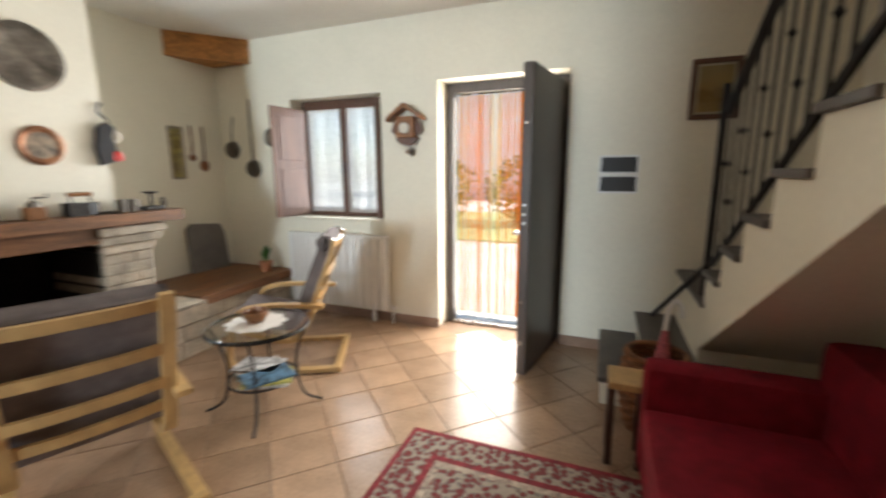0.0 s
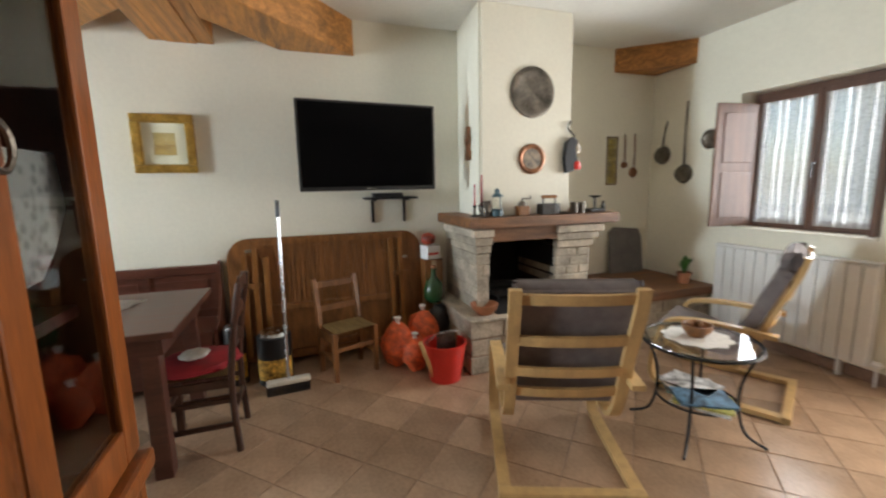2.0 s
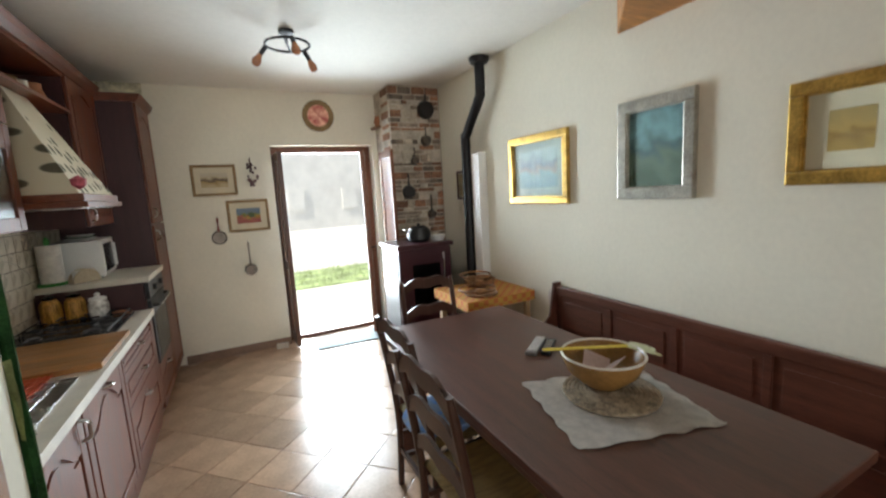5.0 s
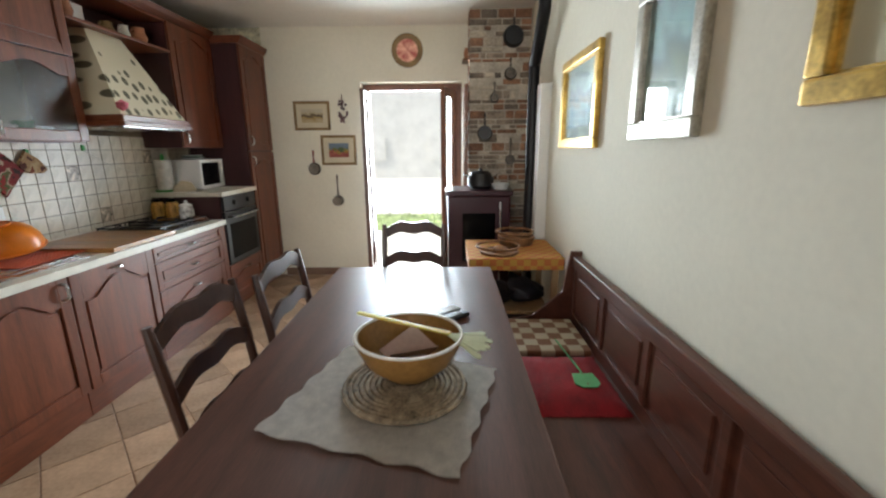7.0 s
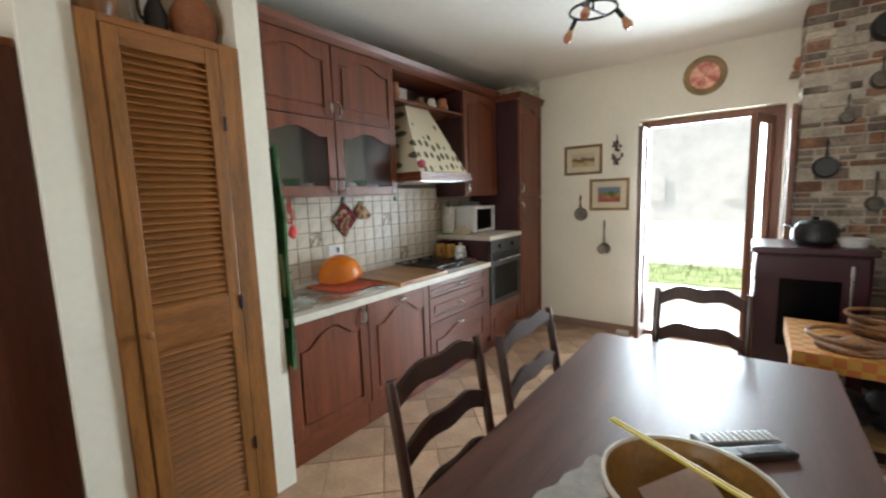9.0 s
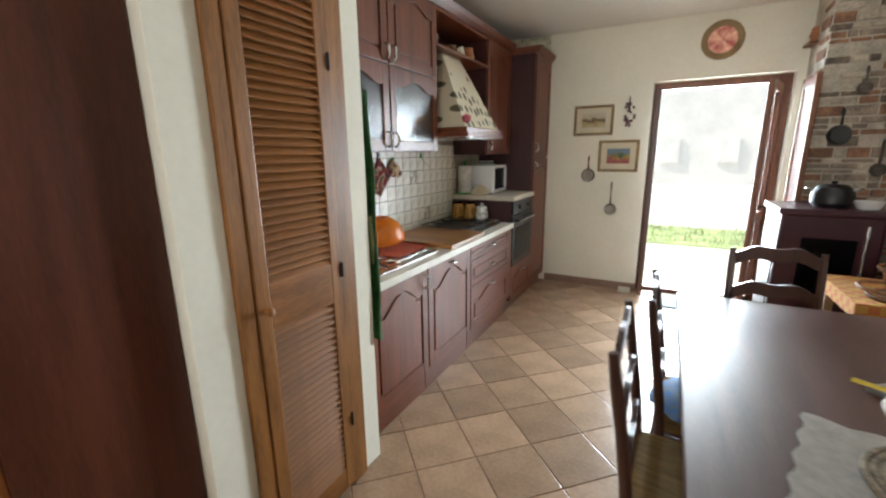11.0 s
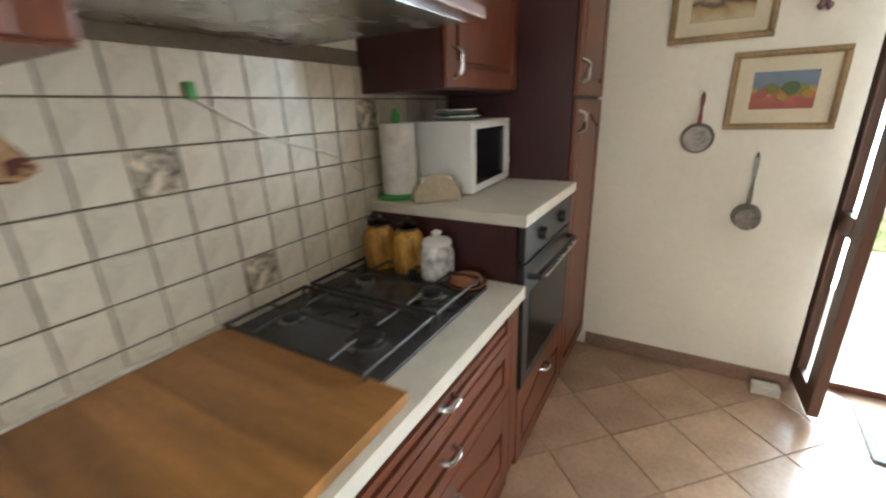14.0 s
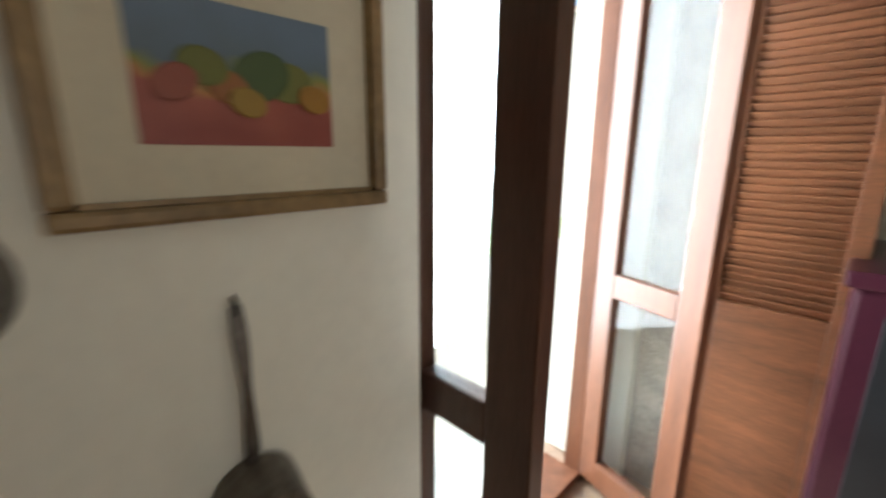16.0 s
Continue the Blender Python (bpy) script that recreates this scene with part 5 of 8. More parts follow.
def sofa():
    s = thing("sofa", 1.73, 2.05, 0, "dark red upholstered sofa under the stairs", "sofa")
    part("base", boxes((-0.40, 0.42, -0.75, 0.8, 0.08, 0.30), bevel=0.03), fabric_red, s)
    for y0, y1 in ((-0.74, 0.0), (0.004, 0.66)):
        part("seat_cushion", boxes((-0.42, 0.25, y0, y1, 0.30, 0.45), bevel=0.045), fabric_red, s, smooth=True)
    bm = boxes((0.2, 0.42, -0.75, 0.80, 0.30, 0.80), bevel=0.06)
    part("backrest", bm, fabric_red, s, smooth=True)
    for y0, y1 in ((0.665, 0.83), (-0.92, -0.755)):
        part("armrest", boxes((-0.41, 0.42, y0, y1, 0.08, 0.62), bevel=0.05), fabric_red, s, smooth=True)
    for x in (-0.36, 0.36):
        for y in (-0.8, 0.72):
            part("foot", turned([(0.022, 0), (0.03, 0.085)], 10, at=(x, y, 0)), dark_wood, s)
    st = thing("wooden_stool", 1.27, 2.98, 0, "low pine stool beside the sofa", "stool")
    part("seat", boxes((-0.09, 0.09, -0.1, 0.1, 0.41, 0.445), bevel=0.006), birch, st)
    for x in (-0.07, 0.07):
        for y in (-0.08, 0.08):
            part("leg", boxes((x - 0.016, x + 0.016, y - 0.016, y + 0.016, 0, 0.41), bevel=0.004), dark_wood, st)


sofa()


def basket():
    b = thing("wicker_basket", 1.43, 3.31, 0, "tall brown wicker basket by the stairs", "basket")
    wk = material("wicker", (0.24, 0.095, 0.035), 0.6, vary=0.4, scale=10, fine=70, bump=0.8, stretch=(1, 1, 4), dist=0.008)
    for k in range(16):
        z = 0.015 + k * 0.027
        r = 0.12 + 0.05 * math.sin(math.pi * (k + 2) / 22)
        bm = tube([(r * math.cos(a) * (1 + 0.03 * (-1) ** (i + k)), r * math.sin(a) * (1 + 0.03 * (-1) ** (i + k)), z) for i, a in enumerate([2 * math.pi * j / 24 for j in range(24)])], 0.0145, 6, close=True)
        part("woven_coil", bm, wk, b)
    part("bottom", turned([(0.12, 0), (0.12, 0.012)], 20), wk, b)
    part("rim", tube([(0.15 * math.cos(a), 0.15 * math.sin(a), 0.445) for a in [2 * math.pi * j / 24 for j in range(24)]], 0.017, 8, close=True), wk, b)
    u = thing("umbrella", 1.47, 3.36, 0.05, "folded pink umbrella with a white crook in the basket", "umbrella")
    part("canopy", turned([(0.012, 0), (0.04, 0.1), (0.045, 0.35), (0.015, 0.52)], 12), material("pink_cloth", (0.55, 0.14, 0.17), 0.8, vary=0.3, bump=0.3), u, smooth=True)
    part("crook", tube(bez((0, 0, 0.5), (0.01, 0, 0.64), (0.04, 0, 0.69), (0.07, 0, 0.66), (0.075, 0, 0.60), n=4), 0.014, 8), white_enamel, u)


basket()

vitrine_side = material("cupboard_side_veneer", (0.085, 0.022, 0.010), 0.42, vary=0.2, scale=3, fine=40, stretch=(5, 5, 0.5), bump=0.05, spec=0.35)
# ---- glazed cupboard ----


def vitrine():
    v = thing("glazed_cupboard", -0.01, -0.076, 0, "tall dark wooden cupboard with narrow glazed doors", "cupboard")
    w, d, h, b = 1.16, 0.426, 2.03, 0.93
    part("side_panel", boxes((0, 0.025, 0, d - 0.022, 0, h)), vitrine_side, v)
    # far side, back and shelves coloured dark, for the shade inside the cupboard
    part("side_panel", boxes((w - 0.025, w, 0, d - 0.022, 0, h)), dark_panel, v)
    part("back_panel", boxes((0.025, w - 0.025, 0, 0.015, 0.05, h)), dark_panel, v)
    part("top", boxes((-0.0, w, 0, d, h, h + 0.03), bevel=0.008), vitrine_wood, v)
    part("base", boxes((0.025, w - 0.025, 0.015, d - 0.03, 0, 0.08)), vitrine_wood, v)
    part("waist", boxes((0.0, w, d - 0.022, d + 0.02, b, b + 0.035), bevel=0.008), vitrine_wood, v)
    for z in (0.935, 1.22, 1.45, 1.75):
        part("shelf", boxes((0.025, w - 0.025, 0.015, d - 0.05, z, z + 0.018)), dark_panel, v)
    for k in range(4):
        a, c = 0.002 + k * 0.289, 0.287 + k * 0.289
        s = 0.055
        dr = part("glazed_door", boxes((a, a + s, d - 0.022, d, b + 0.038, h - 0.003), (c - s, c, d - 0.022, d, b + 0.038, h - 0.003), (a + s, c - s, d - 0.022, d, b + 0.038, b + 0.1), (a + s, c - s, d - 0.022, d, h - 0.07, h - 0.003), bevel=0.004), vitrine_wood, v)
        part("pane", boxes((a + s, c - s, d - 0.013, d - 0.009, b + 0.1, h - 0.07)), clear_glass, dr)
        lo = part("lower_door", boxes((a, c, d - 0.022, d, 0.09, b - 0.004), bevel=0.004), vitrine_wood, v)
        part("panel", boxes((a + 0.06, c - 0.06, d, d + 0.008, 0.16, b - 0.07), bevel=0.006), vitrine_wood, lo)
        if k in (0, 2):
            part("ring_pull", tube([(c - 0.027 + 0.022 * math.cos(t), d + 0.01, 1.46 + 0.026 * math.sin(t)) for t in [2 * math.pi * i / 16 for i in range(16)]], 0.004, 6, close=True), old_copper, dr, "old metal ring pull")
    ln = bmesh.new()
    n = 26
    top = [ln.verts.new((0.03 + 1.1 * i / n, d - 0.048, 1.469)) for i in range(n + 1)]
    bot = [ln.verts.new((0.03 + 1.1 * i / n, d - 0.044, 1.469 - 0.08 - 0.10 * abs(math.sin(i * math.pi / 5.2)))) for i in range(n + 1)]
    for i in range(n):
        ln.faces.new((top[i], top[i + 1], bot[i + 1], bot[i]))
    solid("lace_runner", ln, lace, "white crocheted lace edging on a cupboard shelf", "lace", at=(-0.01, -0.076, 0))
    rr = random.Random(8)
    for k in range(7):
        x = 0.1 + k * 0.15
        t = thing("drinking_glass", -0.01 + x, 0.1, 1.239 if k % 2 else 0.954, "stemmed glass standing on a cupboard shelf", "glass", "glasses in the cupboard")
        part("bowl", turned([(0.03, 0), (0.03, 0.004), (0.005, 0.01), (0.005, 0.06), (0.03, 0.09), (0.034, 0.15), (0.031, 0.15), (0.027, 0.092)], 16), clear_glass, t, smooth=True)


vitrine()

# ---- louvred cupboard door ----


def louvred():
    d = thing("louvred_cupboard", -0.05, -0.605, 0, "honey-pine cupboard front with louvred door", "cupboard")
    x0, x1 = -0.035, 0.0
    y0, y1, H = 0.375, -0.178, 2.19
    part("jamb", boxes((x0 + 0.005, x1 + 0.06, y0 - 0.055, y0 + 0.006, 0, H), bevel=0.004), pine, d)
    part("jamb", boxes((x0 + 0.005, x1 + 0.06, y1 - 0.006, y1 + 0.085, 0, H), bevel=0.004), pine, d)
    part("head", boxes((x0 + 0.005, x1 + 0.06, y1 + 0.085, y0 - 0.055, H - 0.03, H), bevel=0.004), pine_h, d)
    a, b = y1 + 0.088, y0 - 0.058
    s = 0.055
    leaf = part("door", boxes((x0, x0 + 0.03, a, a + s, 0.02, H - 0.033), (x0, x0 + 0.03, b - s, b, 0.02, H - 0.033), bevel=0.004), pine, d)
    for z0, z1 in ((0.02, 0.12), (0.92, 1.085), (H - 0.1, H - 0.033)):
        part("rail", boxes((x0 + 0.001, x0 + 0.029, a + s, b - s, z0, z1), bevel=0.003), pine_h, leaf)
    sm = None
    for z0, z1 in ((0.12, 0.92), (1.085, H - 0.1)):
        n = int((z1 - z0) / 0.0285)
        for k in range(n):
            z = z0 + (k + 0.5) * (z1 - z0) / n
            if sm is None:
                bm = boxes((-0.0035, 0.0035, (a + s) - (a + b) / 2, (b - s) - (a + b) / 2, -0.019, 0.019), bevel=0.0015)
                bmesh.ops.rotate(bm, verts=bm.verts[:], cent=(0, 0, 0), matrix=Matrix.Rotation(radians(38), 3, "Y"))
                sm = finish("slat", bm, pine_h)
            o = new("slat", sm)
            o.parent = leaf
            o.location = (x0 + 0.015, (a + b) / 2, z)
    part("knob", turned([(0.008, 0), (0.008, -0.015), (0.017, -0.024), (0.015, -0.034), (0.004, -0.038)], 16, at=(x0, b - 0.028, 1.0), axis="x"), pine, leaf, smooth=True)
    for z in (0.35, 1.05, 1.85):
        part("hinge", turned([(0.006, -0.03), (0.006, 0.03)], 8, at=(x0 - 0.003, a - 0.002, z)), black_metal, leaf)
    sh = setting("shelf_over_cupboard", boxes((PX + 0.065, 0.5, -0.789, -0.224, 2.17, 2.19)), plaster, "plain shelf above the louvred cupboard")
    for y, r, h, m, lab in ((-0.69, 0.095, 0.27, clay, "terracotta jug with a handle on the shelf"), (-0.33, 0.075, 0.22, walnut, "brown earthenware pot on the shelf"), (-0.55, 0.04, 0.27, white_enamel, "white enamel pot with a long handle on the shelf"), (-0.54, 0.045, 0.2, plastic_black, "dark pot on the shelf")):
        t = thing("jug", 0.25 if m is white_enamel else 0.1, y, 2.191, lab, "jug", "pots over the cupboard")
        part("body", turned([(r * 0.6, 0), (r, h * 0.35), (r * 0.95, h * 0.6), (r * 0.5, h * 0.85), (r * 0.6, h), (r * 0.5, h), (r * 0.4, h * 0.85)], 22), m, t, smooth=True)
        part("handle", tube(bez((0, r * 0.5, h * 0.9), (0, r * 1.35, h * 0.8), (0, r * 1.3, h * 0.5), (0, r * 0.95, h * 0.4), n=4), 0.008), m, t)


louvred()

# ---- fitted kitchen ----


def arch(u):
    return max(0.0, math.sin(math.pi * min(1, max(0, (u - 0.12) / 0.76)))) ** 1.3


def panel_door(parent, y0, y1, z0, z1, x=0.0, arched=True, pane=None, name="door", handle="", horizontal=False, drop=0.05):
    """A framed front on the plane x, facing -x, with a raised panel or a pane."""
    ya, yb = min(y0, y1), max(y0, y1)
    mt = cherry_h if horizontal else cherry
    s = min(0.062, (z1 - z0) * 0.24)
    t = 0.02
    bm = bmesh.new()
    n = 16
    k = drop if arched else 0.0
    top = [(ya + s + (yb - ya - 2 * s) * i / n, z1 - s - k + k * arch(i / n)) for i in range(n + 1)]
    slab(top + [(yb - s, z1), (ya + s, z1)], x + 0.001, x + t, bm, plane="yz")
    door = part(name, bm, mt, parent)
    part("stile", boxes((x, x + t, ya, ya + s, z0, z1), bevel=0.004), mt, door)
    part("stile", boxes((x, x + t, yb - s, yb, z0, z1), bevel=0.004), mt, door)
    part("bottom_rail", boxes((x + 0.0005, x + t, ya + s, yb - s, z0, z0 + s), bevel=0.004), mt, door)
    if pane:
        gl = part("pane", slab([(ya + s - 0.005, z0 + s - 0.005), (yb - s + 0.005, z0 + s - 0.005)] + [(a, b + 0.004) for a, b in top[::-1]], x + 0.009, x + 0.013, plane="yz"), pane, door, "ribbed cabinet glass")
        gl.visible_shadow = False
    else:
        part("backing", boxes((x + 0.012, x + 0.018, ya + s, yb - s, z0 + s, z1 - s)), mt, door)
        g = 0.02
        inner = [(ya + s + g, z0 + s + g), (yb - s - g, z0 + s + g)]
        wi = yb - ya - 2 * s - 2 * g
        inner += [(yb - s - g - wi * i / n, z1 - s - g - k + k * arch(1 - i / n)) for i in range(n + 1)]
        pb = slab(inner, x + 0.002, x + 0.012, plane="yz")
        front = [f for f in pb.faces if all(abs(v.co.x - (x + 0.002)) < 1e-5 for v in f.verts)]
        bmesh.ops.inset_region(pb, faces=front, thickness=0.014, depth=0.0)
        outer = [v for v in pb.verts if abs(v.co.x - (x + 0.002)) < 1e-5 and any(abs(e.other_vert(v).co.x - (x + 0.012)) < 1e-5 for e in v.link_edges)]
        for v in outer:
            v.co.x = x + 0.011
        part("raised_panel", pb, mt, door)
    if handle:
        hz, hy, vert = handle
        if vert:
            pts = bez((x, hy, hz - 0.045), (x - 0.028, hy, hz - 0.03), (x - 0.03, hy, hz), (x - 0.028, hy, hz + 0.03), (x, hy, hz + 0.045), n=4)
        else:
            pts = bez((x, hy - 0.03, hz), (x - 0.024, hy - 0.022, hz), (x - 0.028, hy, hz), (x - 0.024, hy + 0.022, hz), (x, hy + 0.03, hz), n=4)
        part("handle", tube(pts, 0.0075, 8), steel, door, "small steel bow handle", smooth=True)
    return door


def carcass(name, y0, y1, z0, z1, x0, label, category="cabinet", group="fitted kitchen units", mat=None):
    t = thing(name, 0, (y0 + y1) / 2, 0, label, category, group)
    part("body", boxes((x0, KE - 0.003, y0 - (y0 + y1) / 2, y1 - (y0 + y1) / 2, z0, z1)), mat or dark_panel, t)
    return t


def fitted_kitchen():
    # base units
    for y0, y1, lab, kind in ((-1.535, -0.955, "cherry wood sink cabinet with an arched panel door", "door"), (-2.17, -1.54, "cherry wood dishwasher front with an arched panel", "door"), (-3.085, -2.175, "cherry wood drawer unit with three drawers", "drawers")):
        u = carcass("base_cabinet", y0, y1, 0.155, 0.838 if kind == "drawers" or y0 < -1.6 else 0.70, 0.022, lab)
        m = (y0 + y1) / 2
        part("plinth", boxes((0.035, 0.055, y0 - m, y1 - m, 0, 0.155)), cherry_h, u)
        a, b = y0 - m + 0.003, y1 - m - 0.003
        if kind == "door":
            if y0 > -1.6:
                panel_door(u, a, b, 0.165, 0.835, 0.0, handle=(0.76, a + 0.035, True), drop=0.09)
            else:
                panel_door(u, a, b, 0.165, 0.835, 0.0, handle=(0.80, (a + b) / 2, False), drop=0.09)
        else:
            b2 = b
            for z0, z1, ar in ((0.722, 0.835, False), (0.52, 0.717, False), (0.165, 0.515, True)):
                dr = panel_door(u, a + 0.07, b2, z0, z1, 0.0, arched=ar, name="drawer_front", handle=((z0 + z1) / 2 + (0.11 if ar else 0), (a + b) / 2 + 0.05, False), horizontal=True, drop=0.07)
            part("filler_strip", boxes((0.0, 0.02, a, a + 0.067, 0.165, 0.835), bevel=0.003), cherry, u)
    # oven unit
    u = carcass("oven_cabinet", -3.73, -3.09, 0.1, 1.08, 0.022, "dark oven housing with a built-in black oven")
    part("plinth", boxes((0.05, 0.07, -0.32, 0.32, 0, 0.1)), cherry_h, u)
    panel_door(u, -0.317, 0.317, 0.105, 0.44, 0.0, name="drawer_front", handle=(0.37, 0.0, False), horizontal=True)
    ov = thing("built_in_oven", 0, -3.41, 0, "black built-in oven with a steel bar handle", "oven")
    part("control_panel", boxes((-0.006, 0.02, -0.30, 0.30, 0.945, 1.07), bevel=0.004), plastic_black, ov)
    part("oven_door", boxes((-0.006, 0.02, -0.30, 0.30, 0.45, 0.935), bevel=0.004), plastic_black, ov)
    part("oven_window", boxes((-0.008, -0.006, -0.24, 0.24, 0.50, 0.82)), screen_black, ov)
    part("bar_handle", tube([(-0.006, -0.26, 0.89), (-0.04, -0.25, 0.89), (-0.045, 0, 0.885), (-0.04, 0.25, 0.89), (-0.006, 0.26, 0.89)], 0.011, 8), plastic_black, ov)
    part("handle_trim", boxes((-0.062, -0.05, -0.22, 0.22, 0.882, 0.892)), steel, ov)
    for y in (-0.13, 0.13):
        part("knob", turned([(0.024, 0), (0.022, -0.024), (0.0, -0.026)], 16, at=(-0.006, y, 1.01), axis="x"), plastic_black, ov, smooth=True)
    solid("oven_worktop", boxes((-0.02, KE - 0.003, -3.732, -3.075, 1.08, 1.12), bevel=0.004), laminate, "pale laminate worktop over the oven", "worktop")
    # tall unit
    u = carcass("tall_cabinet", -4.29, -3.735, 0.1, 2.47, 0.022, "tall cherry larder cabinet with two arched doors")
    part("plinth", boxes((0.05, 0.07, -0.277, 0.277, 0, 0.1)), cherry_h, u)
    panel_door(u, -0.272, 0.274, 0.105, 1.46, 0.0, handle=(1.37, 0.235, True))
    panel_door(u, -0.272, 0.274, 1.475, 2.465, 0.0, handle=(1.57, 0.235, True))
    cr = slab([(0.03, 2.47), (-0.005, 2.47), (-0.03, 2.50), (-0.045, 2.535), (0.03, 2.535)], -0.277, 0.30, plane="xz")
    part("cornice", cr, cherry_h, u)
    part("cornice", boxes((0.03, KE - 0.003, 0.277, 0.30, 2.47, 2.535)), cherry_h, u)
    # wall units
    xf = 0.26
    for y0, y1 in ((-1.578, -0.985), (-2.16, -1.582)):
        u = carcass("wall_cabinet", y0, y1, 2.03, 2.50, xf + 0.022, "cherry wall cabinet with arched panel and glazed doors")
        a, b = (y0 - y1) / 2 + 0.003, (y1 - y0) / 2 - 0.003
        left = y0 > -1.58
        hy = a + 0.03 if left else b - 0.03
        panel_door(u, a, b, 2.03, 2.495, xf, handle=(2.09, hy, True))
        panel_door(u, a, b, 1.535, 2.022, xf, pane=smoked_glass, handle=(1.60, hy, True))
        hh = (y1 - y0) / 2
        for bx in ((xf + 0.022, KE - 0.003, -hh, -hh + 0.018, 1.53, 2.03), (xf + 0.022, KE - 0.003, hh - 0.018, hh, 1.53, 2.03)):
            part("side_panel", boxes(bx), cherry, u)
        part("bottom_panel", boxes((xf + 0.022, KE - 0.003, -hh + 0.018, hh - 0.018, 1.53, 1.548)), cherry_h, u)
        part("back_panel", boxes((KE - 0.012, KE - 0.003, -hh + 0.018, hh - 0.018, 1.548, 2.03)), laminate, u)
        for k in range(4):
            g = thing("stacked_bowl", 0.44, (y0 + y1) / 2 - 0.17 + k * 0.11, 1.549, "green and white crockery behind the cabinet glass", "bowl", "crockery in the cabinet")
            part("bowl", turned([(0.025, 0), (0.05, 0.03 + 0.02 * (k % 2)), (0.052, 0.07 + 0.03 * (k % 2)), (0.046, 0.07 + 0.03 * (k % 2)), (0.02, 0.01)], 18), green_glaze if k % 2 else white_enamel, g, smooth=True)
    u = carcass("wall_cabinet", -3.725, -3.10, 1.50, 2.50, xf + 0.022, "cherry wall cabinet with one arched door over the oven")
    panel_door(u, -0.309, 0.309, 1.505, 2.495, xf, handle=(1.58, 0.27, True))
    sh = thing("open_wall_shelf", 0, -2.63, 0, "open dark shelf above the extractor hood", "shelf")
    part("shelf_board", boxes((xf, KE - 0.003, -0.468, 0.468, 2.25, 2.27), bevel=0.003), cherry_h, sh)
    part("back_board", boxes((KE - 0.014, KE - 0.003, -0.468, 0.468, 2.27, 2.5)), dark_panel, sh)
    part("top_board", boxes((xf + 0.01, KE - 0.003, -0.468, 0.468, 2.48, 2.5)), cherry_h, sh)
    cn = slab([(xf + 0.08, 2.50), (xf - 0.005, 2.50), (xf - 0.03, 2.53), (xf - 0.045, 2.565), (xf + 0.08, 2.565)], -3.73, -0.99, plane="xz")
    solid("cabinet_cornice", cn, cherry_h, "moulded cherry cornice along the wall cabinets", "cornice")
    # trinkets on the open shelf
    for y, r, h, m, lab in ((-2.30, 0.045, 0.15, clay, "small terracotta jug on the open shelf"), (-2.62, 0.05, 0.08, frame_gold, "small brown pot on the open shelf"), (-2.78, 0.04, 0.1, laminate, "cream jar on the open shelf"), (-2.93, 0.06, 0.12, clay, "round terracotta pot on the open shelf")):
        t = thing("shelf_pot", 0.38, y, 2.271, lab, "pot", "pots on the open shelf")
        part("body", turned([(r * 0.6, 0), (r, h * 0.4), (r * 0.7, h * 0.8), (r * 0.75, h), (r * 0.6, h), (r * 0.55, h * 0.8)], 18), m, t, smooth=True)
        part("handle", tube(bez((0, r * 0.7, h * 0.85), (0, r * 1.3, h * 0.7), (0, r * 0.95, h * 0.4), n=4), 0.005), m, t)
    solid("ceramic_tile", boxes((-0.006, 0.006, -0.06, 0.06, 0, 0.15), bevel=0.003), white_enamel, "pale ceramic tile leaning on the open shelf", "tile", at=(0.45, -2.46, 2.271))


scour_green = material("green_scouring_cloth", (0.12, 0.30, 0.03), 0.95, vary=0.3, scale=20, fine=140, bump=0.6)
green_glaze = material("green_glaze", (0.10, 0.24, 0.13), 0.25, vary=0.2, bump=0.03)
fitted_kitchen()


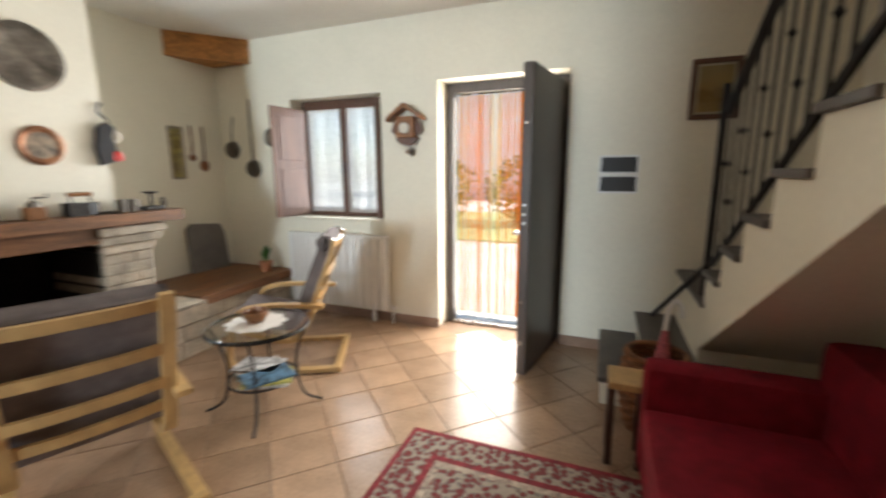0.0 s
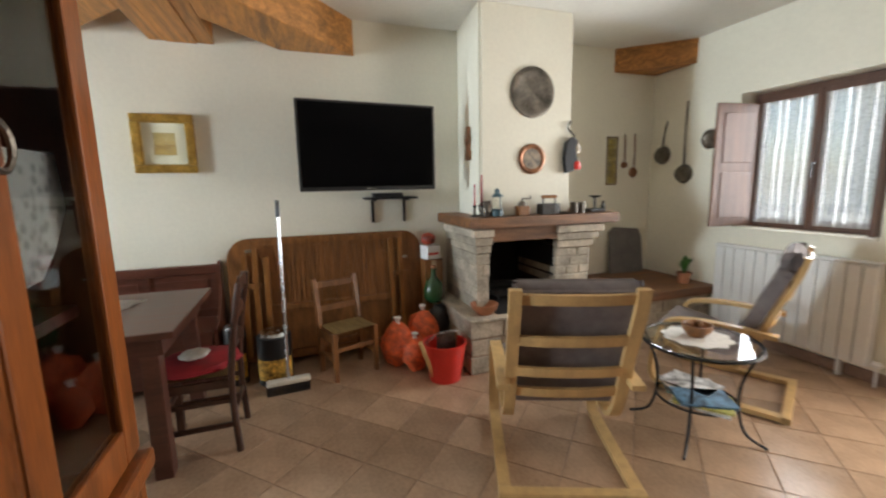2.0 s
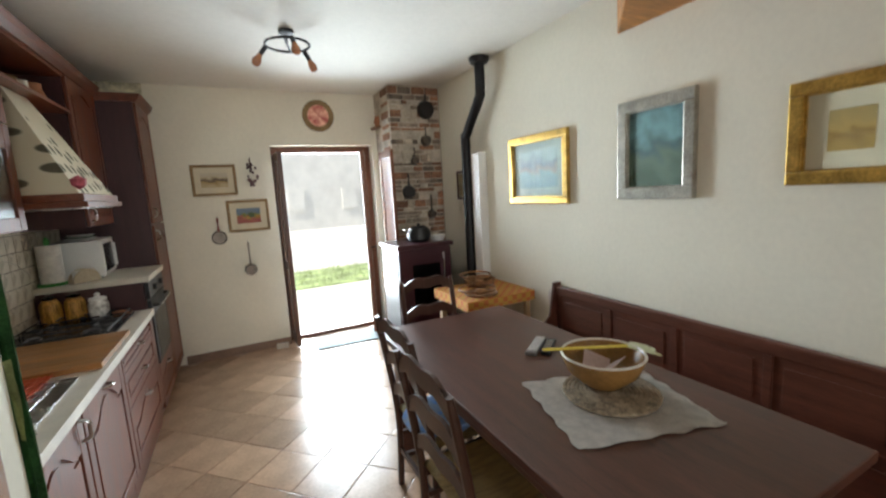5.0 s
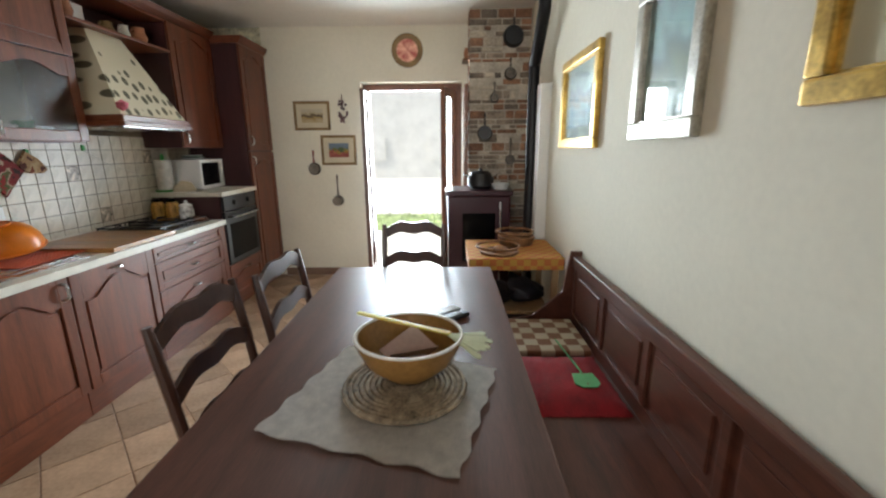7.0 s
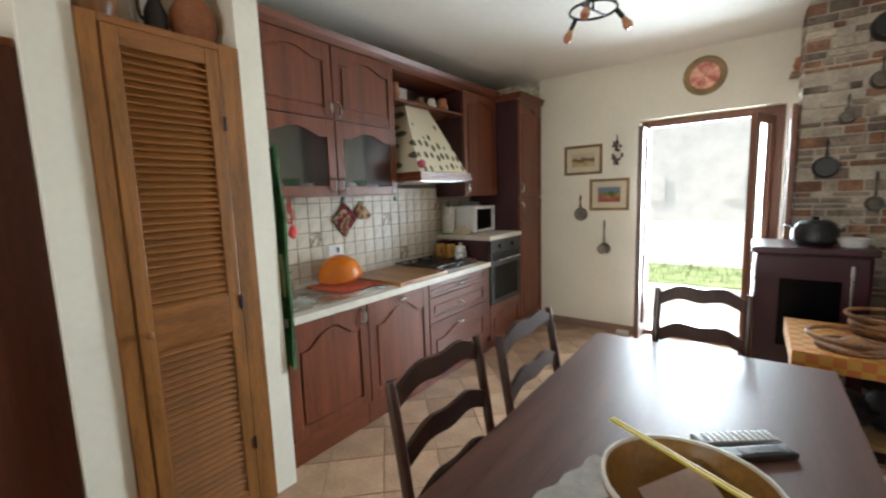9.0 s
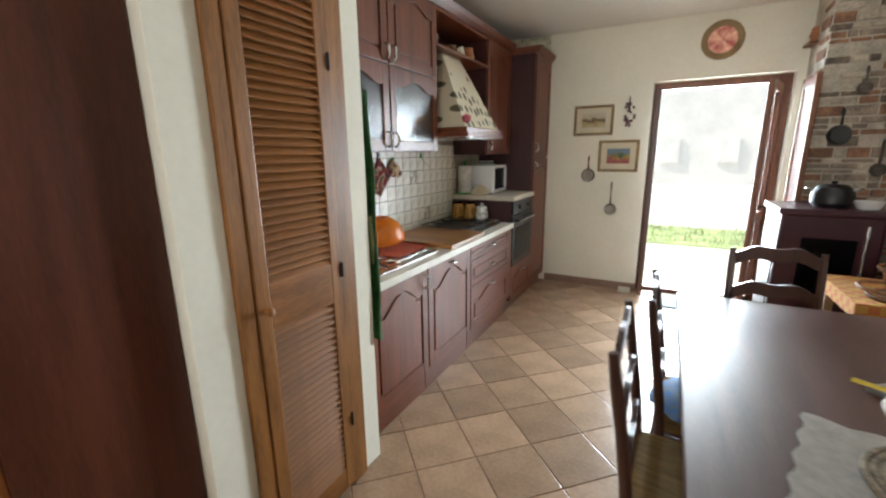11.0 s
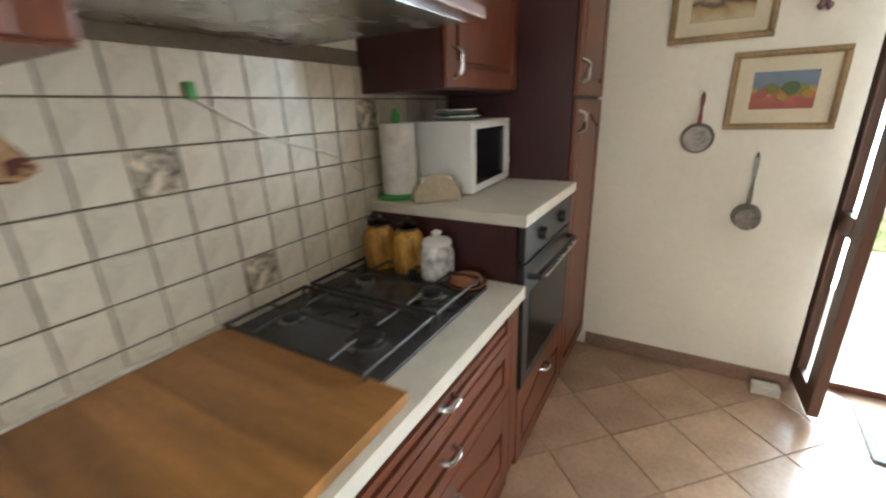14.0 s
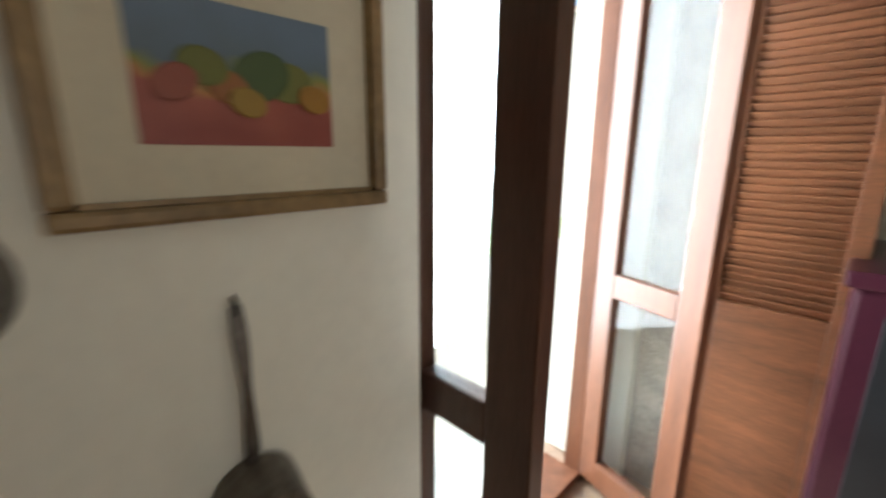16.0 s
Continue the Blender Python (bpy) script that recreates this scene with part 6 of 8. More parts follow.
def extractor_hood():
    h = thing("extractor_hood", 0.3, -2.51, 1.63, "cream patterned extractor hood with a cherry rim", "hood")
    leafy = bpy.data.materials.new("leaf_patterned_cover")
    leafy.use_nodes = True
    n, l = leafy.node_tree.nodes, leafy.node_tree.links
    vo, tc, rp_ = n.new("ShaderNodeTexVoronoi"), n.new("ShaderNodeTexCoord"), n.new("ShaderNodeValToRGB")
    mp = n.new("ShaderNodeMapping")
    mp.inputs["Scale"].default_value = (0.3, 1.0, 0.8)
    l.new(tc.outputs["Object"], mp.inputs[0]), l.new(mp.outputs[0], vo.inputs["Vector"])
    vo.inputs["Scale"].default_value, vo.inputs["Randomness"].default_value = 14, 0.45
    e = rp_.color_ramp.elements
    e[0].position, e[0].color, e[1].position, e[1].color = 0.30, (0.10, 0.085, 0.05, 1), 0.36, (0.60, 0.53, 0.38, 1)
    l.new(vo.outputs["Distance"], rp_.inputs[0]), l.new(rp_.outputs[0], n["Principled BSDF"].inputs["Base Color"])
    n["Principled BSDF"].inputs["Roughness"].default_value = 0.7
    part("rim", boxes((-0.28, 0.317, -0.35, 0.35, 0.0, 0.03), (-0.265, 0.317, -0.335, 0.335, 0.03, 0.07), bevel=0.006), cherry_h, h)
    lo = [(-0.245, -0.325), (-0.245, 0.325), (0.315, 0.325), (0.315, -0.325)]
    hi = [(0.03, -0.15), (0.03, 0.15), (0.315, 0.15), (0.315, -0.15)]
    bm = bmesh.new()
    a, b = [bm.verts.new((x, y, 0.07)) for x, y in lo], [bm.verts.new((x, y, 0.619)) for x, y in hi]
    for i in range(4):
        bm.faces.new((a[i], a[(i + 1) % 4], b[(i + 1) % 4], b[i]))
    bm.faces.new(a[::-1]), bm.faces.new(b)
    part("cover", bm, leafy, h)
    part("filter_plate", boxes((-0.24, 0.3, -0.31, 0.31, -0.006, -0.001)), steel, h)
    part("bow", turned([(0.002, -0.03), (0.03, -0.01), (0.035, 0.02), (0.002, 0.04)], 12, at=(-0.245, 0.30, 0.12)), material("pink_ribbon", (0.55, 0.12, 0.16), 0.7, vary=0.3), h, "pink ribbon bow")


extractor_hood()


def worktop():
    t = thing("kitchen_worktop", 0, -2.0, 0.838, "pale laminate worktop with a steel sink cut-out", "worktop")
    y0, y1, sy0, sy1, sx0, sx1 = -1.083, 1.045, 0.69, 1.01, 0.14, 0.50
    for nm, bx in (("top", (-0.02, KE - 0.003, y0, sy0, 0, 0.042)), ("front_strip", (-0.02, sx0, sy0, sy1, 0, 0.042)), ("rear_strip", (sx1, KE - 0.003, sy0, sy1, 0, 0.042)), ("end_strip", (-0.02, KE - 0.003, sy1, y1, 0, 0.042))):
        part(nm, boxes(bx), laminate, t)
    part("upstand", boxes((KE - 0.022, KE - 0.003, y0, y1, 0.042, 0.072), bevel=0.003), laminate, t)
    s = thing("sink", 0.3, -1.4, 0.88, "stainless steel sink with a drainer", "sink")
    x0, x1 = -0.235, 0.275
    part("rim", boxes((x0, x1, -0.4, 0.09, 0.0005, 0.006), (x0, -0.16, 0.09, 0.41, 0.0005, 0.006), (0.2, x1, 0.09, 0.41, 0.0005, 0.006), (x0, x1, 0.41, 0.435, 0.0005, 0.006)), steel, s)
    bm = bmesh.new()
    rings = []
    for off, z in ((0.0, 0.005), (0.008, -0.02), (0.02, -0.13), (0.05, -0.155)):
        rings.append([bm.verts.new((cx + (0.18 - off - 0.06) * sx + 0.06 * math.cos(a), cy + (0.16 - off - 0.06) * sy_ + 0.06 * math.sin(a), z)) for cx, cy in ((0.02, 0.25),) for sx, sy_, a0 in ((1, 1, 0), (-1, 1, 90), (-1, -1, 180), (1, -1, 270)) for a in [radians(a0 + 30 * q) for q in range(4)]])
    for p, q in zip(rings, rings[1:]):
        for i in range(16):
            bm.faces.new((p[i], p[(i + 1) % 16], q[(i + 1) % 16], q[i]))
    bm.faces.new(rings[-1])
    part("bowl", bm, steel, s, smooth=True)
    part("drain", turned([(0.035, -0.154), (0.035, -0.151), (0.02, -0.15)], 18, at=(0.02, 0.27, 0)), black_metal, s)
    part("green_cloth", lumpy(0.115, 0.045, 5.0), scour_green, s, "green scouring cloth")
    bpy.data.objects["green_cloth"].location = (0.0, 0.265, -0.125)
    for k in range(6):
        part("drainer_ridge", boxes((-0.17 + k * 0.07, -0.155 + k * 0.07, -0.36, 0.0, 0.006, 0.0085), bevel=0.001), steel, s)
    f = thing("mixer_tap", 0.57, -1.25, 0.886, "chrome mixer tap with a lever", "tap")
    part("body", turned([(0.028, 0), (0.028, 0.01), (0.02, 0.02), (0.02, 0.09), (0.014, 0.1)], 18), steel, f, smooth=True)
    part("spout", tube(bez((0, 0, 0.09), (0, 0.0, 0.2), (-0.02, 0.02, 0.25), (-0.08, 0.05, 0.255), (-0.13, 0.075, 0.22), n=5), [0.013] * 21, 10), steel, f, smooth=True)
    part("lever", ribbon(bez((0, -0.01, 0.095), (-0.03, -0.05, 0.115), (-0.06, -0.1, 0.15), n=4), [0.02] * 8 + [0.012], 0.01, side=(1, -0.5, 0)), steel, f)


worktop()


def printed(name, stops, scale):
    """Cotton printed with irregular blots of colour."""
    m = material(name, (0.3, 0.2, 0.15), 0.92, bump=0.4, scale=24, fine=140)
    n, l = m.node_tree.nodes, m.node_tree.links
    no, ramp, tc = n.new("ShaderNodeTexNoise"), n.new("ShaderNodeValToRGB"), n.new("ShaderNodeTexCoord")
    no.inputs["Scale"].default_value, no.inputs["Detail"].default_value = scale, 3
    ramp.color_ramp.interpolation = "CONSTANT"
    while len(ramp.color_ramp.elements) < len(stops):
        ramp.color_ramp.elements.new(0.5)
    for e, (p, c) in zip(ramp.color_ramp.elements, stops):
        e.position, e.color = p, (*c, 1)
    l.new(tc.outputs["Object"], no.inputs[0]), l.new(no.outputs[0], ramp.inputs[0])
    l.new(ramp.outputs[0], n["Principled BSDF"].inputs["Base Color"])
    return m


def worktop_things():
    zt = 0.881
    cb = thing("cutting_board", 0.305, -2.15, zt, "large wooden chopping board on the worktop", "board")
    for k in range(5):
        w = 0.114
        part("stave", boxes((-0.305, 0.285, -0.285 + k * w, -0.285 + (k + 1) * w - 0.0008, 0, 0.026), bevel=0.0015), board_wood, cb)
    c = thing("orange_colander", 0.475, -1.72, zt + 0.062, "bright orange plastic colander turned upside down", "colander")
    part("shell", turned([(0.157, 0.006), (0.158, 0.02), (0.148, 0.06), (0.122, 0.105), (0.075, 0.138), (0.0, 0.147)], 36), plastic_orange, c, smooth=True)
    part("rim", tube([(0.16 * math.cos(a), 0.16 * math.sin(a), 0.005) for a in [2 * math.pi * q / 36 for q in range(36)]], 0.005, 6, close=True), plastic_orange, c, smooth=True)
    part("foot_ring", tube([(0.045 * math.cos(a), 0.045 * math.sin(a), 0.147) for a in [2 * math.pi * q / 20 for q in range(20)]], 0.005, 6, close=True), plastic_orange, c, smooth=True)
    c.rotation_euler = (radians(-11), radians(-4), 0)
    m = thing("draining_mat", 0.375, -1.685, zt + 0.009, "orange-red rubber lattice mat on the drainer", "mat")
    for k in range(17):
        y = -0.195 + k * 0.0244
        part("bar", boxes((-0.2, 0.2, y - 0.0045, y + 0.0045, 0, 0.004)), mat_red, m)
    for k in range(19):
        x = -0.198 + k * 0.022
        part("cross_bar", boxes((x - 0.0045, x + 0.0045, -0.197, 0.197, 0.002, 0.0055)), mat_red, m)
    h = thing("gas_hob", 0.335, -2.71, zt, "black glass gas hob with four burners", "hob")
    part("plate", boxes((-0.255, 0.255, -0.30, 0.30, 0, 0.012), bevel=0.004), hob_black, h)
    for x, y, r in ((-0.13, -0.15, 0.045), (0.13, -0.15, 0.035), (-0.13, 0.16, 0.052), (0.13, 0.16, 0.038)):
        b = part("burner", turned([(r, 0.012), (r, 0.022), (r * 0.85, 0.026)], 22, at=(x, y, 0)), steel, h, smooth=True)
        part("burner_cap", turned([(r * 0.78, 0.026), (r * 0.78, 0.033), (r * 0.6, 0.036)], 22, at=(x, y, 0)), plastic_black, b, smooth=True)
    for y in (-0.145, 0.155):
        for pts in (((-0.235, y - 0.135, 0.042), (0.235, y - 0.135, 0.042), (0.235, y + 0.135, 0.042), (-0.235, y + 0.135, 0.042)),):
            g = part("pan_support", tube(pts, 0.006, 6, close=True), plastic_black, h)
        for a, b in (((-0.235, y, 0.042), (-0.16, y, 0.045)), ((-0.1, y, 0.045), (0.1, y, 0.045)), ((0.16, y, 0.045), (0.235, y, 0.042)), ((-0.13, y - 0.135, 0.042), (-0.13, y - 0.04, 0.045)), ((-0.13, y + 0.135, 0.042), (-0.13, y + 0.04, 0.045)), ((0.13, y - 0.135, 0.042), (0.13, y - 0.04, 0.045)), ((0.13, y + 0.135, 0.042), (0.13, y + 0.04, 0.045))):
            part("finger", tube([a, b], 0.005, 6), plastic_black, g)
        for x in (-0.235, 0.235):
            part("support_foot", tube([(x, y - 0.13, 0.042), (x, y - 0.13, 0.012)], 0.005, 6), plastic_black, g)
            part("support_foot", tube([(x, y + 0.13, 0.042), (x, y + 0.13, 0.012)], 0.005, 6), plastic_black, g)
    for k in range(4):
        part("hob_knob", turned([(0.018, 0.012), (0.016, 0.034)], 14, at=(-0.14 + k * 0.055, -0.275, 0)), plastic_black, h)
    pasta = material("pasta_fill", (0.60, 0.31, 0.06), 0.22, vary=0.4, scale=14, fine=60, bump=0.4, stretch=(3, 3, 0.6))
    for x, y in ((0.52, -3.015), (0.395, -3.02)):
        j = thing("pasta_jar", x, y, zt, "glass jar full of dry pasta", "jar", "pasta jars")
        part("pasta_body", turned([(0.046, 0.0), (0.056, 0.02), (0.057, 0.05), (0.057, 0.125), (0.05, 0.15), (0.036, 0.165)], 20), pasta, j, smooth=True)
        part("neck", turned([(0.037, 0.163), (0.04, 0.168), (0.037, 0.173)], 20), clear_glass, j, smooth=True)
        part("lid", turned([(0.04, 0.173), (0.036, 0.185), (0.012, 0.19), (0.014, 0.205)], 20), clear_glass, j, smooth=True)
    j = thing("porcelain_jar", 0.27, -3.01, zt, "white porcelain jar with painted flowers and a lid", "jar")
    part("body", turned([(0.045, 0), (0.058, 0.02), (0.058, 0.1), (0.046, 0.125), (0.048, 0.13)], 22), material("flowered_porcelain", (0.75, 0.73, 0.68), 0.2, vary=0.35, scale=28, fine=40, bump=0), j, smooth=True)
    part("lid", turned([(0.052, 0.13), (0.047, 0.145), (0.012, 0.155), (0.018, 0.172), (0.004, 0.18)], 22), white_enamel, j, smooth=True)
    d = thing("clay_dish", 0.155, -3.0, zt, "brown lidded clay dish beside the hob", "dish")
    part("dish", turned([(0.05, 0), (0.07, 0.018), (0.066, 0.02), (0.05, 0.008)], 24), walnut, d, smooth=True)
    part("lid", turned([(0.055, 0.02), (0.05, 0.035), (0.02, 0.042), (0.0, 0.042)], 24), clay, d, smooth=True)
    # on the oven worktop
    zo = 1.121
    m = thing("microwave", 0.43, -3.50, zo, "white microwave oven with a dark glass door", "microwave", rz=4)
    part("case", boxes((-0.15, 0.16, -0.22, 0.23, 0.008, 0.275), bevel=0.006), white_enamel, m)
    part("door_glass", boxes((-0.156, -0.15, -0.115, 0.20, 0.04, 0.245), bevel=0.002), screen_black, m)
    part("door_frame", boxes((-0.153, -0.15, -0.13, 0.222, 0.018, 0.265)), white_enamel, m)
    part("handle", boxes((-0.175, -0.156, -0.14, -0.125, 0.05, 0.23), bevel=0.004), white_enamel, m)
    part("control_dial", turned([(0.02, 0), (0.018, -0.012)], 16, at=(-0.15, -0.175, 0.09), axis="x"), white_enamel, m)
    for x in (-0.12, 0.12):
        for y in (-0.18, 0.18):
            part("foot", turned([(0.012, 0), (0.012, 0.009)], 8, at=(x, y, 0)), plastic_black, m)
    p = thing("paper_towel_roll", 0.53, -3.18, zo, "white kitchen paper roll on a green holder", "paper roll")
    p.scale = (1.15, 1.15, 1.1)
    part("holder_base", turned([(0.075, 0), (0.075, 0.012), (0.07, 0.016)], 24), holder_green, p, smooth=True)
    part("roll", turned([(0.058, 0.017), (0.058, 0.25), (0.02, 0.25)], 28), white_cloth, p, smooth=True)
    part("spindle", turned([(0.012, 0.25), (0.014, 0.28), (0.004, 0.3)], 12), holder_green, p)
    nh = thing("napkin_holder", 0.36, -3.165, zo, "beige arched napkin holder filled with napkins", "napkin holder", rz=-45)
    arc = [(-0.085, 0), (0.085, 0)] + [(0.085 * math.cos(a), 0.01 + 0.085 * math.sin(a)) for a in [math.pi * k / 14 for k in range(15)]]
    for x in (-0.03, 0.025):
        part("side", slab(arc, x, x + 0.006, plane="yz"), beige, nh)
    part("napkins", boxes((-0.022, 0.022, -0.06, 0.06, 0.006, 0.085), bevel=0.004), white_cloth, nh)
    part("base", boxes((-0.03, 0.031, -0.085, 0.085, 0.0, 0.006)), beige, nh)
    for k in range(3):
        solid("plate", turned([(0.05, 0), (0.1 - k * 0.008, 0.012), (0.1 - k * 0.008, 0.015), (0.05, 0.006)], 24), green_glaze if k == 1 else white_enamel, "shallow dish stacked on the microwave", "plate", "dishes on the microwave", at=(0.42, -3.45, zo + 0.2765 + k * 0.0125), smooth=True)
    # hanging on the tiles
    xw = KE - 0.012
    for y, m_, lab in ((-1.90, quilt, "quilted patterned pot holder hung by a corner"),):
        t = thing("pot_holder", xw, y, 1.36, lab, "pot holder")
        bm = slab([(0.01, -0.15), (0.128, -0.01), (0, 0.13), (-0.128, 0.0)], -0.016, -0.002, plane="yz")
        bmesh.ops.bevel(bm, geom=bm.edges[:], offset=0.004, segments=2, affect="EDGES")
        part("pad", bm, m_, t)
        part("loop", tube([(-0.006, 0.0, 0.125), (-0.008, 0.006, 0.145), (-0.006, 0.0, 0.15)], 0.003, 6), walnut, t)
        part("hook", boxes((-0.012, 0.0, -0.01, 0.01, 0.135, 0.165), bevel=0.003), material("blue_hook", (0.10, 0.22, 0.38), 0.4), t)
    t = thing("pot_holder", xw, -2.08, 1.41, "cup-shaped quilted pot holder on a hook", "pot holder")
    bm = slab([(0.03, 0.07), (0.085, 0.0), (0.085, -0.04), (0.03, -0.065), (-0.06, -0.07), (-0.095, -0.05), (-0.05, 0.02)], -0.02, -0.002, plane="yz")
    bmesh.ops.bevel(bm, geom=bm.edges[:], offset=0.005, segments=2, affect="EDGES")
    part("pad", bm, quilt2, t)
    part("hook", boxes((-0.014, 0.0, 0.0, 0.02, 0.05, 0.08), bevel=0.003), holder_green, t)
    o = thing("wall_socket", xw, -1.79, 1.12, "white switch and socket plate on the tiles", "socket")
    part("plate", boxes((-0.008, 0.0, -0.065, 0.065, -0.04, 0.04), bevel=0.003), white_enamel, o)
    for y in (-0.045, -0.02):
        part("rocker", boxes((-0.012, -0.008, y - 0.009, y + 0.009, -0.02, 0.02), bevel=0.002), plastic_black if y > -0.03 else white_enamel, o)
    rl = thing("utensil_rail", xw, -1.30, 1.535, "steel rail under the wall cabinet for utensils", "rail")
    part("rail", tube([(-0.03, -0.24, 0), (-0.03, 0.3, 0)], 0.006, 8), steel, rl)
    for y in (-0.22, 0.28):
        part("bracket", tube([(0.0, y, 0.0), (-0.03, y, 0.0)], 0.005, 6), steel, rl)

    def utensil(y, ln, kind, mat, lab):
        t = thing("kitchen_utensil", xw - 0.035, y, 1.52, lab, "utensil", "hanging utensils")
        part("handle", tube(bez((0.0, 0, 0.005), (-0.005, 0, -ln * 0.5), (-0.01, 0, -ln), n=4), 0.005, 8), mat, t)
        if kind == "ladle":
            part("bowl", turned([(0.002, -0.03), (0.025, -0.026), (0.042, -0.005), (0.045, 0.012), (0.04, 0.01), (0.02, -0.018)], 18, at=(-0.02, 0, -ln - 0.01)), mat, t, smooth=True)
        elif kind == "whisk":
            for q in range(4):
                a = math.pi * q / 4
                part("wire", tube(bez(*[(-0.008 + r * math.cos(a), r * math.sin(a), -0.03 - z) for r, z in ((0.004, 0), (0.03, 0.05), (0.03, 0.1), (0.0, 0.14), (-0.03, 0.1), (-0.03, 0.05), (-0.004, 0))], n=3), 0.002, 5), mat, t)
        elif kind == "spoon":
            part("head", turned([(0.002, -0.05), (0.03, -0.03), (0.036, 0.0), (0.028, 0.03), (0.004, 0.05)], 16, at=(0, 0, 0)), mat, t, smooth=True)
            hd = t.children[-1]
            hd.matrix_basis = Matrix.Translation((-0.012, 0, -ln - 0.035)) @ Matrix.Diagonal((0.3, 1, 1, 1))
        else:
            part("head", boxes((-0.014, -0.008, -0.035, 0.035, -ln - 0.09, -ln), bevel=0.003), mat, t)
    utensil(-1.14, 0.20, "turner", steel, "steel slotted turner hanging on the rail")
    utensil(-1.21, 0.16, "spoon", steel, "steel serving spoon hanging on the rail")
    utensil(-1.32, 0.22, "ladle", steel, "steel ladle hanging on the rail")
    utensil(-1.275, 0.27, "ladle", plastic_black, "black ladle hanging on the rail")
    utensil(-1.39, 0.1, "whisk", mat_red, "red wire whisk hanging on the rail")
    utensil(-1.41, 0.19, "spoon", plastic_red, "red plastic serving spoon hanging on the rail")
    # hook with a wire on the tiles
    hk = thing("wall_hook", xw, -2.48, 1.50, "small green hook on the tiles with a trailing cable", "hook")
    part("hook", boxes((-0.012, 0, -0.012, 0.012, -0.02, 0.02), bevel=0.004), holder_green, hk)
    part("cable", tube(bez((-0.004, 0.0, -0.015), (-0.004, -0.2, -0.12), (-0.004, -0.45, -0.2), (-0.004, -0.62, -0.3), n=4), 0.003, 5), laminate, hk)
    # towel on the end of the pier
    tw = thing("tea_towel", -0.035, -0.935, 1.12, "long green tea towel with white daisies hung from a hook", "towel")
    bm = bmesh.new()
    n, m = 30, 12
    rows = []
    for k in range(n + 1):
        z = 0.66 - k * 1.16 / n
        w = 0.022 + 0.018 * min(1, k / 8) + 0.008 * (k / n)
        cy = 0.004 * math.sin(k * 0.5)
        rows.append([bm.verts.new((-w * math.cos(math.pi * i / m) * 1.1, cy - 0.032 * math.sin(math.pi * i / m) - 0.008 * math.sin(i * 2.1 + 0.12 * k), z + 0.008 * math.sin(i))) for i in range(m + 1)])
    for p, q in zip(rows, rows[1:]):
        for i in range(m):
            bm.faces.new((p[i], p[i + 1], q[i + 1], q[i]))
    bmesh.ops.solidify(bm, geom=bm.faces[:], thickness=0.005)
    part("cloth", bm, towel_green, tw, smooth=True)
    bm = bmesh.new()
    rows = [[bm.verts.new((-0.034 - 0.007 * math.sin(i * 1.3 + k * 0.2), 0.006 + 0.004 * i - 0.003 * k / 16, 0.12 - 0.014 * k)) for i in range(5)] for k in range(17)]
    for p, q in zip(rows, rows[1:]):
        for i in range(4):
            bm.faces.new((p[i], p[i + 1], q[i + 1], q[i]))
    bmesh.ops.solidify(bm, geom=bm.faces[:], thickness=0.003)
    part("lining", bm, towel_pale, tw, "pale yellow-green back of the cloth", smooth=True)
    for dz, dx, sz in ((-0.06, -0.012, 0.026), (-0.115, -0.022, 0.02), (-0.36, 0.0, 0.022)):
        bm = bmesh.new()
        for q in range(9):
            a = 2 * math.pi * q / 9 + dz
            u, v = Vector((math.cos(a), 0, math.sin(a))), Vector((-math.sin(a), 0, math.cos(a)))
            c = Vector((dx, -0.046, dz))
            f = [c + u * sz * 0.25, c + u * sz * 0.7 + v * sz * 0.2, c + u * sz, c + u * sz * 0.7 - v * sz * 0.2]
            bm.faces.new([bm.verts.new(p) for p in f])
        bmesh.ops.solidify(bm, geom=bm.faces[:], thickness=0.002)
        part("daisy", bm, white_cloth, tw, "white printed daisy")
    part("hook", turned([(0.008, 0), (0.008, -0.03), (0.014, -0.034)], 10, at=(0, 0.02, 0.66), axis="y"), white_enamel, tw)


board_wood = material("chopping_board_wood", (0.36, 0.165, 0.05), 0.32, vary=0.22, scale=4, fine=50, stretch=(0.6, 6, 6), bump=0.06, random_tone=0.12)
mat_red = material("orange_red_rubber", (0.52, 0.075, 0.02), 0.5, vary=0.1, bump=0.05)
hob_black = material("hob_enamel", (0.045, 0.045, 0.048), 0.25, vary=0.15, bump=0.03)
holder_green = material("green_plastic", (0.05, 0.33, 0.06), 0.4, vary=0.1, bump=0.03)
beige = material("beige_plastic", (0.50, 0.42, 0.29), 0.5, vary=0.1, bump=0.05)
quilt = printed("quilted_cotton", ((0.0, (0.035, 0.012, 0.01)), (0.38, (0.20, 0.02, 0.02)), (0.5, (0.45, 0.33, 0.24)), (0.56, (0.09, 0.11, 0.04)), (0.64, (0.28, 0.03, 0.025))), 17)
quilt2 = printed("quilted_cotton_tan", ((0.0, (0.10, 0.03, 0.02)), (0.42, (0.40, 0.24, 0.12)), (0.56, (0.50, 0.36, 0.2)), (0.66, (0.22, 0.06, 0.03))), 15)
towel_green = material("green_towel", (0.05, 0.115, 0.04), 0.95, vary=0.6, scale=9, fine=120, bump=0.4, dark=(0.012, 0.05, 0.012))
towel_pale = material("pale_towel_back", (0.42, 0.47, 0.20), 0.95, vary=0.2, scale=14, fine=120, bump=0.4)
worktop_things()

# ---- dining table and seats ----


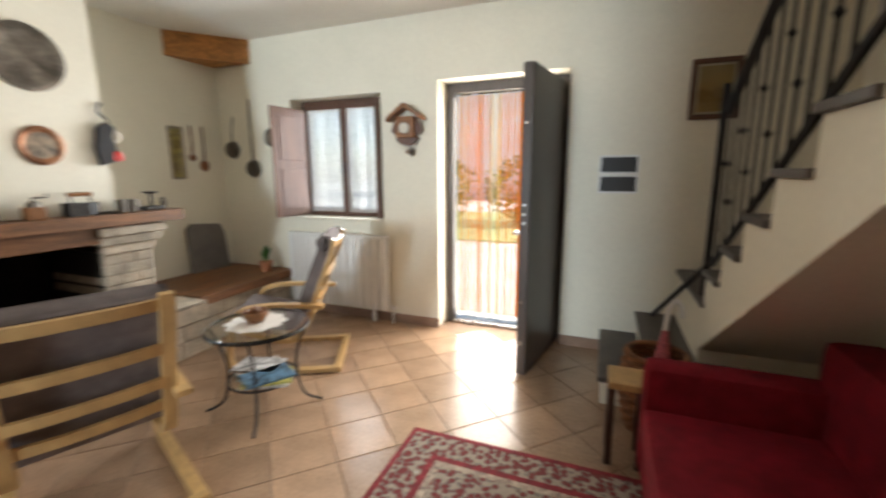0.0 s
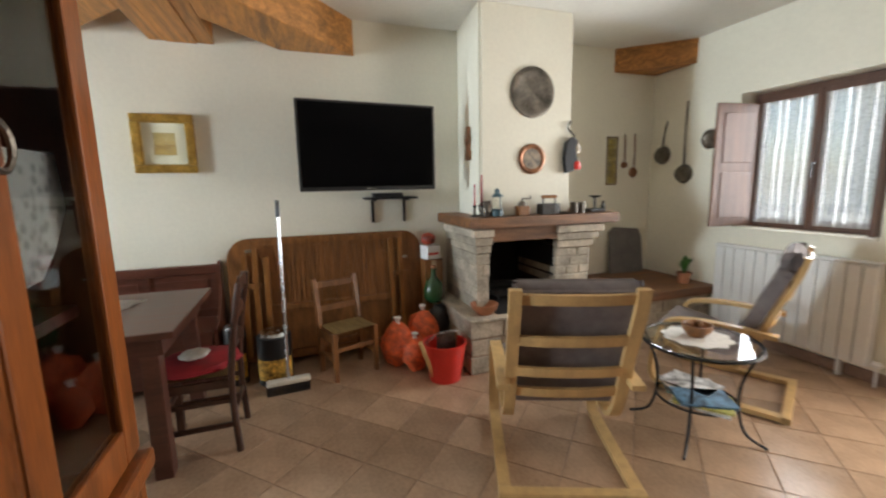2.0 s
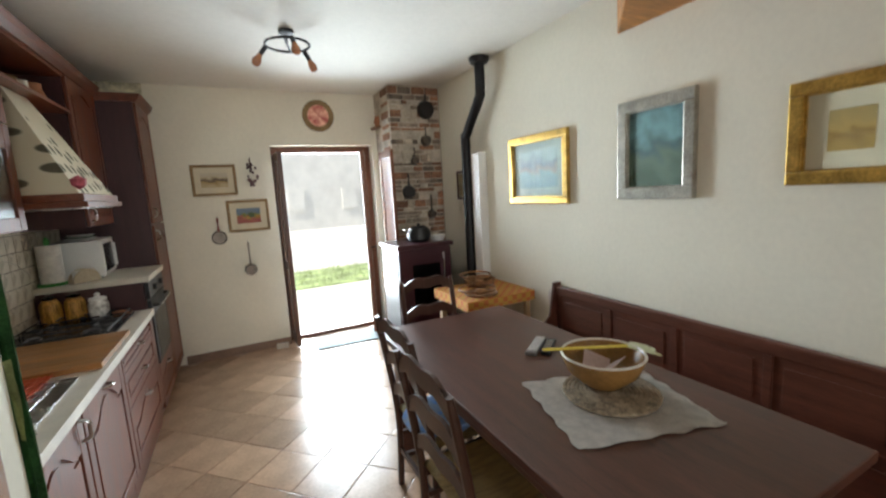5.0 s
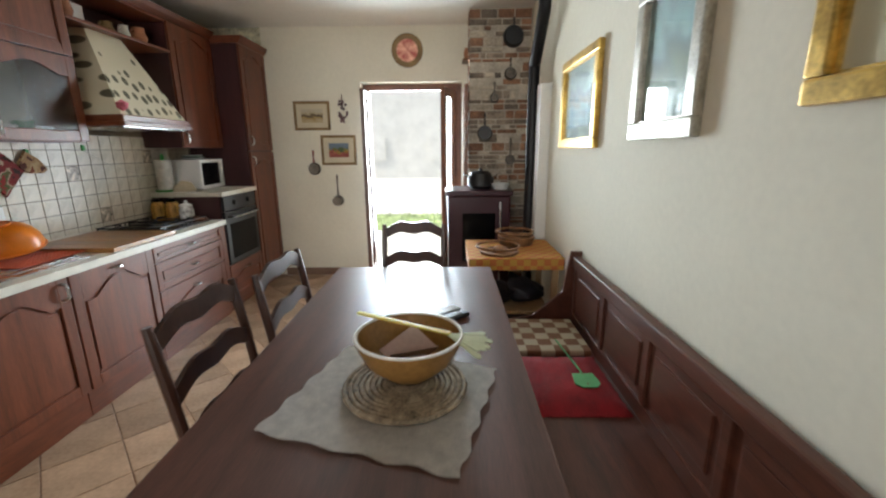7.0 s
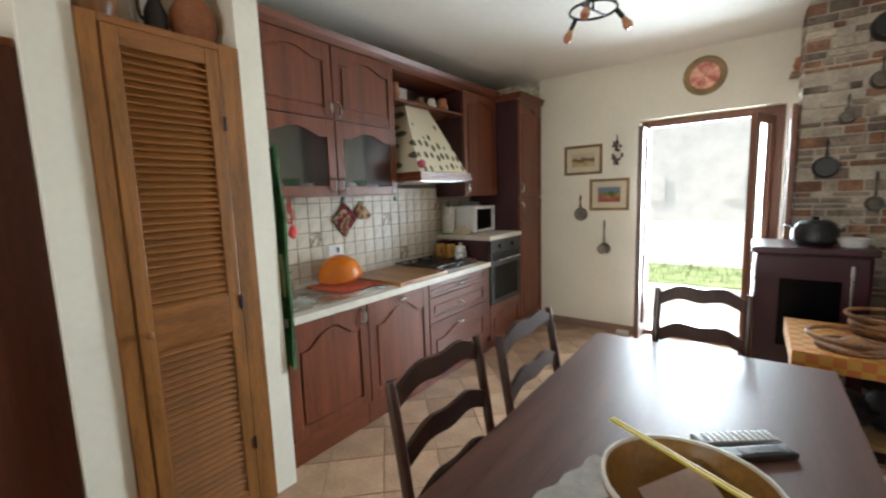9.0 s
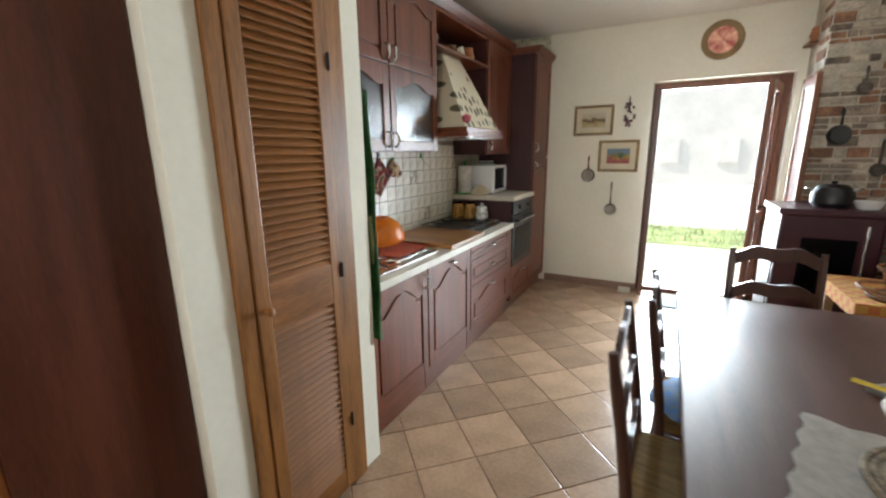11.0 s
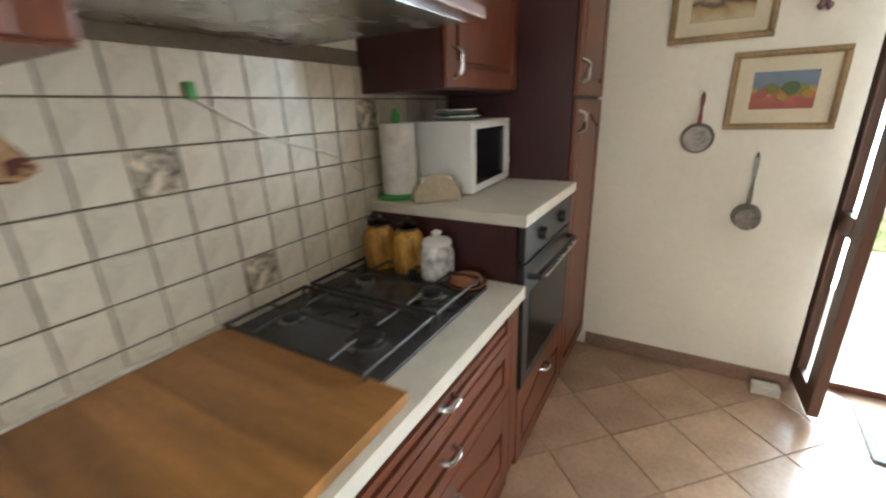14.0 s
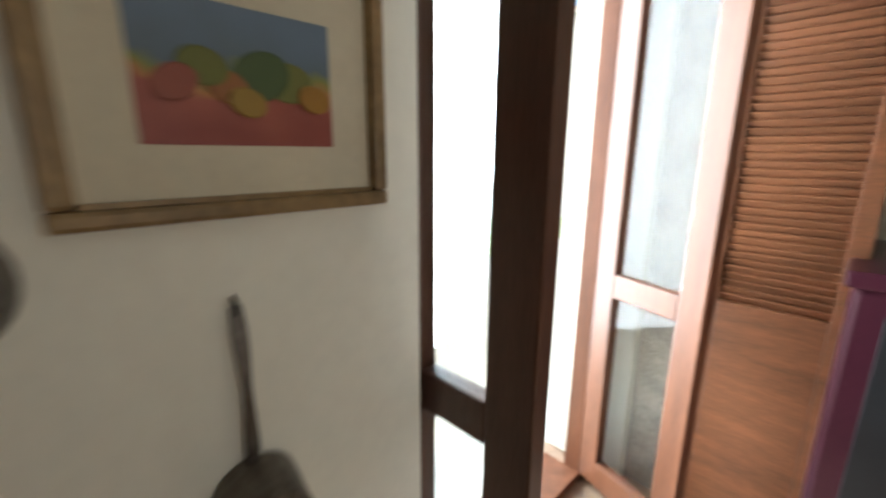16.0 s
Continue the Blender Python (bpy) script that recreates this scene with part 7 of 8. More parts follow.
def dining():
    t = thing("dining_table", -1.80, -0.935, 0, "long dark brown wooden dining table", "table")
    part("tabletop", boxes((-0.46, 0.46, -0.985, 0.985, 0.735, 0.77), bevel=0.006), table_wood, t)
    for x0, x1, y0, y1 in ((-0.40, 0.40, -0.92, -0.895), (-0.40, 0.40, 0.895, 0.92), (-0.40, -0.375, -0.895, 0.895), (0.375, 0.40, -0.895, 0.895)):
        part("apron", boxes((x0, x1, y0, y1, 0.64, 0.735), bevel=0.003), table_wood, t)
    for x in (-0.36, 0.36):
        for y in (-0.86, 0.86):
            part("leg", boxes((x - 0.04, x + 0.04, y - 0.04, y + 0.04, 0, 0.64), bevel=0.006), table_wood, t)
    b = thing("settle_bench", -2.57, -0.93, 0, "dark wooden bench with a panelled back along the wall", "bench")
    part("seat", boxes((-0.18, 0.22, -0.93, 0.94, 0.40, 0.435), bevel=0.006), bench_wood, b)
    part("seat_front", boxes((0.17, 0.19, -0.92, 0.93, 0.06, 0.40), bevel=0.003), bench_wood, b)
    part("top_rail", boxes((-0.215, -0.17, -0.95, 0.96, 0.775, 0.845), bevel=0.01), bench_wood, b)
    part("lower_rail", boxes((-0.212, -0.175, -0.93, 0.94, 0.435, 0.50), bevel=0.004), bench_wood, b)
    for k in range(5):
        y = -0.93 + k * 0.4575
        part("upright", boxes((-0.212, -0.175, y, y + 0.04, 0.50, 0.775), bevel=0.004), bench_wood, b)
        if k < 4:
            part("back_panel", boxes((-0.205, -0.185, y + 0.04, y + 0.4575, 0.50, 0.775)), bench_wood, b)
            part("raised_field", boxes((-0.187, -0.178, y + 0.08, y + 0.4175, 0.54, 0.735), bevel=0.004), bench_wood, b)
    for y in (-0.965, 0.945):
        part("end_panel", slab([(-0.225, 0), (0.19, 0), (0.2, 0.44), (0.05, 0.47), (-0.12, 0.62), (-0.16, 0.87), (-0.225, 0.87)], y, y + 0.02, plane="xz"), bench_wood, b)
    part("knotted_cord", tube(bez((-0.19, -0.955, 0.86), (-0.15, -0.985, 0.8), (-0.15, -0.985, 0.7), (-0.17, -0.985, 0.74), n=4), 0.008, 6), white_cloth, b, "white knotted cord")
    c = thing("seat_cushion", -2.545, -1.165, 0.436, "tufted red seat cushion on the bench", "cushion")
    bm = bmesh.new()
    n = 18
    g = [[bm.verts.new((-0.185 + 0.39 * i / n, -0.235 + 0.47 * j / n, 0.045 * min(1, 4 * min(i, n - i, j, n - j) / n) ** 0.5 + 0.01 * math.cos(i * 2.1) * math.cos(j * 2.1))) for j in range(n + 1)] for i in range(n + 1)]
    for i in range(n):
        for j in range(n):
            bm.faces.new((g[i][j], g[i + 1][j], g[i + 1][j + 1], g[i][j + 1]))
    bot = [bm.verts.new((x, y, 0)) for x, y in ((-0.185, -0.235), (0.205, -0.235), (0.205, 0.235), (-0.185, 0.235))]
    bm.faces.new(bot)
    part("cover", bm, cushion_red, c, smooth=True)
    pl = thing("seat_cushion", -2.545, -1.62, 0.436, "brown and cream checked cushion on the bench", "cushion")
    part("cover", boxes((-0.185, 0.205, -0.205, 0.205, 0, 0.035), bevel=0.012), plaid, pl)
    s = thing("fly_swatter", -2.60, -1.12, 0.485, "green plastic fly swatter lying on the red cushion", "fly swatter", rz=0)
    part("paddle", slab([(-0.045, -0.05), (0.045, -0.05), (0.055, 0.03), (0.03, 0.06), (-0.03, 0.06), (-0.055, 0.03)], 0, 0.004), swat_green, s)
    part("handle", tube([(0, -0.05, 0.004), (0.04, -0.37, 0.012)], 0.004, 6), swat_green, s)
    # things on the table
    zt = 0.771
    cl = thing("table_cloth", -1.84, -0.555, zt, "white embroidered cloth laid crosswise on the table", "cloth", rz=-16)
    bm = bmesh.new()
    n = 22
    g = [[bm.verts.new((-0.27 + 0.54 * i / n + 0.006 * math.sin(j * 1.3), -0.24 + 0.48 * j / n + 0.006 * math.sin(i * 1.1), 0.003 + 0.004 * abs(math.sin(i * 0.7 + j * 0.5)) * (1 if min(i, j, n - i, n - j) < 4 else 0.2))) for j in range(n + 1)] for i in range(n + 1)]
    for i in range(n):
        for j in range(n):
            bm.faces.new((g[i][j], g[i + 1][j], g[i + 1][j + 1], g[i][j + 1]))
    bmesh.ops.solidify(bm, geom=bm.faces[:], thickness=0.002)
    part("linen", bm, white_cloth, cl, smooth=True)
    tr = thing("woven_trivet", -1.88, -0.60, zt + 0.008, "round woven straw mat under the bowl", "mat")
    for k in range(11):
        r = 0.012 + k * 0.0165
        part("coil", tube([(r * math.cos(a), r * math.sin(a), 0.006) for a in [2 * math.pi * q / 32 for q in range(32)]], 0.0082, 6, close=True), straw, tr)
    bo = thing("mixing_bowl", -1.89, -0.648, zt + 0.023, "large ochre ceramic bowl with a pale rim", "bowl")
    part("bowl", turned([(0.07, 0), (0.085, 0.012), (0.14, 0.065), (0.162, 0.12), (0.164, 0.13), (0.152, 0.13), (0.13, 0.07), (0.075, 0.02), (0.0, 0.016)], 40), ochre, bo, smooth=True)
    part("rim", tube([(0.159 * math.cos(a), 0.159 * math.sin(a), 0.131) for a in [2 * math.pi * q / 40 for q in range(40)]], 0.0055, 6, close=True), laminate, bo, "pale glazed rim")
    pa = thing("folded_paper", -1.89, -0.65, zt + 0.05, "pinkish folded paper inside the bowl", "paper", rz=20)
    for k, (rx, ry) in enumerate(((38, 0), (-25, 20))):
        o = part("sheet", boxes((-0.07, 0.07, -0.05, 0.06, -0.001, 0.001)), paper_pink, pa)
        o.matrix_basis = pose(0.0, 0.02 - k * 0.05, 0.045, rx, ry, k * 20)
    fs = thing("fly_swatter", -2.016, -0.633, zt + 0.158, "yellow fly swatter with a pale fan lying across the bowl", "fly swatter")
    for off in (-0.004, 0.004):
        part("handle", tube([(0.002 + off * 0.5, off, 0.004), (0.309 + off * 0.5, -0.161 + off, 0.004)], 0.0042, 6), swat_yellow, fs)
    for k in range(9):
        a = radians(170 - 40 + 80 * k / 8)
        b0, b1 = a - radians(5.2), a + radians(5.2)
        ln = 0.115 + 0.012 * math.cos(k * 2.4)
        rib = slab([(0.012, 0.0), (ln * 0.94 * math.cos(b0), ln * 0.94 * math.sin(b0)), (ln * math.cos(a), ln * math.sin(a)), (ln * 0.94 * math.cos(b1), ln * 0.94 * math.sin(b1))], 0.0, 0.003 + 0.0015 * (k % 2))
        for v in rib.verts:
            v.co.z -= 0.35 * max(0.0, math.hypot(v.co.x, v.co.y) - 0.05)
        part("fan_rib", rib, swat_pale, fs)
    rc = thing("remote_control", -1.955, -1.145, zt, "grey remote control with rows of pale buttons", "remote control", rz=-53)
    part("body", boxes((-0.028, 0.028, -0.115, 0.115, 0, 0.02), bevel=0.007), remote_grey, rc)
    for i in range(4):
        for j in range(11):
            part("button", boxes((-0.022 + i * 0.0118, -0.0135 + i * 0.0118, -0.105 + j * 0.018, -0.094 + j * 0.018, 0.02, 0.0225)), white_enamel, rc)
    r2 = thing("remote_control", -2.005, -1.105, zt, "black slim remote control with a curved underside", "remote control", rz=-50)
    part("body", boxes((-0.025, 0.025, -0.1, 0.1, 0, 0.018), bevel=0.008), plastic_black, r2)
    part("key_pad", boxes((-0.015, 0.015, -0.07, 0.05, 0.018, 0.0195), bevel=0.0005), hob_black, r2)
    # chairs
    ladder_chair("dining_chair", "dark-stained dining chair with wavy back slats", -1.40, -0.80, 180, 0.46, 0.40, 0.45, 0.98, dark_wood, rush, "dining chairs")
    ladder_chair("dining_chair", "dark-stained dining chair with a blue cushion on its rush seat", -1.475, -1.30, 180, 0.46, 0.40, 0.45, 0.98, dark_wood, rush, "dining chairs")
    bc = solid("chair_cushion", lumpy(0.2, 0.06, 3.0), material("blue_patterned_cotton", (0.06, 0.18, 0.42), 0.9, vary=0.9, scale=26, fine=60, bump=0.3, dark=(0.35, 0.42, 0.5)), "blue patterned cushion on a dining chair", "cushion", at=(-1.465, -1.30, 0.455), smooth=True)
    ladder_chair("dining_chair", "dark-stained dining chair at the table's end", -1.78, -1.87, 90, 0.38, 0.40, 0.45, 1.0, dark_wood, rush, "dining chairs")
    ladder_chair("dining_chair", "dark-stained dining chair with a red cushion", -1.70, 0.07, -90, 0.345, 0.40, 0.43, 0.93, dark_wood, rush, "dining chairs")
    rcu = solid("chair_cushion", lumpy(0.23, 0.075, 1.5, 0.9, 0.95), cushion_red, "red cushion on a dining chair", "cushion", at=(-1.71, 0.05, 0.437), smooth=True)
    solid("folded_cloth", lumpy(0.075, 0.04, 2.5), white_cloth, "small crumpled white cloth on the red cushion", "cloth", at=(-1.70, 0.04, 0.5), smooth=True)


plaid = bpy.data.materials.new("checked_cotton")
plaid.use_nodes = True
_n, _l = plaid.node_tree.nodes, plaid.node_tree.links
_ck, _tc = _n.new("ShaderNodeTexChecker"), _n.new("ShaderNodeTexCoord")
_ck.inputs["Scale"].default_value = 14
_ck.inputs["Color1"].default_value, _ck.inputs["Color2"].default_value = (0.22, 0.11, 0.06, 1), (0.48, 0.40, 0.28, 1)
_l.new(_tc.outputs["Object"], _ck.inputs["Vector"]), _l.new(_ck.outputs[0], _n["Principled BSDF"].inputs["Base Color"])
_n["Principled BSDF"].inputs["Roughness"].default_value = 0.95
straw = material("woven_straw", (0.36, 0.29, 0.20), 0.9, vary=0.35, scale=30, fine=140, bump=0.6)
ochre = material("ochre_glaze", (0.30, 0.155, 0.045), 0.25, vary=0.15, bump=0.03)
paper_pink = material("pinkish_paper", (0.50, 0.38, 0.35), 0.8, vary=0.08, bump=0.05)
swat_yellow = material("yellow_plastic", (0.65, 0.52, 0.06), 0.45, vary=0.06)
swat_pale = material("pale_green_plastic", (0.55, 0.60, 0.40), 0.5, vary=0.08)
swat_green = material("mint_plastic", (0.12, 0.42, 0.16), 0.45, vary=0.08)
remote_grey = material("grey_remote_plastic", (0.22, 0.23, 0.25), 0.4, vary=0.1, bump=0.03)
dining()

# ---- stove corner ----


def stove_corner():
    rnd = random.Random(11)
    p = thing("stone_pillar", -2.5, -4.03, 0, "stone and brick pillar with pans hanging on it", "pillar")
    x0, x1, y0, y1 = -0.296, 0.29, -0.266, 0.24
    part("core", boxes((x0, x1, y0, y1, 0, C - 0.002)), mortar, p)
    z = 0.0
    k = 0
    while z < C - 0.03:
        h = rnd.choice((0.036, 0.042, 0.046, 0.052, 0.06, 0.085))
        h = min(h, C - 0.004 - z)
        x = x0
        while x < x1 - 0.03:
            w = rnd.uniform(0.06, 0.21)
            if x1 - x - w < 0.07:
                w = x1 - x
            if rnd.random() < 0.8:
                pr = rnd.uniform(0.004, 0.02)
                part("stone", boxes((x + 0.006, x + w - 0.006 + (pr if x + w >= x1 - 1e-6 else 0), y1 - 0.03, y1 + pr, z + 0.006, z + h - 0.006), bevel=0.006), rnd.choice((brick_red, brick_red, field_stone, field_stone, stone)), p)
            x += w
        if k % 2 == 0:
            part("stone", boxes((x1 - 0.03, x1 + rnd.uniform(0.003, 0.012), y0 + 0.25, y0 + 0.46, z + 0.006, z + h - 0.006), bevel=0.006), brick_red, p)
        z += h
        k += 1
    for x, zz, r, ln, lab in ((-2.62, 2.50, 0.10, 0.0, "dark round pan hung high on the pillar"), (-2.36, 1.62, 0.075, 0.12, "black pan hung on the pillar"), (-2.6, 2.17, 0.06, 0.08, "small dark pan hung on the pillar"), (-2.62, 1.36, 0.05, 0.16, "dark skimmer hung on the pillar"), (-2.45, 1.95, 0.045, 0.1, "little pan hung on the pillar")):
        t = hanging_pan(x, -3.765, zz, r, max(ln, 0.06), plastic_black if r > 0.06 else old_copper, lab, "y", "pans on the pillar", 0.05)
    s = thing("pellet_stove", -2.275, -3.47, 0, "dark maroon metal stove with a black front", "stove")
    part("body", boxes((-0.285, 0.285, -0.27, 0.25, 0.06, 1.06), bevel=0.02), maroon, s)
    part("top_plate", boxes((-0.305, 0.305, -0.285, 0.275, 1.06, 1.105), bevel=0.008), maroon, s)
    part("front_glass", boxes((-0.15, 0.15, 0.25, 0.262, 0.45, 0.9), bevel=0.006), screen_black, s)
    part("front_strip", boxes((-0.2, -0.185, 0.25, 0.27, 0.2, 1.0), bevel=0.004), steel, s)
    part("side_panel", boxes((0.285, 0.292, -0.2, 0.2, 0.15, 1.0), bevel=0.003), plastic_black, s)
    for x in (-0.24, 0.24):
        for y in (-0.22, 0.2):
            part("foot", turned([(0.02, 0), (0.02, 0.06)], 10, at=(x, y, 0)), plastic_black, s)
    f = thing("flue_pipe", -2.69, -3.04, 0, "black stove flue pipe with an offset to the ceiling", "flue")
    part("pipe", tube(bez((0, 0, 0.25), (0, 0, 1.0), (0, 0, 2.05), (0, 0.03, 2.13), (0, 0.27, 2.40), (0, 0.30, 2.47), (0, 0.30, 2.70), n=4), 0.045, 14), black_metal, f, smooth=True)
    part("collar", turned([(0.075, 2.70), (0.09, 2.725), (0.09, 2.752)], 20, at=(0, 0.30, 0)), black_metal, f, smooth=True)
    part("collar", turned([(0.05, 1.45), (0.05, 1.52)], 16), black_metal, f)
    part("elbow", tube([(0, 0, 0.28), (0.09, -0.2, 0.28), (0.13, -0.28, 0.28)], 0.045, 12), black_metal, f, smooth=True)
    solid("pipe_sleeve", boxes((0, 0.09, 0, 0.13, 0, 1.25), bevel=0.008), white_enamel, "white boxed pipe running up the wall", "pipe", at=(W + 0.002, -2.98, 0.7))
    kt = thing("kettle", -2.30, -3.42, 1.106, "dark enamel pot with a lid and two handles on the stove", "pot")
    part("body", turned([(0.09, 0), (0.12, 0.03), (0.125, 0.09), (0.1, 0.13), (0.1, 0.14)], 24), plastic_black, kt, smooth=True)
    part("lid", turned([(0.1, 0.14), (0.07, 0.16), (0.015, 0.165), (0.02, 0.185)], 24), black_metal, kt, smooth=True)
    for sx in (-1, 1):
        part("handle", tube(bez((sx * 0.11, -0.03, 0.11), (sx * 0.15, -0.02, 0.13), (sx * 0.15, 0.02, 0.13), (sx * 0.11, 0.03, 0.11), n=4), 0.007), steel, kt)
    wd = thing("white_dish", -2.48, -3.35, 1.106, "oval white enamel dish on the stove", "dish")
    part("dish", turned([(0.06, 0), (0.085, 0.055), (0.08, 0.055), (0.055, 0.008)], 24), white_enamel, wd, smooth=True)
    c = thing("side_trolley", -2.46, -2.47, 0, "light wooden side table with a yellow checked cloth", "table")
    for x in (-0.27, 0.27):
        for y in (-0.25, 0.25):
            part("leg", boxes((x - 0.022, x + 0.022, y - 0.022, y + 0.022, 0, 0.72), bevel=0.004), pale_wood, c)
    part("top", boxes((-0.31, 0.31, -0.29, 0.29, 0.72, 0.745), bevel=0.004), pale_wood, c)
    part("shelf", boxes((-0.26, 0.26, -0.24, 0.24, 0.33, 0.35)), pale_wood, c)
    part("shelf", boxes((-0.26, 0.26, -0.24, 0.24, 0.12, 0.14)), pale_wood, c)
    cl = thing("checked_tablecloth", -2.46, -2.47, 0.746, "yellow and red checked cloth over the side table", "cloth")
    bm = boxes((-0.318, 0.318, -0.298, 0.298, 0, 0.006))
    for a in ((-0.318, 0.318, 0.298, 0.302, -0.075, 0.006), (0.318, 0.322, -0.298, 0.298, -0.075, 0.006)):
        box(bm, *a)
    part("cotton", bm, checked_yellow, cl)
    for x, y, r, h, lab in ((-2.52, -2.62, 0.14, 0.08, "round wicker bread basket on the side table"), (-2.36, -2.33, 0.15, 0.035, "flat wicker tray on the side table")):
        b = thing("wicker_tray", x, y, 0.753, lab, "basket", "wicker on the side table")
        for k in range(max(2, int(h / 0.016))):
            rr = r * (0.86 + 0.14 * k / max(1, int(h / 0.016) - 1))
            part("coil", tube([(rr * math.cos(a), rr * math.sin(a), 0.009 + k * 0.016) for a in [2 * math.pi * q / 28 for q in range(28)]], 0.0095, 6, close=True), wicker_brown, b)
        part("base", turned([(r * 0.86, 0), (r * 0.86, 0.008)], 24), wicker_brown, b)
        for q in range(4):
            part("bread_roll", lumpy(0.05, 0.05, q + x * 3), crust, b, "brown bread crust", smooth=True)
            b.children[-1].location = (0.06 * math.cos(q * 1.6), 0.06 * math.sin(q * 1.6), 0.012)
    for i, (x, y, z, col, lab) in enumerate(((-2.55, -2.45, 0.351, (0.02, 0.02, 0.03), "dark bag on the side table's shelf"), (-2.32, -2.4, 0.351, (0.03, 0.03, 0.05), "black shoes on the side table's shelf"), (-2.45, -2.42, 0.141, (0.05, 0.045, 0.04), "dark box on the low shelf"))):
        solid("shelf_bag", lumpy(0.13, 0.18, i * 4.0, 1.2, 0.9), material("dark_bag", col, 0.5, vary=0.3, bump=0.3), lab, "bag", "bags under the side table", at=(x, y, z), smooth=True)
    ws = thing("corner_shelf", -2.22, S, 2.36, "small brown corner shelf holding a pot", "shelf")
    part("board", boxes((-0.1, 0.07, 0.002, 0.2, 0, 0.022), bevel=0.004), walnut, ws)
    part("bracket", slab([(0.002, 0), (0.16, 0), (0.002, -0.09)], -0.02, 0.0, plane="yz"), walnut, ws)
    pt = thing("shelf_pot", -2.22, S + 0.11, 2.383, "small brown pot on the corner shelf", "pot")
    part("body", turned([(0.04, 0), (0.06, 0.05), (0.045, 0.1), (0.05, 0.11)], 18), clay, pt, smooth=True)
    m = solid("door_mat", boxes((-0.35, 0.35, -0.2, 0.2, 0, 0.012), bevel=0.005), material("grey_blue_mat", (0.20, 0.24, 0.25), 0.95, vary=0.2, scale=20, fine=180, bump=0.5), "grey-blue doormat before the garden door", "doormat", at=(-1.62, -4.07, 0.001), rz=-4)
    db = solid("door_stop", boxes((-0.06, 0.06, -0.03, 0.03, 0, 0.05), bevel=0.006), laminate, "small pale block on the floor by the door", "block", at=(-0.93, -4.22, 0.001))


mortar = material("lime_mortar", (0.50, 0.44, 0.36), 0.95, vary=0.2, scale=8, fine=70, bump=0.6)
field_stone = material("grey_field_stone", (0.24, 0.19, 0.145), 0.9, vary=0.3, scale=9, fine=60, bump=0.7, random_tone=0.35)
brick_red = material("old_brick", (0.30, 0.155, 0.09), 0.9, vary=0.3, scale=9, fine=60, bump=0.6, random_tone=0.3)
maroon = material("maroon_enamel", (0.045, 0.009, 0.016), 0.3, vary=0.1, bump=0.03)
pale_wood = material("pale_beech", (0.44, 0.30, 0.16), 0.5, vary=0.15, scale=4, fine=50, stretch=(5, 5, 0.6), bump=0.06)
wicker_brown = material("brown_wicker", (0.26, 0.12, 0.045), 0.65, vary=0.35, scale=14, fine=90, bump=0.6)
crust = material("bread_crust", (0.33, 0.15, 0.05), 0.8, vary=0.3, scale=12, bump=0.4)
checked_yellow = bpy.data.materials.new("yellow_check")
checked_yellow.use_nodes = True
_n, _l = checked_yellow.node_tree.nodes, checked_yellow.node_tree.links
_ck, _tc = _n.new("ShaderNodeTexChecker"), _n.new("ShaderNodeTexCoord")
_ck.inputs["Scale"].default_value = 22
_ck.inputs["Color1"].default_value, _ck.inputs["Color2"].default_value = (0.52, 0.30, 0.06, 1), (0.50, 0.16, 0.05, 1)
_l.new(_tc.outputs["Object"], _ck.inputs["Vector"]), _l.new(_ck.outputs[0], _n["Principled BSDF"].inputs["Base Color"])
_n["Principled BSDF"].inputs["Roughness"].default_value = 0.95
stove_corner()

# ---- ceiling lamps ----


def ceiling_lamp(x, y, rz):
    c = thing("ceiling_lamp", x, y, C, "black ring ceiling lamp with three amber bulbs, switched off", "lamp", "ceiling lamps", rz=rz)
    part("canopy", turned([(0.05, -0.001), (0.05, -0.025), (0.01, -0.035)], 18), black_metal, c, smooth=True)
    part("stem", tube([(0, 0, -0.03), (0, 0, -0.095)], 0.008), black_metal, c)
    part("ring", tube([(0.145 * math.cos(a), 0.145 * math.sin(a), -0.095) for a in [2 * math.pi * q / 32 for q in range(32)]], 0.009, 8, close=True), black_metal, c)
    part("cross_bar", tube([(-0.145, 0, -0.095), (0.145, 0, -0.095)], 0.008), black_metal, c)
    for k in range(3):
        a = radians(120 * k + 20)
        d = Vector((math.cos(a), math.sin(a), 0))
        p = d * 0.145 + Vector((0, 0, -0.095))
        q = p + d * 0.045 + Vector((0, 0, -0.05))
        h = part("bulb_holder", tube([p, q], 0.016, 10), black_metal, c)
        r = q + d * 0.05 + Vector((0, 0, -0.075))
        part("bulb", tube([q, q.lerp(r, 0.25), q.lerp(r, 0.6), q.lerp(r, 0.9), r], [0.013, 0.02, 0.031, 0.024, 0.006], 12), amber, h, "amber glass bulb", smooth=True)


amber = material("amber_bulb_glass", (0.42, 0.17, 0.08), 0.12, vary=0.1, bump=0, spec=0.7)
ceiling_lamp(-1.03, -1.36, 40)
ceiling_lamp(-1.08, -2.63, 75)

# ---- entrance curtain ----


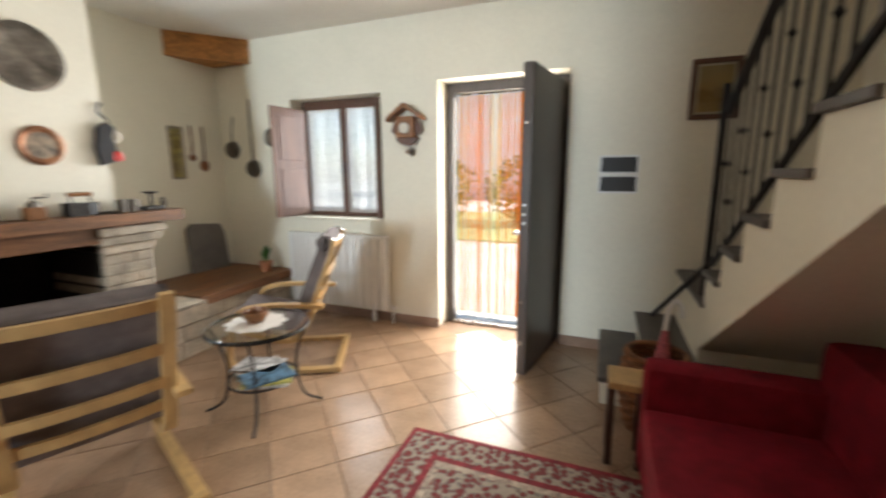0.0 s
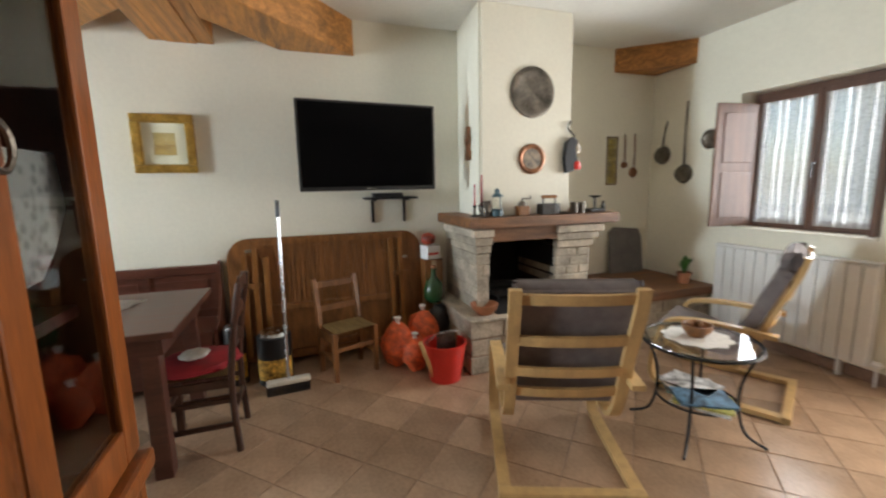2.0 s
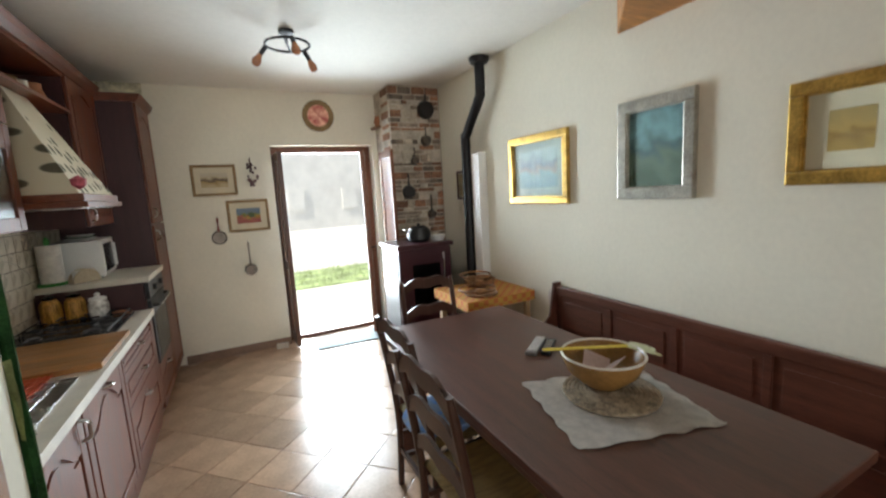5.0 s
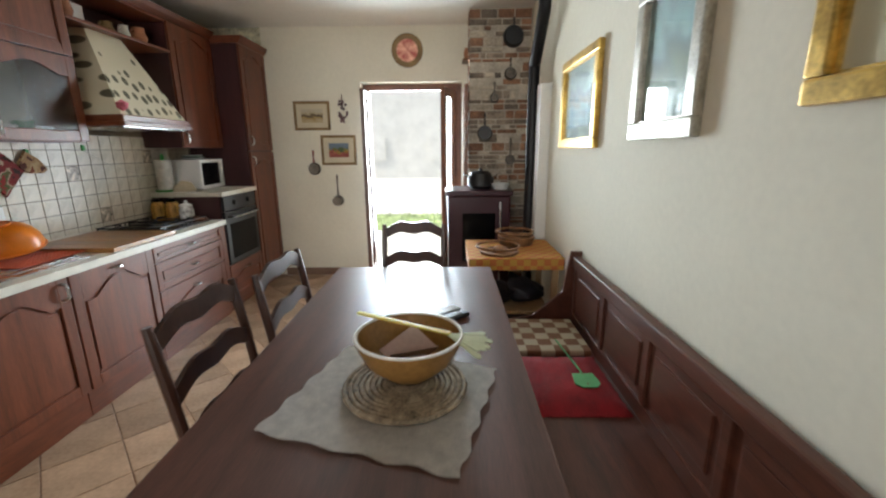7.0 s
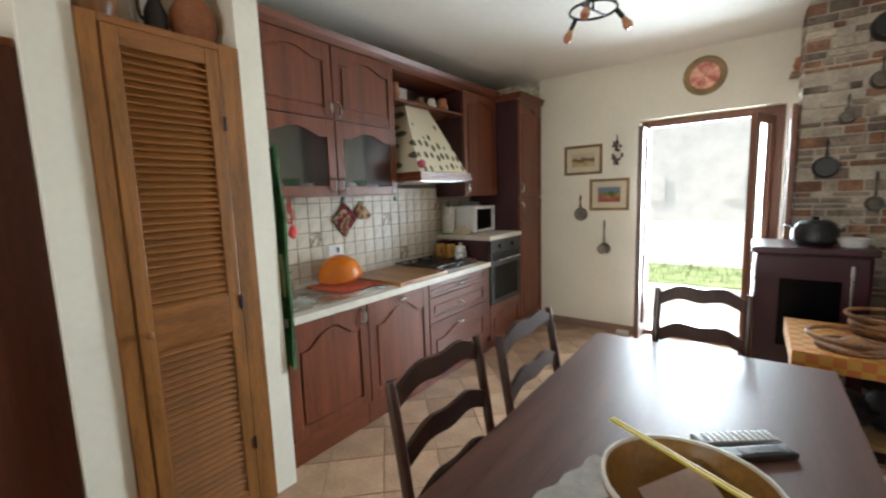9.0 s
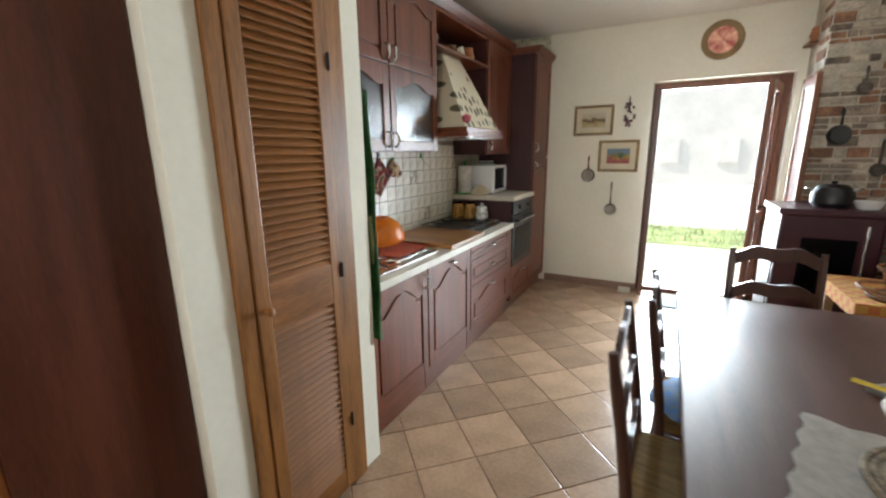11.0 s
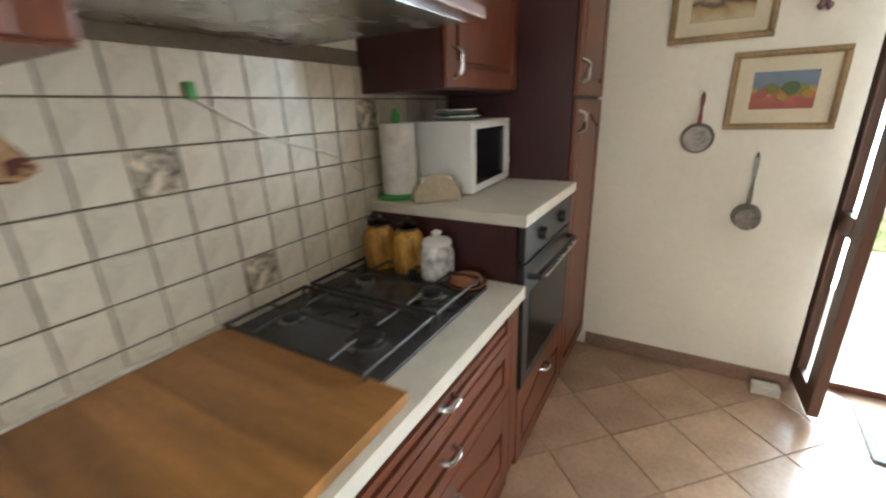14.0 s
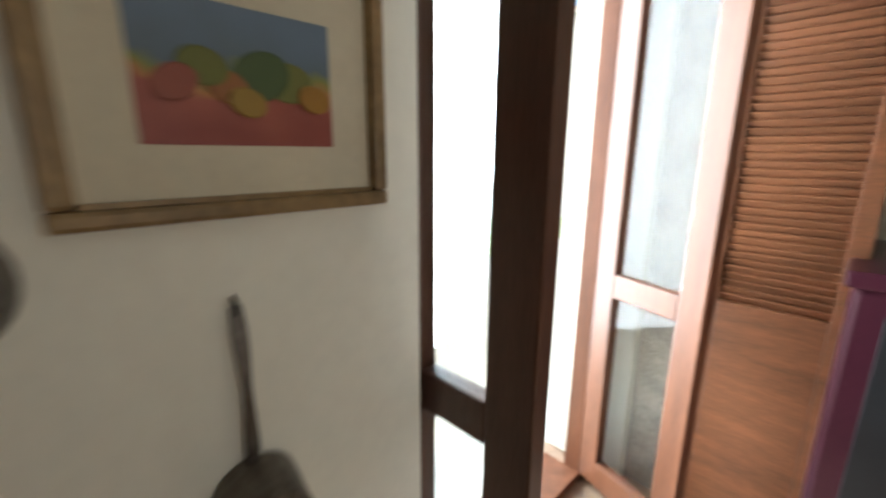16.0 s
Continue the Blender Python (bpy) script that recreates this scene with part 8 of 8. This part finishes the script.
def bead_curtain():
    t = thing("bead_curtain", 0.27, N + 0.31, 2.13, "orange and amber bead curtain in the entrance door", "curtain")
    part("rail", tube([(-0.46, 0, 0), (0.47, 0, 0)], 0.008), steel, t)
    rnd = random.Random(5)
    meshes = []
    for v in range(4):
        bm = bmesh.new()
        z = -0.01
        while z > -2.05:
            ln = 0.03 if v % 2 else 0.022
            w = 0.0082
            q = [bm.verts.new((w * math.cos(a) * s, w * math.sin(a) * s, z - dz)) for s, dz in ((0.7, 0), (1, ln * 0.25), (1, ln * 0.75), (0.7, ln)) for a in [2 * math.pi * k / 5 for k in range(5)]]
            for r in range(3):
                for k in range(5):
                    bm.faces.new((q[r * 5 + k], q[r * 5 + (k + 1) % 5], q[r * 5 + 5 + (k + 1) % 5], q[r * 5 + 5 + k]))
            z -= ln
        meshes.append(finish("strand", bm, (bead_orange, bead_pale, bead_amber, bead_orange)[v]))
    for k in range(33):
        o = new("strand", meshes[rnd.choice((0, 0, 0, 1, 2, 2, 3, 3))])
        o.parent = t
        o.location = (-0.452 + k * 0.028 + rnd.uniform(-0.008, 0.008), rnd.uniform(-0.004, 0.004), 0)


def bead(name, c, tr):
    m = bpy.data.materials.new(name)
    m.use_nodes = True
    n, l = m.node_tree.nodes, m.node_tree.links
    b, t, x = n["Principled BSDF"], n.new("ShaderNodeBsdfTranslucent"), n.new("ShaderNodeMixShader")
    b.inputs["Base Color"].default_value, b.inputs["Roughness"].default_value = (*c, 1), 0.25
    t.inputs[0].default_value = (*c, 1)
    x.inputs[0].default_value = tr
    l.new(b.outputs[0], x.inputs[1]), l.new(t.outputs[0], x.inputs[2]), l.new(x.outputs[0], n["Material Output"].inputs[0])
    return m


bead_orange, bead_amber, bead_pale = bead("orange_beads", (0.86, 0.36, 0.02), 0.6), bead("amber_beads", (0.90, 0.55, 0.06), 0.6), bead("pale_beads", (0.85, 0.68, 0.40), 0.6)
bead_curtain()

# ---- outside: lawn, hedge, neighbouring house ----
lawn = tagged(new("grass", finish("grass", boxes((-9, 9, -9.3, -7.4, -0.055, -0.03), (-9, 9, 9.5, 16, -0.055, -0.03)), grass_mat)), "patch of bright green lawn", "grass", kind="stuff")


def grass_tufts():
    rnd = random.Random(12)
    bm = bmesh.new()
    for k in range(2600):
        x, y = rnd.uniform(-5.5, 2.5), rnd.uniform(-9.2, -7.4)
        a, h = rnd.uniform(0, 6.28), rnd.uniform(0.05, 0.16)
        w = 0.008
        v = [bm.verts.new(p) for p in ((x - w * math.sin(a), y + w * math.cos(a), -0.03), (x + w * math.sin(a), y - w * math.cos(a), -0.03), (x + 0.5 * h * math.cos(a), y + 0.5 * h * math.sin(a), -0.03 + h))]
        bm.faces.new(v)
    tagged(new("grass_blades", finish("grass_blades", bm, grass_mat)), "grass blades along the lawn's edge", "grass", kind="stuff")


grass_tufts()


def neighbour_house(x, y, rz, label):
    h = thing("house", x, y, -0.06, label, "house", rz=rz)
    wallm = material("sunlit_render", (0.66, 0.64, 0.58), 0.9, vary=0.06, scale=1.5, fine=20, bump=0.2)
    roofm = material("roof_tile", (0.58, 0.44, 0.36), 0.8, vary=0.25, scale=4, fine=30, bump=0.4)
    part("wall", slab([(-14, 0), (14, 0), (14, 7.5), (0, 10.5), (-14, 7.5)], -3, 3, plane="xz"), wallm, h)
    for s in (-1, 1):
        part("roof", slab([(s * 14.4, 7.36), (s * 14.4, 7.5), (0, 10.75), (0, 10.55)], -3.4, 3.4, plane="xz"), roofm, h)
    for xx in (-8.5, -5.5, -2.5, 0.4, 2.8, 6.0):
        w = part("window", boxes((xx - 0.45, xx + 0.45, 3.0, 3.05, 1.0, 2.2)), wallm, h)
        part("shutter", boxes((xx - 0.4, xx + 0.4, 3.05, 3.07, 1.05, 2.15)), wallm, w)


neighbour_house(-4, -26, 0, "pale rendered house with a tiled roof beyond the lawn")
neighbour_house(-24, -23, -50, "pale rendered house at the garden's corner")
neighbour_house(3, 27, 180, "pale rendered house with a tiled roof across the yard")


def bush(x, y, r, h, seed):
    rnd = random.Random(seed)
    t = thing("garden_bush", x, y, -0.05, "dense green garden shrub in sunlight", "bush", "garden shrubs")
    for q in range(4):
        a = rnd.uniform(0, 6.28)
        part("stem", tube([(0, 0, 0), (r * 0.4 * math.cos(a), r * 0.4 * math.sin(a), h * 0.6)], [0.03, 0.01], 6), walnut, t)
    bm = bmesh.new()
    for k in range(1500):
        d = Vector((rnd.gauss(0, 1), rnd.gauss(0, 1), rnd.gauss(0, 1))).normalized() * rnd.uniform(0.55, 1) ** 0.5
        lump = 1 + 0.3 * noise.noise(d * 2.5 + Vector((seed, 0, 0)))
        p = Vector((d.x * r * lump, d.y * r * lump, h * 0.52 + d.z * h * 0.48 * lump))
        u, v = Vector((rnd.gauss(0, 1), rnd.gauss(0, 1), rnd.gauss(0, 1))).normalized() * 0.07, Vector((rnd.gauss(0, 1), rnd.gauss(0, 1), rnd.gauss(0, 1))).normalized() * 0.035
        bm.faces.new([bm.verts.new(c) for c in (p - u, p + v, p + u, p - v)])
    part("crown", bm, hedge_leaf, t)


hedge_leaf = material("hedge_leaf", (0.09, 0.15, 0.03), 0.6, vary=0.4, scale=3, fine=20, bump=0)
for k, (x, y, r, h) in enumerate(((1.5, 12.0, 1.2, 2.2), (-1.0, 12.5, 1.1, 1.9), (3.6, 12.3, 1.2, 2.4), (-3.2, 11.5, 1.1, 2.1))):
    bush(x, y, r, h, 20 + k)

# ---- wallpaper border and tiles ----
border_mat = material("patterned_border_paper", (0.50, 0.46, 0.33), 0.9, vary=0.7, scale=9, fine=24, dark=(0.20, 0.19, 0.12), bump=0.05)
setting("wallpaper_border", boxes((KE - 0.004, KE - 0.0005, S + 0.001, -0.952, 2.45, C - 0.001), (0.02, KE - 0.004, S + 0.0005, S + 0.004, 2.45, C - 0.001)), border_mat, "faded patterned paper border under the ceiling")
wall_tile = material("cream_wall_tile", (0.62, 0.56, 0.45), 0.28, vary=0.05, scale=7, fine=50, bump=0.03, random_tone=0.06)
tile_grout = material("dark_tile_joint", (0.16, 0.125, 0.085), 0.9, vary=0.15, bump=0.1)
splash = setting("tiled_splashback", boxes((KE - 0.004, KE - 0.001, -3.73, -0.953, 0.88, 1.64)), tile_grout, "cream square wall tiles with dark joints")
TP, TG = 0.1065, 0.005
small_tile = finish("wall_tile", boxes((-0.006, 0, -TP / 2 + TG / 2, TP / 2 - TG / 2, -TP / 2 + TG / 2, TP / 2 - TG / 2), bevel=0.0012), wall_tile)
motif = material("tile_motif", (0.52, 0.44, 0.33), 0.3, vary=0.4, scale=30, fine=60, bump=0)
motif_tile = finish("wall_tile", boxes((-0.006, 0, -TP / 2 + TG / 2, TP / 2 - TG / 2, -TP / 2 + TG / 2, TP / 2 - TG / 2), bevel=0.0012), motif)
for i in range(27):
    for j in range(7):
        y, z = -0.9325 - TP / 2 - i * TP, 1.592 - TP / 2 - j * TP
        if y - TP / 2 < -3.74 or (y < -3.09 and z < 1.1):
            continue
        o = new("wall_tile", motif_tile if (i * 7 + j * 3) % 23 == 5 else small_tile)
        o.parent = splash
        o.location = (KE - 0.004, y, z)

cells = []
r2 = math.sqrt(0.5)
for i in range(-40, 41):
    for j in range(-40, 41):
        x, y = -0.734 + (i + 0.5) * PITCH * r2 - (j + 0.5) * PITCH * r2, -2.224 + (i + 0.5) * PITCH * r2 + (j + 0.5) * PITCH * r2
        if W - 0.1 < x < E and S - 0.05 < y < N + 0.05 and not (x > KE + 0.2 and y < -0.4):
            cells.append((x, y))
near = sorted(cells, key=lambda c: abs(c[0] + 1.0) + 0.35 * abs(c[1] - 0.2))
turn = Matrix.Rotation(radians(45), 4, "Z")
for x, y in near[:300]:
    o = new("tile", tile_mesh)
    o.parent = floor
    o.matrix_basis = Matrix.Translation((x, y, 0)) @ turn
rest = bmesh.new()
h = PITCH / 2 - GAP / 2
for x, y in near[300:]:
    vs = [rest.verts.new((x + (a - b) * r2, y + (a + b) * r2, z)) for z in (-0.012, 0) for a, b in ((-h, -h), (h, -h), (h, h), (-h, h))]
    rest.faces.new(vs[4:])
    for k in range(4):
        rest.faces.new((vs[k], vs[(k + 1) % 4], vs[4 + (k + 1) % 4], vs[4 + k]))
far_tiles = part("tiles", rest, terracotta, floor, "terracotta tiles at the room's edges")
tagged(far_tiles, kind="stuff")
